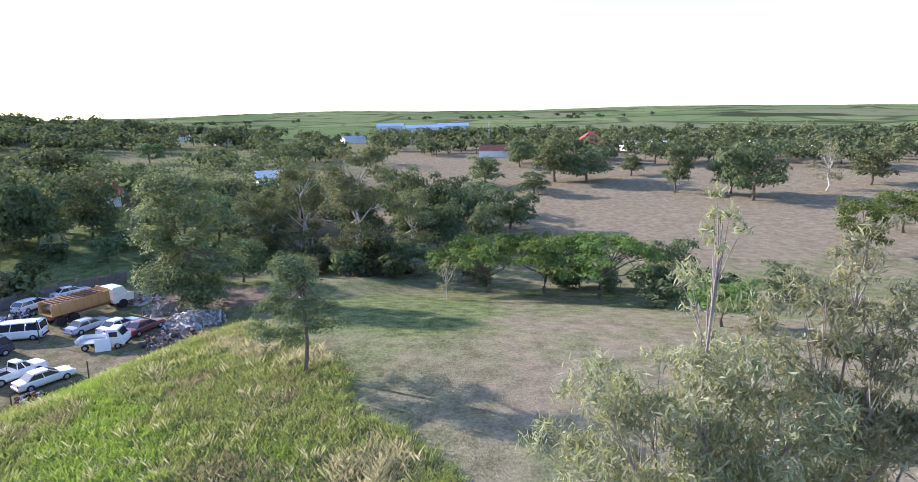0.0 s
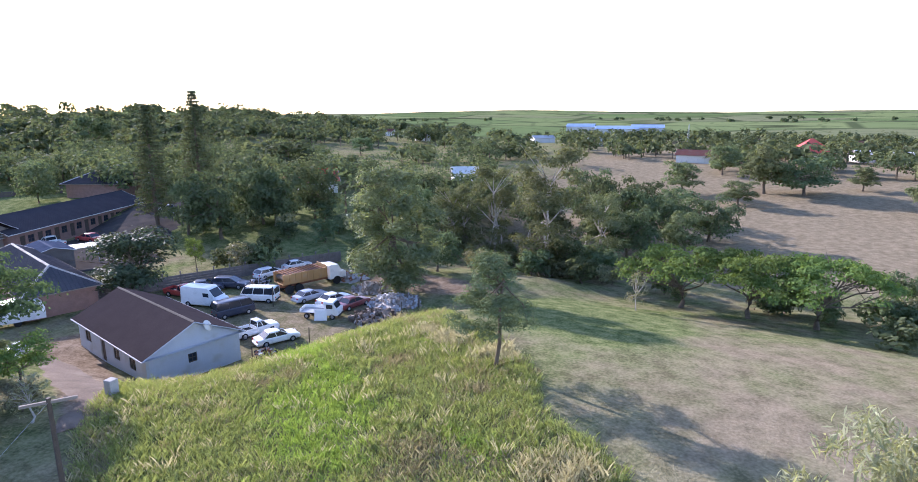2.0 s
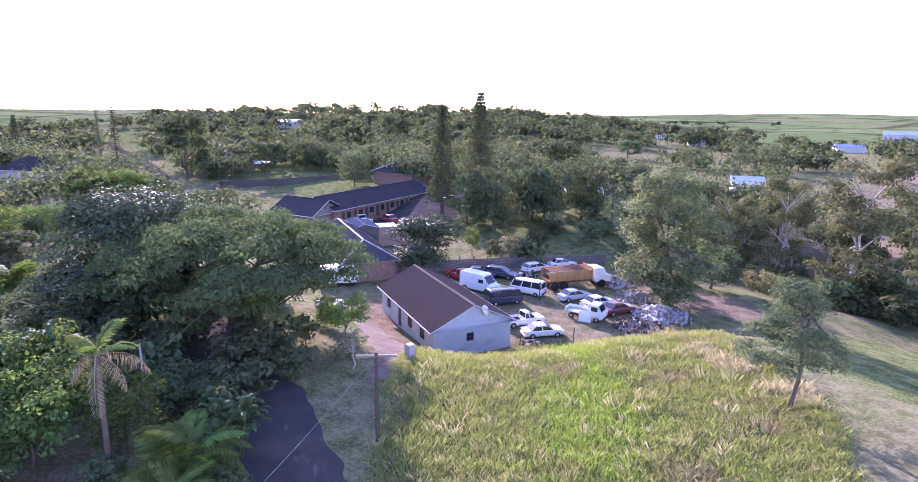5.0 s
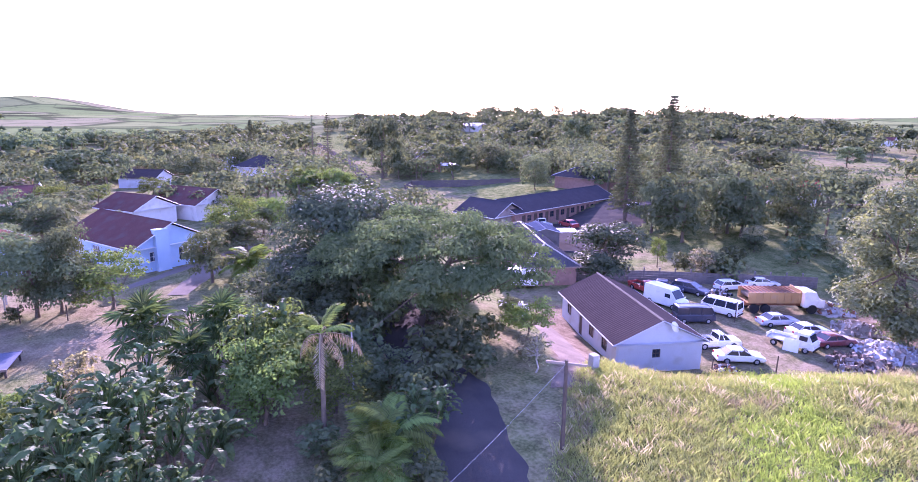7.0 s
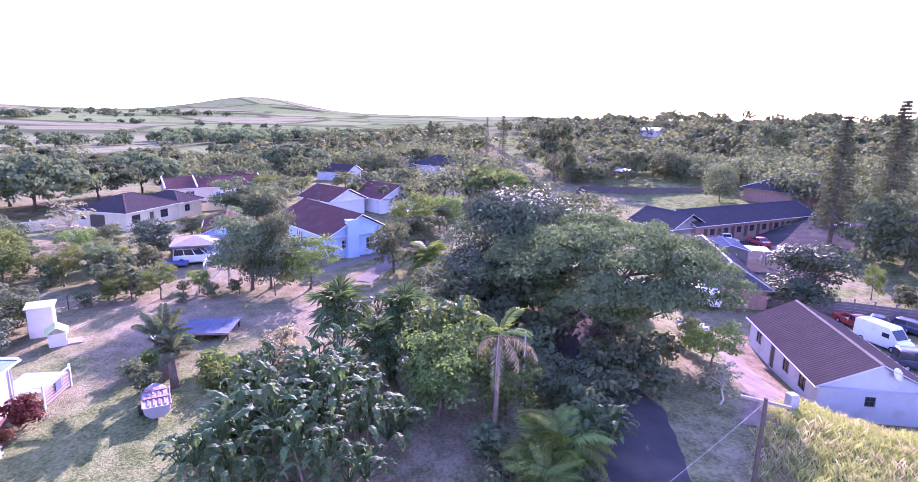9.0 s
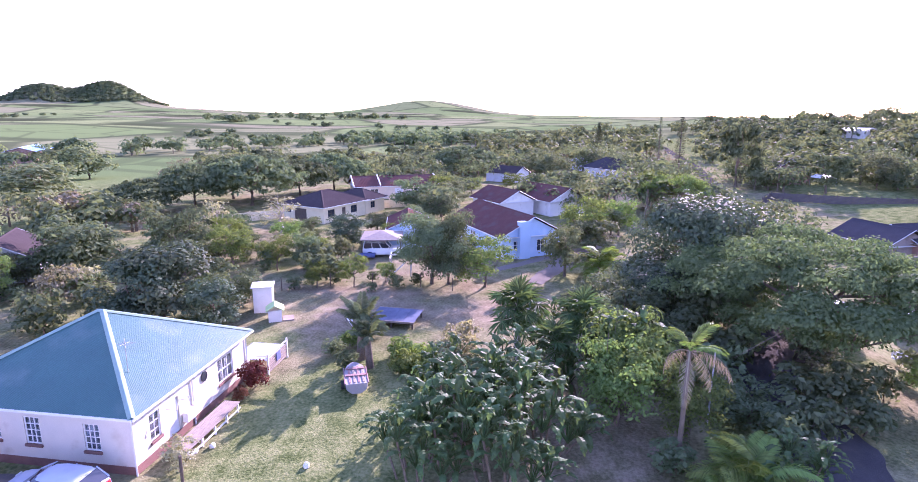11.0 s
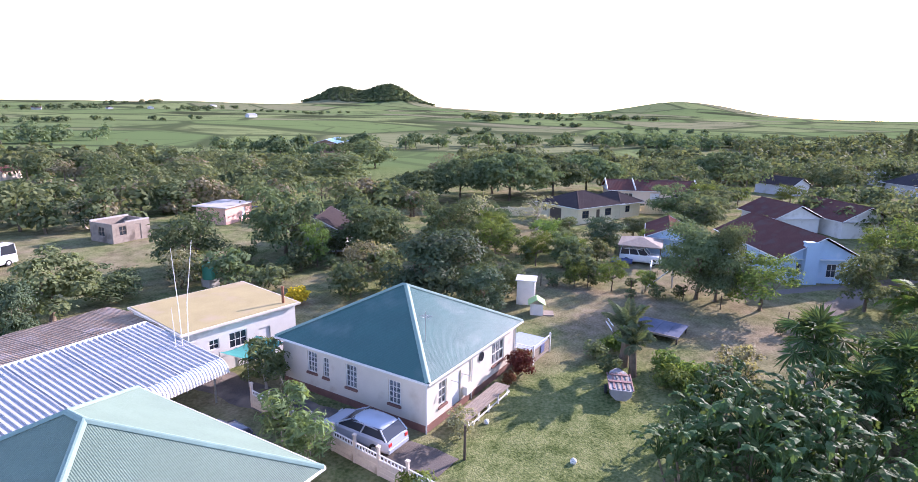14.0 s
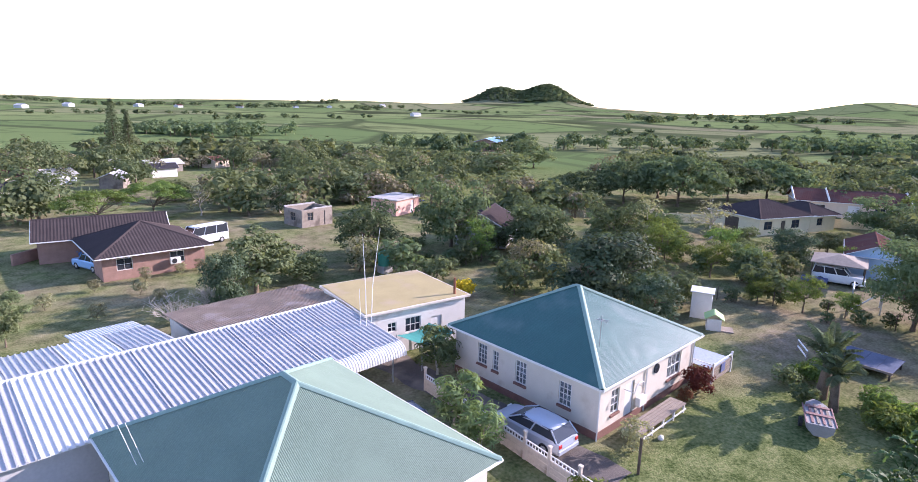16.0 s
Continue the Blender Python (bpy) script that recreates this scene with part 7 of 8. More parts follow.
for k, x, y, s, v in (
    ("far_b", -130.2, 73.5, 0.87, 1.07), ("euca_a", -44.6, 84.5, 0.96, 0.69), ("far_a", -193.6, 133.8, 1.52, 1.23),
    ("far_b", -81.5, 118.8, 0.91, 0.83), ("far_b", -98.4, 137.5, 1.07, 0.7), ("umbrella_a", -120.8, 16.8, 0.85, 1.19),
    ("far_b", -145.9, 83.7, 0.91, 0.91), ("far_a", -177.5, 50.3, 1.49, 1.42), ("garden_dark", -68.3, -16.4, 0.94, 1.05),
    ("round_c", -68.1, -10.9, 1.19, 0.79), ("far_u", -194.3, -25.3, 1.35, 0.66), ("round_c", -88.6, 0.8, 1.26, 0.94),
    ("round_a", -94.4, 5.1, 0.64, 0.84), ("far_b", -189.0, -1.5, 0.89, 0.85), ("far_a", -164.9, 67.7, 1.2, 0.99),
    ("far_b", -167.9, 81.0, 1.14, 0.91), ("round_a", -73.1, -2.6, 0.66, 1.08), ("round_c", -126.7, -3.3, 0.82, 0.92),
    ("round_a", -122.3, -21.6, 1.17, 0.48), ("dense_a", -54.3, -36.8, 1.08, 0.81), ("round_b", -59.2, -33.3, 0.63, 0.71),
    ("round_b", -64.0, -52.5, 0.81, 0.97),
):
    plant(k, x, y, s, sz=v)
for k, x, y, s, v in (
    ("round_b", -72.1, -46.6, 0.81, 1.09), ("round_c", -71.4, -39.7, 0.93, 0.96), ("sparse", -90.5, -42.3, 1.42, 0.52),
    ("dense_a", -83.8, -30.3, 0.75, 0.75), ("round_a", -92.7, -28.4, 0.5, 0.78), ("round_b", -72.3, -31.4, 0.43, 1.24),
    ("bush_a", -67.5, -38.8, 1.03, 1.12), ("garden_dark", -68.4, -14.7, 0.69, 1.48), ("round_b", -112.8, -27.3, 0.95, 0.84),
    ("round_c", -138.1, -18.8, 0.98, 0.69), ("round_c", -126.7, -24.1, 1.09, 0.86), ("far_u", -108.8, -66.3, 0.81, 1.21),
    ("far_u", -114.2, -58.2, 1.1, 1.03), ("far_u", -137.5, -50.1, 0.95, 1.08), ("far_u", -122.0, -66.0, 0.95, 1.1), ("far_u", -127.0, -54.0, 0.9, 1.05), ("far_u", -101.5, -70.5, 0.75, 1.0), ("far_u", -178.6, -25.1, 1.13, 0.95),
    ("round_c", -147.0, -9.9, 1.22, 0.57), ("round_c", -96.2, 6.6, 1.1, 0.9), ("round_a", -84.6, 1.8, 0.94, 0.58),
    ("umbrella_a", -113.9, 18.4, 0.86, 1.21), ("round_a", -32.4, -59.9, 0.94, 0.77), ("dense_a", -28.5, -57.1, 0.52, 1.23),
    ("round_b", -37.5, -61.6, 0.68, 0.59),
):
    plant(k, x, y, s, sz=v)
for k, x, y, s, v in (
    ("round_b", -47.9, -63.4, 0.91, 0.94), ("round_b", -58.8, -61.6, 1.0, 1.13), ("round_b", -65.3, -54.1, 1.1, 0.76),
    ("round_c", -56.5, -54.3, 0.62, 1.46), ("round_b", -62.2, -56.7, 0.51, 0.87), ("umbrella_a", -29.4, -101.5, 0.73, 0.9),
    ("umbrella_a", -37.1, -103.0, 0.7, 1.06), ("sparse", -42.9, -100.2, 0.9, 0.73), ("far_b", -44.7, -116.7, 0.84, 0.55),
    ("far_b", -49.9, -104.6, 0.8, 0.79), ("sparse", -53.2, -94.9, 1.25, 0.5), ("far_u", -85.9, -104.0, 0.87, 0.66),
    ("far_b", -67.2, -98.6, 1.15, 0.54), ("round_a", -15.1, -64.6, 0.35, 0.95), ("round_a", -14.0, -59.6, 0.27, 1.49),
    ("far_b", -111.7, -133.0, 1.61, 0.49), ("far_b", -117.7, -106.1, 1.73, 0.49), ("far_b", -157.8, -126.6, 1.55, 0.71),
    ("round_b", -99.2, -73.4, 1.21, 0.45), ("round_a", -99.5, -77.8, 0.88, 0.45), ("dense_a", -53.3, -38.1, 0.89, 0.86),
    ("far_b", -71.7, -115.0, 1.2, 0.47),
):
    plant(k, x, y, s, sz=v)
for k, x, y, s, v in (
    ("far_b", -85.1, -117.5, 1.32, 0.58),
):
    plant(k, x, y, s, sz=v)
for k, x, y, s, v in (("round_b", -17.2, 91.0, 1.05, 1.15), ("round_a", -9.5, 97.0, 1.0, 1.0), ("round_b", -14.5, 104.0, 1.15, 1.2), ("round_a", -22.0, 94.5, 1.0, 1.3), ("euca_a", -20.5, 86.5, 0.85, 0.8), ("round_b", -4.5, 112.0, 1.2, 0.95), ("round_a", -30.5, 97.0, 1.1, 1.25), ("round_b", -36.0, 106.0, 1.2, 1.2), ("round_a", -47.0, 97.0, 1.1, 1.1), ("round_b", -54.0, 90.0, 1.0, 1.1), ("round_a", -25.5, 112.0, 1.1, 1.2), ("round_b", -58.0, 101.0, 1.1, 1.0), ("round_a", -50.0, 112.0, 1.1, 1.0), ("bush_b", -12.0, 87.0, 1.8, 1.0), ("bush_b", -20.0, 79.5, 1.7, 1.0), ("bush_a", -6.0, 92.0, 1.6, 0.9)):
    plant(k, x, y, s, sz=v)
# ---- garden plants and palms ----
plant("pine", -20.1, 31.2, 1.0, sz=0.86)
plant("big_umbrella", -53.2, 12.9, 0.9, sz=1.06)
plant("glossy", -63.0, 8.0, 1.18)
plant("norfolk", -92.5, 68.5, 1.2); plant("norfolk", -95.0, 81.0, 1.27)
plant("norfolk_thin", -145, 26.5, 1.0); plant("norfolk_thin", -250, 45, 0.9); plant("norfolk", -255, 22, 0.9)
plant("norfolk", -56, -196, 1.1); plant("norfolk", -60, -197, 0.9)
for k, x, y, s in (("paddle_clump", -38.2, -10.2, 1.05), ("paddle_dark", -39.6, -6.2, 1.15), ("paddle_dark", -36.4, -7.6, 1.0), ("paddle_clump", -42.4, -8.2, 0.95), ("paddle_dark", -41.2, -11.4, 0.9), ("paddle_dark", -36.2, -11.6, 0.9),
                   ("fan_palm", -48.4, -7.4, 1.7), ("fan_palm", -49.4, -3.2, 1.5), ("fan_palm", -46.2, -5.2, 1.25), ("paddle_dark", -52.0, -4.6, 0.9), ("paddle_dark", -46.2, -2.2, 1.1), ("palm_tall", -38.6, 0.8, 0.9),
                   ("palm_fresh", -36.0, 3.6, 1.05), ("palm_fresh", -34.0, 2.2, 0.8), ("paddle_dark", -37.2, 5.2, 0.7), ("palm_fresh", -53.2, -19.0, 0.55), ("cycad", -49.2, -18.4, 1.5), ("cycad", -48.0, -17.4, 1.2), ("palm_fresh", -62, 4.2, 1.3), ("palm_fresh", -73.5, 1.0, 1.2), ("palm_fresh", -94, 2.0, 1.3)):
    plant(k, x, y, s)
for k, x, y, s, v in (("round_c", -44.6, -0.8, 1.05, 0.9), ("round_c", -42.4, -1.6, 0.9, 1.0), ("round_a", -51.5, -1.5, 0.6, 0.9), ("bush_b", -38.6, 3.2, 0.9, 1.0), ("bush_b", -46.8, -9.8, 1.0, 0.9), ("bush_a", -49.6, -20.6, 0.8, 0.8), ("bush_b", -47.6, -18.9, 0.7, 0.8),
                      ("low_green", -47.6, -14.6, 1.2, 0.9), ("low_green", -49.2, -13.2, 1.3, 0.9), ("low_green", -46.4, -13.0, 1.1, 0.9), ("low_green", -50.0, -15.6, 1.2, 0.9), ("shrub_grey", -49.6, -11.2, 1.2, 1.1), ("low_green", -51.6, -19.6, 1.0, 1.0)):
    plant(k, x, y, s, sz=v)
for k, x, y, s, v in (("round_b", -54.5, 3.0, 0.75, 0.8), ("round_b", -57.0, -1.0, 0.7, 0.75), ("dense_a", -58.5, 4.6, 0.8, 0.85), ("round_b", -43.6, 6.0, 0.5, 0.7), ("bush_b", -41.4, 8.2, 1.3, 1.0), ("bush_b", -44.8, 9.4, 1.4, 1.0), ("bush_b", -47.2, 5.2, 1.5, 1.0), ("bush_b", -50.6, 6.8, 1.5, 1.0), ("bush_b", -52.0, 13.4, 1.5, 1.0), ("bush_a", -53.8, 9.6, 1.4, 1.0), ("round_c", -42.0, 2.2, 0.8, 0.9), ("bush_b", -38.0, 0.4, 0.9, 0.9), ("bush_a", -41.6, -3.6, 0.8, 0.8), ("bush_b", -35.0, 0.2, 0.8, 0.8), ("bush_b", -33.2, 4.0, 0.9, 0.9), ("round_b", -55.8, 14.8, 0.5, 0.8)):
    plant(k, x, y, s, sz=v)
for k, x, y, s, v in (("round_c", -46.6, 18.2, 0.75, 0.8), ("bush_a", -50.2, 18.6, 0.8, 0.9), ("shrub_grey", -43.4, 16.2, 0.9, 0.9), ("bush_a", -54.4, 21.0, 1.0, 0.9), ("sparse", -41.6, 15.6, 0.5, 0.8)):
    plant(k, x, y, s, sz=v)
plant("dense_a", -53.6, -32.0, 0.62, sz=0.85); plant("round_b", -56.4, -34.6, 0.5, sz=0.9)
plant("shrub_red", -43.9, -23.9, 1.2); plant("shrub_red", -42.3, -23.9, 0.6); plant("shrub_grey", -35.2, -23.4, 0.75)
plant("frangipani", -29.8, -31.0, 0.85); plant("frangipani", -29.2, -28.6, 0.75); plant("frangipani", -33.6, -36.6, 0.85); plant("frangipani", -28.6, -21.5, 0.55); plant("low_green", -30.0, -22.8, 0.9)
plant("bush_a", -14.2, -25.6, 0.9, dz=0.4)
plant("shrub_yellow", -46.4, -46.8, 1.1); plant("bush_a", -47.6, -52.0, 1.3); plant("bush_a", -45.0, -52.8, 1.0)
for x, y in ((-49.2, -59), (-51.4, -57.6), (-53.6, -56.2), (-55.8, -55.0), (-46.8, -60.4), (-44.6, -62.0), (-57.0, -52.8), (-57.2, -50.2), (-51.0, -53.6), (-48.8, -55.0)):
    plant("bush_b", x, y, 0.85, sz=0.8, group="hedge bushes", label="dark clipped hedge bush")
for x, y, s in ((-66, -19.6, 0.65), (-67.6, -17.8, 0.6), (-64.8, -21.8, 0.45), (-68.2, -22.6, 0.5), (-66.8, -26.0, 0.55), (-64.4, -29.6, 0.6), (-70.4, -13.6, 0.5), (-62.2, -9.0, 0.5), (-33.6, -77.0, 0.6), (-31.4, -70.4, 0.55), (-35, -71.4, 0.7), (-29.4, -70.2, 0.5), (-26, -69.8, 0.6), (-24.4, -66.0, 0.6), (-21.6, -69.4, 0.5), (-25.0, -62.4, 0.55), (-20.0, -61.2, 0.6), (-17.4, -66.5, 0.6)):
    plant("shrub_grey" if x > -40 else "bush_b", x, y, s)


def twig_bush(x, y, r, h, seed):
    """A leafless shrub: many thin stems that fork as they spread."""
    rng = np.random.default_rng(seed)
    top = thing("bare_shrub", on_ground(x, y), "bare twiggy shrub, leafless and pale", "bush")
    verts, faces = [], []
    for _ in range(30):
        a, q = rng.random() * 6.283, 0.2 + 0.8 * rng.random()
        end = Vector((math.cos(a) * q * r, math.sin(a) * q * r, h * (1.05 - 0.4 * q) * (0.8 + 0.3 * rng.random())))
        mid = end * 0.5 + Vector((0, 0, 0.12 * h)) + Vector(rng.normal(size=3)) * 0.1
        tube(verts, faces, [(0, 0, -0.1), tuple(mid), tuple(end)], [0.035, 0.022, 0.008], 4)
        for _ in range(5):
            p = mid.lerp(end, rng.random())
            tip = p + Vector((0.45 * rng.normal(), 0.45 * rng.normal(), 0.2 + 0.35 * rng.random()))
            tube(verts, faces, [tuple(p), tuple(p.lerp(tip, 0.6) + Vector((0, 0, 0.05))), tuple(tip)], [0.014, 0.010, 0.004], 3)
    part("twig_crown", (verts, faces), BARK_PALE, top, kind="stuff")


twig_bush(-24.2, -56.6, 2.7, 2.3, 71)
twig_bush(-27.6, -58.4, 1.8, 1.7, 72)
for x, y, s in ((-66.2, -24.0, 0.6), (-65.4, -27.6, 0.5), (-67.4, -21.0, 0.45), (-71.0, -34.2, 0.7), (-74.0, -31.0, 0.65), (-78.0, -36.0, 0.8)):
    plant("round_c", x, y, s)
for x, y in ((-64.6, -8.6), (-66.2, -14.0), (-67.2, -17.4), (-66.6, -22.2), (-66.0, -26.4), (-63.8, -30.6)):
    t = thing("fence_post", on_ground(x, y), "thin timber post of a garden fence", "post", "garden fence posts")
    bm = bmesh.new(); rod(bm, (0, 0, -0.2), (0.03, 0, 1.35), 0.05)
    part("pole", bm, WOOD_DARK, t)
near_gum("gum_tree", "tall thin gum tree with long pale leaves, close by", -4.6, 7.6, 14, 0,
         [(-1.5, -0.4, 10.9, 0.75), (-0.7, 0.5, 10.9, 0.8), (0.1, -0.3, 11.3, 0.85), (1.0, 0.4, 11.4, 0.8), (1.8, -0.5, 10.9, 0.8), (-1.2, 0.8, 9.9, 0.8), (0.5, 0.9, 12.8, 0.4), (0.35, 0.1, 14.3, 0.4), (0.0, -0.8, 9.9, 0.9), (1.4, 0.9, 9.8, 0.9), (-2.0, 0.2, 9.7, 0.7), (2.4, 0.4, 10.3, 0.8), (0.6, 0.3, 10.4, 0.9)], 81)
near_gum("gum_tree", "tall thin gum tree with long pale leaves and bare upper twigs", -1.6, 8.2, 14, 0,
         [(-1.0, -0.3, 12.4, 0.6), (-0.3, 0.4, 12.8, 0.6), (0.6, 0.2, 12.4, 0.65), (-0.6, 0.8, 11.4, 0.6), (0.3, -0.5, 11.1, 0.75), (1.2, 0.3, 11.4, 0.7), (0.9, -0.4, 10.1, 0.8), (-0.2, 0.6, 10.0, 0.6), (1.8, 0.3, 10.2, 0.8), (0.2, 0.2, 13.7, 0.45), (-1.5, 0.4, 9.1, 0.6), (1.3, 0.9, 8.8, 0.9)], 82)

# undergrowth along the valley edge and below the gum trees
_r = np.random.default_rng(78)
for cx, cy, rx, ry, n in ((-30, 74, 9, 6, 10), (-14, 74, 9, 4, 9), (2, 70, 10, 3, 8), (-46, 66, 6, 5, 7), (18, 66, 8, 4, 7), (-62, 58, 6, 4, 6), (-58, 14, 7, 5, 8), (-72, -30, 6, 6, 7), (-55, -44, 6, 4, 6), (-76, -46, 8, 6, 7), (-76, 76, 14, 10, 16), (-62, 72, 8, 7, 9), (-28, 84, 10, 5, 8), (-52, -58, 9, 5, 8), (-64, -46, 7, 6, 6)):
    for _ in range(n):
        a, q = _r.random() * 6.283, math.sqrt(_r.random())
        plant(("bush_a", "bush_b", "shrub_grey")[int(_r.random() * 2.4)], cx + math.cos(a) * q * rx, cy + math.sin(a) * q * ry, 0.9 + 0.9 * _r.random())
for k, x, y, s, v in (("bush_b", -45.6, 12.2, 1.3, 1.1), ("bush_b", -43.0, 11.8, 1.1, 1.0), ("bush_a", -47.6, 15.4, 1.1, 1.0), ("bush_b", -40.0, 6.4, 1.1, 1.1), ("bush_b", -55.4, 6.4, 1.8, 1.2), ("round_b", -49.5, 1.8, 0.6, 0.9), ("round_a", -60.2, 0.6, 0.55, 0.9), ("round_b", -64.0, 1.6, 0.6, 0.8), ("dense_a", -66.0, 3.6, 0.6, 0.9), ("bush_b", -52.2, -0.6, 1.2, 1.1), ("bush_a", -44.8, -9.2, 1.0, 1.0), ("shrub_grey", -47.6, -11.6, 1.1, 1.1), ("round_c", -46.0, -0.2, 0.95, 1.05), ("round_a", -78.0, -33.5, 0.5, 0.8), ("round_b", -75.5, -40.0, 0.55, 0.8), ("round_c", -79.0, -44.0, 0.9, 0.9), ("round_a", -86.5, -36.0, 0.55, 0.75), ("sparse", -82.5, -47.5, 1.0, 0.8), ("round_b", -90.0, -52.0, 0.7, 0.8), ("round_a", -96.0, -24.0, 0.6, 0.8), ("round_b", -104.0, -22.0, 0.75, 0.8), ("round_a", -99.0, -14.0, 0.6, 0.85), ("round_b", -84.5, -46.5, 0.6, 0.9), ("round_c", -86.0, -24.5, 0.7, 0.8), ("round_a", -116.0, -21.0, 0.7, 0.75)):
    plant(k, x, y, s, sz=v)
# ---- tall grass, woods ----
def inside(x, y, poly):
    hit, j = False, len(poly) - 1
    for i in range(len(poly)):
        (xi, yi), (xj, yj) = poly[i], poly[j]
        if (yi > y) != (yj > y) and x < (xj - xi) * (y - yi) / (yj - yi) + xi:
            hit = not hit
        j = i
    return hit


MEADOW = [(-40.2, 17.6), (-44.2, 24.6), (-42.9, 29.0), (-41.6, 33.0), (-39.2, 37.0), (-36.2, 44.0), (-33.5, 50.0), (-27.0, 41.5), (-20.5, 35.5), (-17.2, 31.5), (-16.0, 27.0), (-12.6, 24.6), (-9.4, 20.6), (-10.0, 12.0), (-20, 6), (-31.0, 9.5)]
STRAW = [(-20.5, 33.0, 3.0), (-25.0, 35.0, 2.2), (-27.5, 36.0, 1.8), (-13.5, 21.5, 3.0), (-34.5, 45.5, 2.2), (-15.5, 17.0, 2.5)]


def sward(x, y):
    """How lush and how dry the meadow is at a place."""
    n = noise.noise
    band = math.exp(-((x + 0.85 * (y - 24) + 29) / 3.2) ** 2)
    lush = 0.8 * n((x * 0.16, y * 0.16, 5.0)) + 1.15 * band * (0.65 + n((x * 0.4, y * 0.4, 2)))
    dry = max(1 - math.hypot(x - a, y - b) / r for a, b, r in STRAW) + 0.45 * n((x * 0.3, y * 0.3, 9.0))
    brown = n((x * 0.22, y * 0.22, 12.0)) + 0.4 * n((x * 0.7, y * 0.7, 3.0))
    return lush, dry, brown


def blades(out, rng, x, y, z, n, spread, h, w):
    """n bent blades round a place: a short stiff lower part and a leaning tip."""
    a = rng.random(n) * 6.283
    dx, dy = np.cos(a), np.sin(a)
    bx, by = x + rng.normal(size=n) * spread, y + rng.normal(size=n) * spread
    hh = h * (0.6 + 0.6 * rng.random(n))
    lean = (0.25 + 0.6 * rng.random(n)) * hh
    q = np.empty((n, 4, 3))
    q[:, 0] = np.stack([bx - dy * w, by + dx * w, np.full(n, z - 0.05)], 1)
    q[:, 1] = np.stack([bx + dy * w, by - dx * w, np.full(n, z - 0.05)], 1)
    q[:, 2] = np.stack([bx + dx * lean * 0.6 + dy * w * 0.8, by + dy * lean * 0.6 - dx * w * 0.8, z + hh * 0.75], 1)
    q[:, 3] = np.stack([bx + dx * lean, by + dy * lean, z + hh], 1)
    out.append(q.reshape(-1, 3))


def meadow():
    rng = np.random.default_rng(91)
    kinds = {"tall": [], "lush": [], "straw": [], "brown": []}

    def pick(x, y):
        lush, dry, brown = sward(x, y)
        if dry + 0.25 * rng.random() > 0.5 or rng.random() < 0.05:
            return "straw"
        if lush + 0.7 * rng.random() > 0.85:
            return "lush"
        return "brown" if brown + 0.4 * rng.random() > 0.58 or rng.random() < 0.06 else "tall"

    placed = 0
    while placed < 24000:
        x, y = rng.uniform(-45, -9), rng.uniform(6, 51)
        if inside(x, y, MEADOW):
            placed += 1
            kind = pick(x, y)
            blades(kinds[kind], rng, x, y, height(x, y), 5, 0.15, {"tall": 0.26, "lush": 0.22, "straw": 0.36, "brown": 0.28}[kind] * (0.6 + 0.7 * rng.random()), 0.016 if kind == "lush" else 0.010)
    placed = 0
    while placed < 3800:
        x, y = rng.uniform(-45, -9), rng.uniform(6, 51)
        if inside(x, y, MEADOW):
            placed += 1
            kind = pick(x, y)
            big = 0.7 + 0.9 * rng.random() ** 2
            blades(kinds[kind], rng, x, y, height(x, y), 26, 0.2 * big, {"tall": 0.34, "lush": 0.28, "straw": 0.44, "brown": 0.36}[kind] * big, 0.015 if kind == "lush" else 0.009)
    leafy = {"tall": [], "lush": []}
    while len(leafy["tall"]) + len(leafy["lush"]) < 2400:
        x, y = rng.uniform(-45, -9), rng.uniform(6, 51)
        if inside(x, y, MEADOW):
            leafy["lush" if sward(x, y)[0] > 0.3 else "tall"].append((x, y, height(x, y) + 0.1))
    for kind in leafy:
        spread = [(0.25 + 0.4 * rng.random(),) * 2 + (0.2 + 0.28 * rng.random(),) for _ in leafy[kind]]
        kinds[kind].append(leaf_quads(rng, leafy[kind], spread, 24 * len(spread), 0.06, aspect=0.5, shell=0.5))
    for kind, material, label in (("tall", GRASS_TALL, "tall yellow-green meadow grass"), ("lush", GRASS_LUSH, "bright green leafy weeds in the meadow"), ("straw", GRASS_STRAW, "dry straw-coloured grass tufts"), ("brown", GRASS_BROWN, "brown seeding meadow grass")):
        tagged(leaf_part("meadow_grass", np.concatenate(kinds[kind]), material, None), label, "grass", kind="stuff")


meadow()


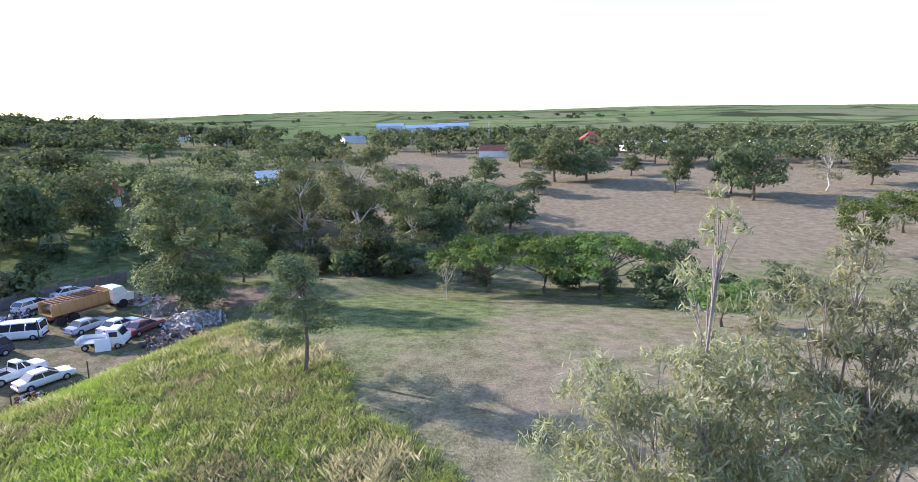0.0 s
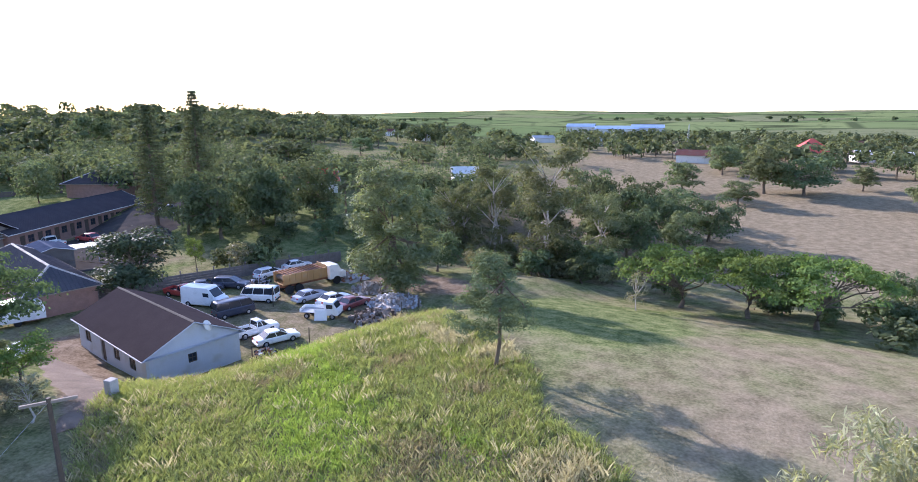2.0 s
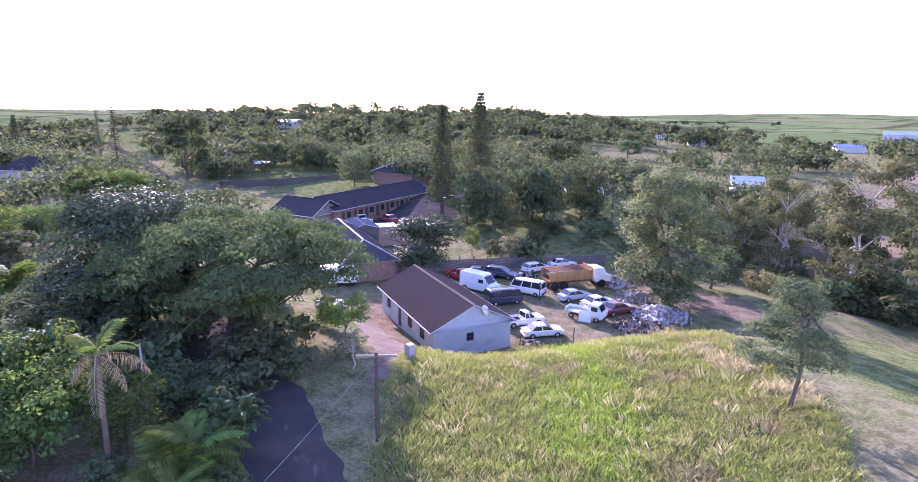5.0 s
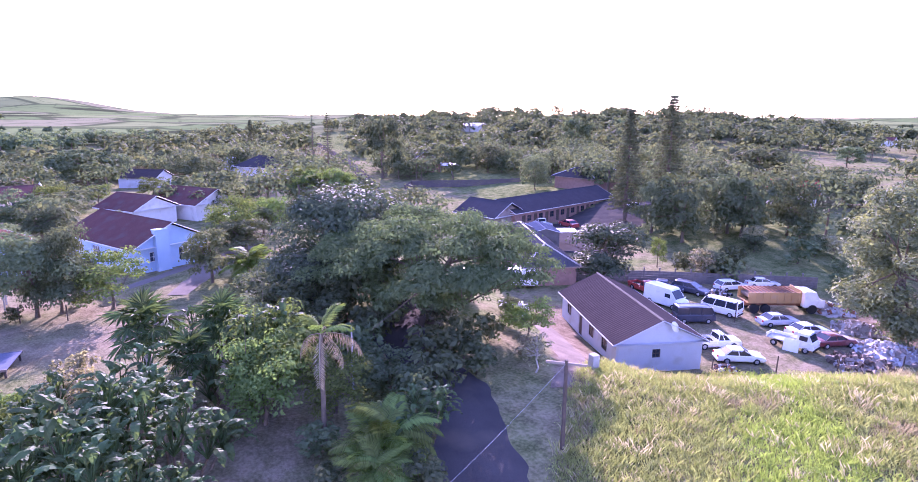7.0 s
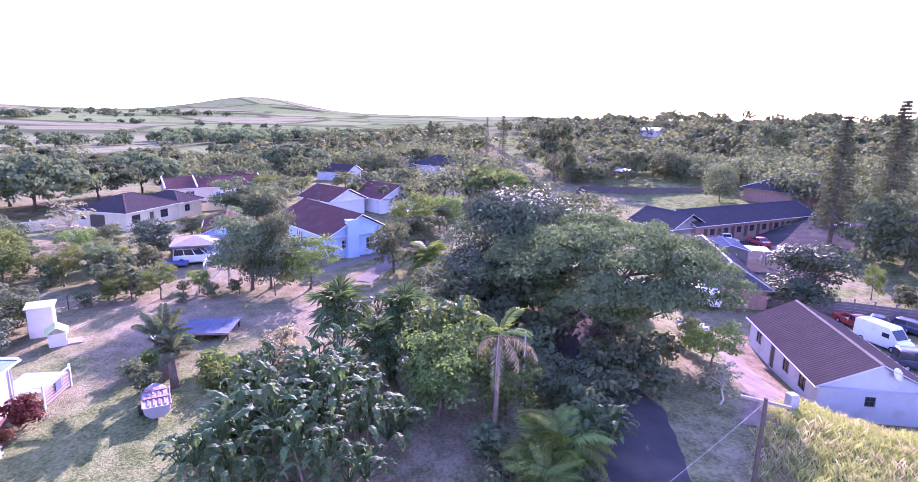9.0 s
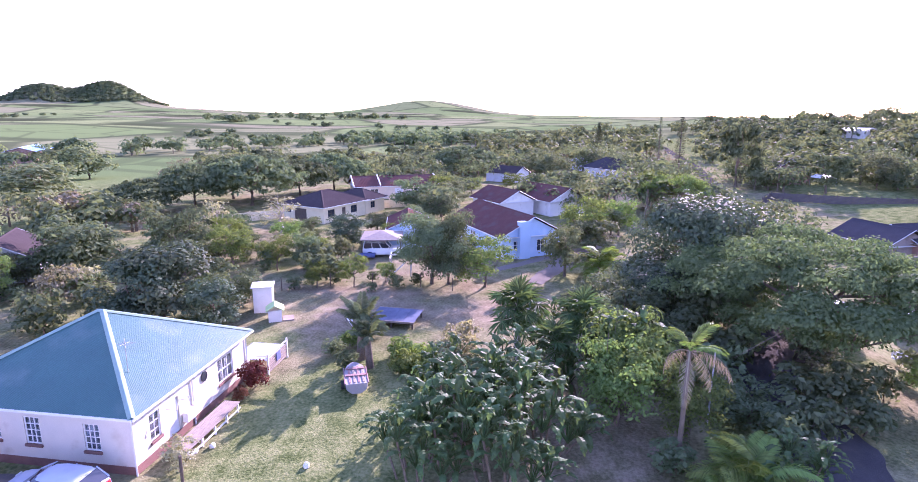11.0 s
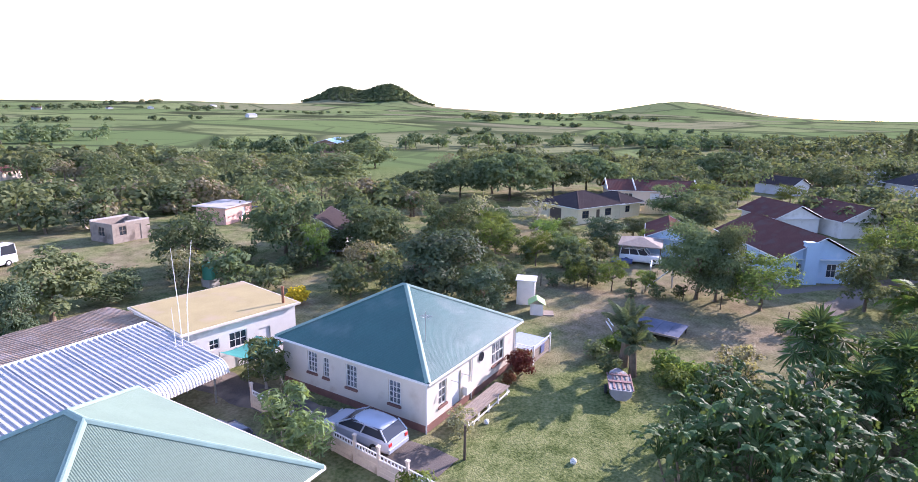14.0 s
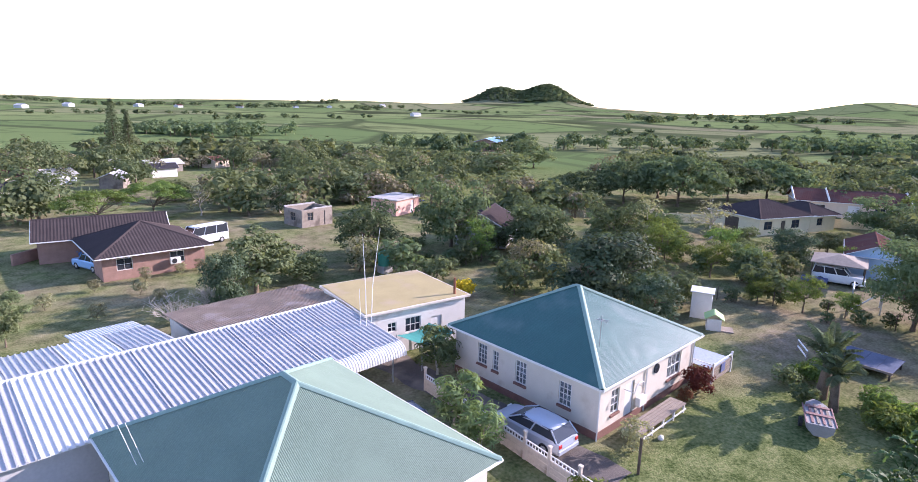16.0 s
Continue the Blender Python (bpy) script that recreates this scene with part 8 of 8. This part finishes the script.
def wood(name, label, material, seed, spots, quads, size, lumps=9):
    """Many trees too far off to pick apart: trunks and uneven crowns in one mesh each."""
    rng = np.random.default_rng(seed)
    allq, tv, tf = [], [], []
    for x, y, h, w in spots:
        z = height(x, y)
        c, r = [], []
        for _ in range(lumps):
            a, q = rng.random() * 6.283, math.sqrt(rng.random())
            c.append((x + math.cos(a) * q * w * 0.36, y + math.sin(a) * q * w * 0.36, z + h * (0.2 + 0.6 * rng.random() * (1.15 - 0.45 * q))))
            s = w * (0.15 + 0.11 * rng.random())
            r.append((s, s, s * 0.8))
        allq.append(leaf_quads(rng, c, r, quads, size * (0.8 + 0.4 * rng.random()), aspect=0.75, shell=0.7, lean=1.0, flat=0.28))
        tube(tv, tf, [(x, y, z - 0.3), (x, y, z + h * 0.5)], [0.25, 0.15], 4)
    top = tagged(leaf_part(name, np.concatenate(allq), material, None), label, "woods", kind="stuff")
    part("trunks", (tv, tf), BARK, top, kind="stuff")


HOUSES = [(o.matrix_world.translation.x, o.matrix_world.translation.y) for o in bpy.data.objects if o.parent is None and o.type == "EMPTY" and any(c.name.startswith("roof") for c in o.children)]


FIELDS = [[(-92, -88), (-170, -142), (-230, -178), (-310, -155), (-340, -88), (-249, -66), (-242, -123), (-170, -110), (-105, -70)],
          [(-196, -228), (-216, -215), (-160, -140), (-130, -158)], [(-30, -108), (-62, -78), (-20, -70), (-8, -104)]]


def clearing(x, y):
    """Open ground where no trees of the woods stand."""
    if math.hypot(x + 10, y) < 88:
        return True
    az = math.degrees(math.atan2(-x - 10, y))
    r = math.hypot(x + 10, y)
    if -60 < az < 18 and r < 205:
        return True
    if -170 < x < -108 and 38 < y < 82:
        return True
    if abs(y - (40 + (-x - 150) * 0.16)) < 7 and x < -125:
        return True
    if -115 < x < -70 and 40 < y < 95:
        return True
    if -150 < x < -105 and -120 < y < -46 and (x + 60) * 0.6 > (y + 45) * 0.2 - 60:
        return noise.noise((x * 0.02, y * 0.02, 1)) > -0.5
    if any(math.hypot(x - a, y - b) < q for a, b, q in ((-125, 185, 17), (-112, 152, 9), (-65, 129, 10), (-106, 331, 26), (-202, 122, 20), (-150, 170, 10), (-92, 154, 18), (-78, 170, 14), (-125, 218, 16), (-185, 290, 24), (-180, 375, 26), (-60, 240, 16), (-140, 255, 14), (-20, 300, 22))):
        return True
    if any(inside(x, y, p) for p in FIELDS):
        return True
    if az > 97 and r > 262 or az < -150:
        return True
    if any(math.hypot(x - a, y - b) < (7 if y < -120 else 11) for a, b in HOUSES):
        return True
    return False


def spots(n, rmin, rmax, az0, az1, seed, thick, hmin=6, hmax=11, f=0.02):
    rng = np.random.default_rng(seed)
    out, tries = [], 0
    while len(out) < n and tries < n * 60:
        tries += 1
        r, az = math.sqrt(rng.uniform(rmin ** 2, rmax ** 2)), radians(rng.uniform(az0, az1))
        x, y = -10 - math.sin(az) * r, math.cos(az) * r
        if clearing(x, y) or noise.noise((x * f, y * f, 4.4)) < thick:
            continue
        h = rng.uniform(hmin, hmax)
        az2 = math.degrees(az)
        if 92 < az2 < 128 and r < 175 and rng.random() < 0.75:
            continue
        if az2 > 88:
            h *= 0.75
        out.append((x, y, h, h * rng.uniform(1.15, 1.8)))
    return out


wood("near_woods", "trees of the settlement, too many to count", LEAF_DARK, 101, spots(230, 95, 210, -40, 190, 201, -0.3), 480, 0.355)
wood("near_woods", "duller green trees of the settlement", LEAF, 102, spots(200, 95, 215, -40, 190, 202, -0.3), 480, 0.355)
wood("hill_woods", "wooded hillside with houses beyond", LEAF_DARK, 103, spots(560, 185, 390, -45, 175, 203, -0.4, 6, 10), 105, 0.88)
wood("hill_woods", "duller green trees on the hillside", LEAF, 104, spots(460, 185, 400, -45, 175, 204, -0.4, 6, 10), 105, 0.88)
wood("hill_woods", "dark trees closing the skyline", LEAF_DARK, 105, spots(260, 300, 480, 20, 75, 205, -0.3, 7, 12), 170, 0.95)
wood("winter_woods", "half-bare brownish trees of the settlement", LEAF_WINTER, 108, spots(70, 100, 215, 128, 190, 207, -0.4, 5, 9) + spots(30, 120, 240, 60, 128, 208, -0.3, 5, 8), 420, 0.27)
wood("hill_woods", "trees round the brick building on the rise", LEAF_DARK, 109, [(-215 - 5.2 * k + 9 * math.sin(k * 2.1), -205 + 2.9 * k + 12 * math.cos(k * 3.7), 7 + 2 * math.sin(k), 11 + 2 * math.cos(k * 2)) for k in range(34)] + [(-190 + 12 * math.sin(k * 2.3), -190 - 3.4 * k + 9 * math.cos(k * 1.7), 6 + 2 * math.sin(k), 10) for k in range(14)], 240, 0.7)
LINES = [(-420, -560, 200, 0.2), (-700, -300, 260, 1.1), (-900, -800, 300, 0.5), (-600, -900, 220, 2.6), (-300, -700, 260, 0.1), (-800, 100, 240, 1.4), (-950, -450, 200, 0.9), (-500, 700, 260, 0.3), (-150, 900, 300, 0.1), (200, 800, 260, 2.9), (450, 600, 220, 0.6), (-450, -260, 160, 0.7)]
_r = np.random.default_rng(206)
wood("far_woods", "distant hedges and clumps of trees among the cane", LEAF_DARK, 106, [(a + math.cos(w) * q * ln + 9 * _r.normal(), b + math.sin(w) * q * ln + 9 * _r.normal(), 3.5 + 2 * _r.random(), 7 + 3 * _r.random()) for a, b, ln, w in LINES for q in _r.random(16)], 110, 1.0)
wood("belt_woods", "dark belts of trees along the edge of the cane", LEAF_DARK, 110, [(-10 - math.sin(a) * r, -4 + math.cos(a) * r, 5 + 4 * _r.random(), 10 + 5 * _r.random()) for a, r in [(radians(151 + 16 * _r.random()), 385 + 16 * _r.normal()) for _ in range(44)] + [(radians(92 + 15 * _r.random()), 375 + 26 * _r.normal()) for _ in range(60)]], 190, 0.8)
for k in range(9):
    a, r = radians(140 + 34 * ((k * 0.618) % 1)), 820 + 640 * ((k * 0.377) % 1)
    house("farm_house", "tiny pale farmhouse on the far hills", -10 - math.sin(a) * r, -4 + math.cos(a) * r, 37 * k, 13, 8, 3.0, 2.0, "gable", PLASTER_GREY, (ROOF_ZINC, ROOF_RED, ROOF_ZINC)[k % 3], "wide", 0.4)
wood("ridge_woods", "dark trees along the far ridges", LEAF_DARK, 111, [(-10 - math.sin(a) * r, -4 + math.cos(a) * r, 7 + 3 * _r.random(), 14 + 6 * _r.random()) for a, r in [(radians(c + 1.6 * _r.normal()), d + 25 * _r.normal()) for c, d in ((144, 1250), (150, 1500), (156, 1150), (161, 1500), (166, 1300), (171, 1450), (112, 1100), (118, 800), (105, 950)) for _ in range(13)]], 110, 1.6)
wood("hilltop_wood", "dark wood covering the far hill", LEAF_DARK, 107, [(-1487 - 0.63 * u + 0.78 * v, -1205 + 0.78 * u + 0.63 * v, 6, 22) for u, v in ((205 * math.cos(k * 2.4) * math.sqrt(k / 300), 110 * math.sin(k * 2.4) * math.sqrt(k / 300)) for k in range(300))], 105, 2.4)
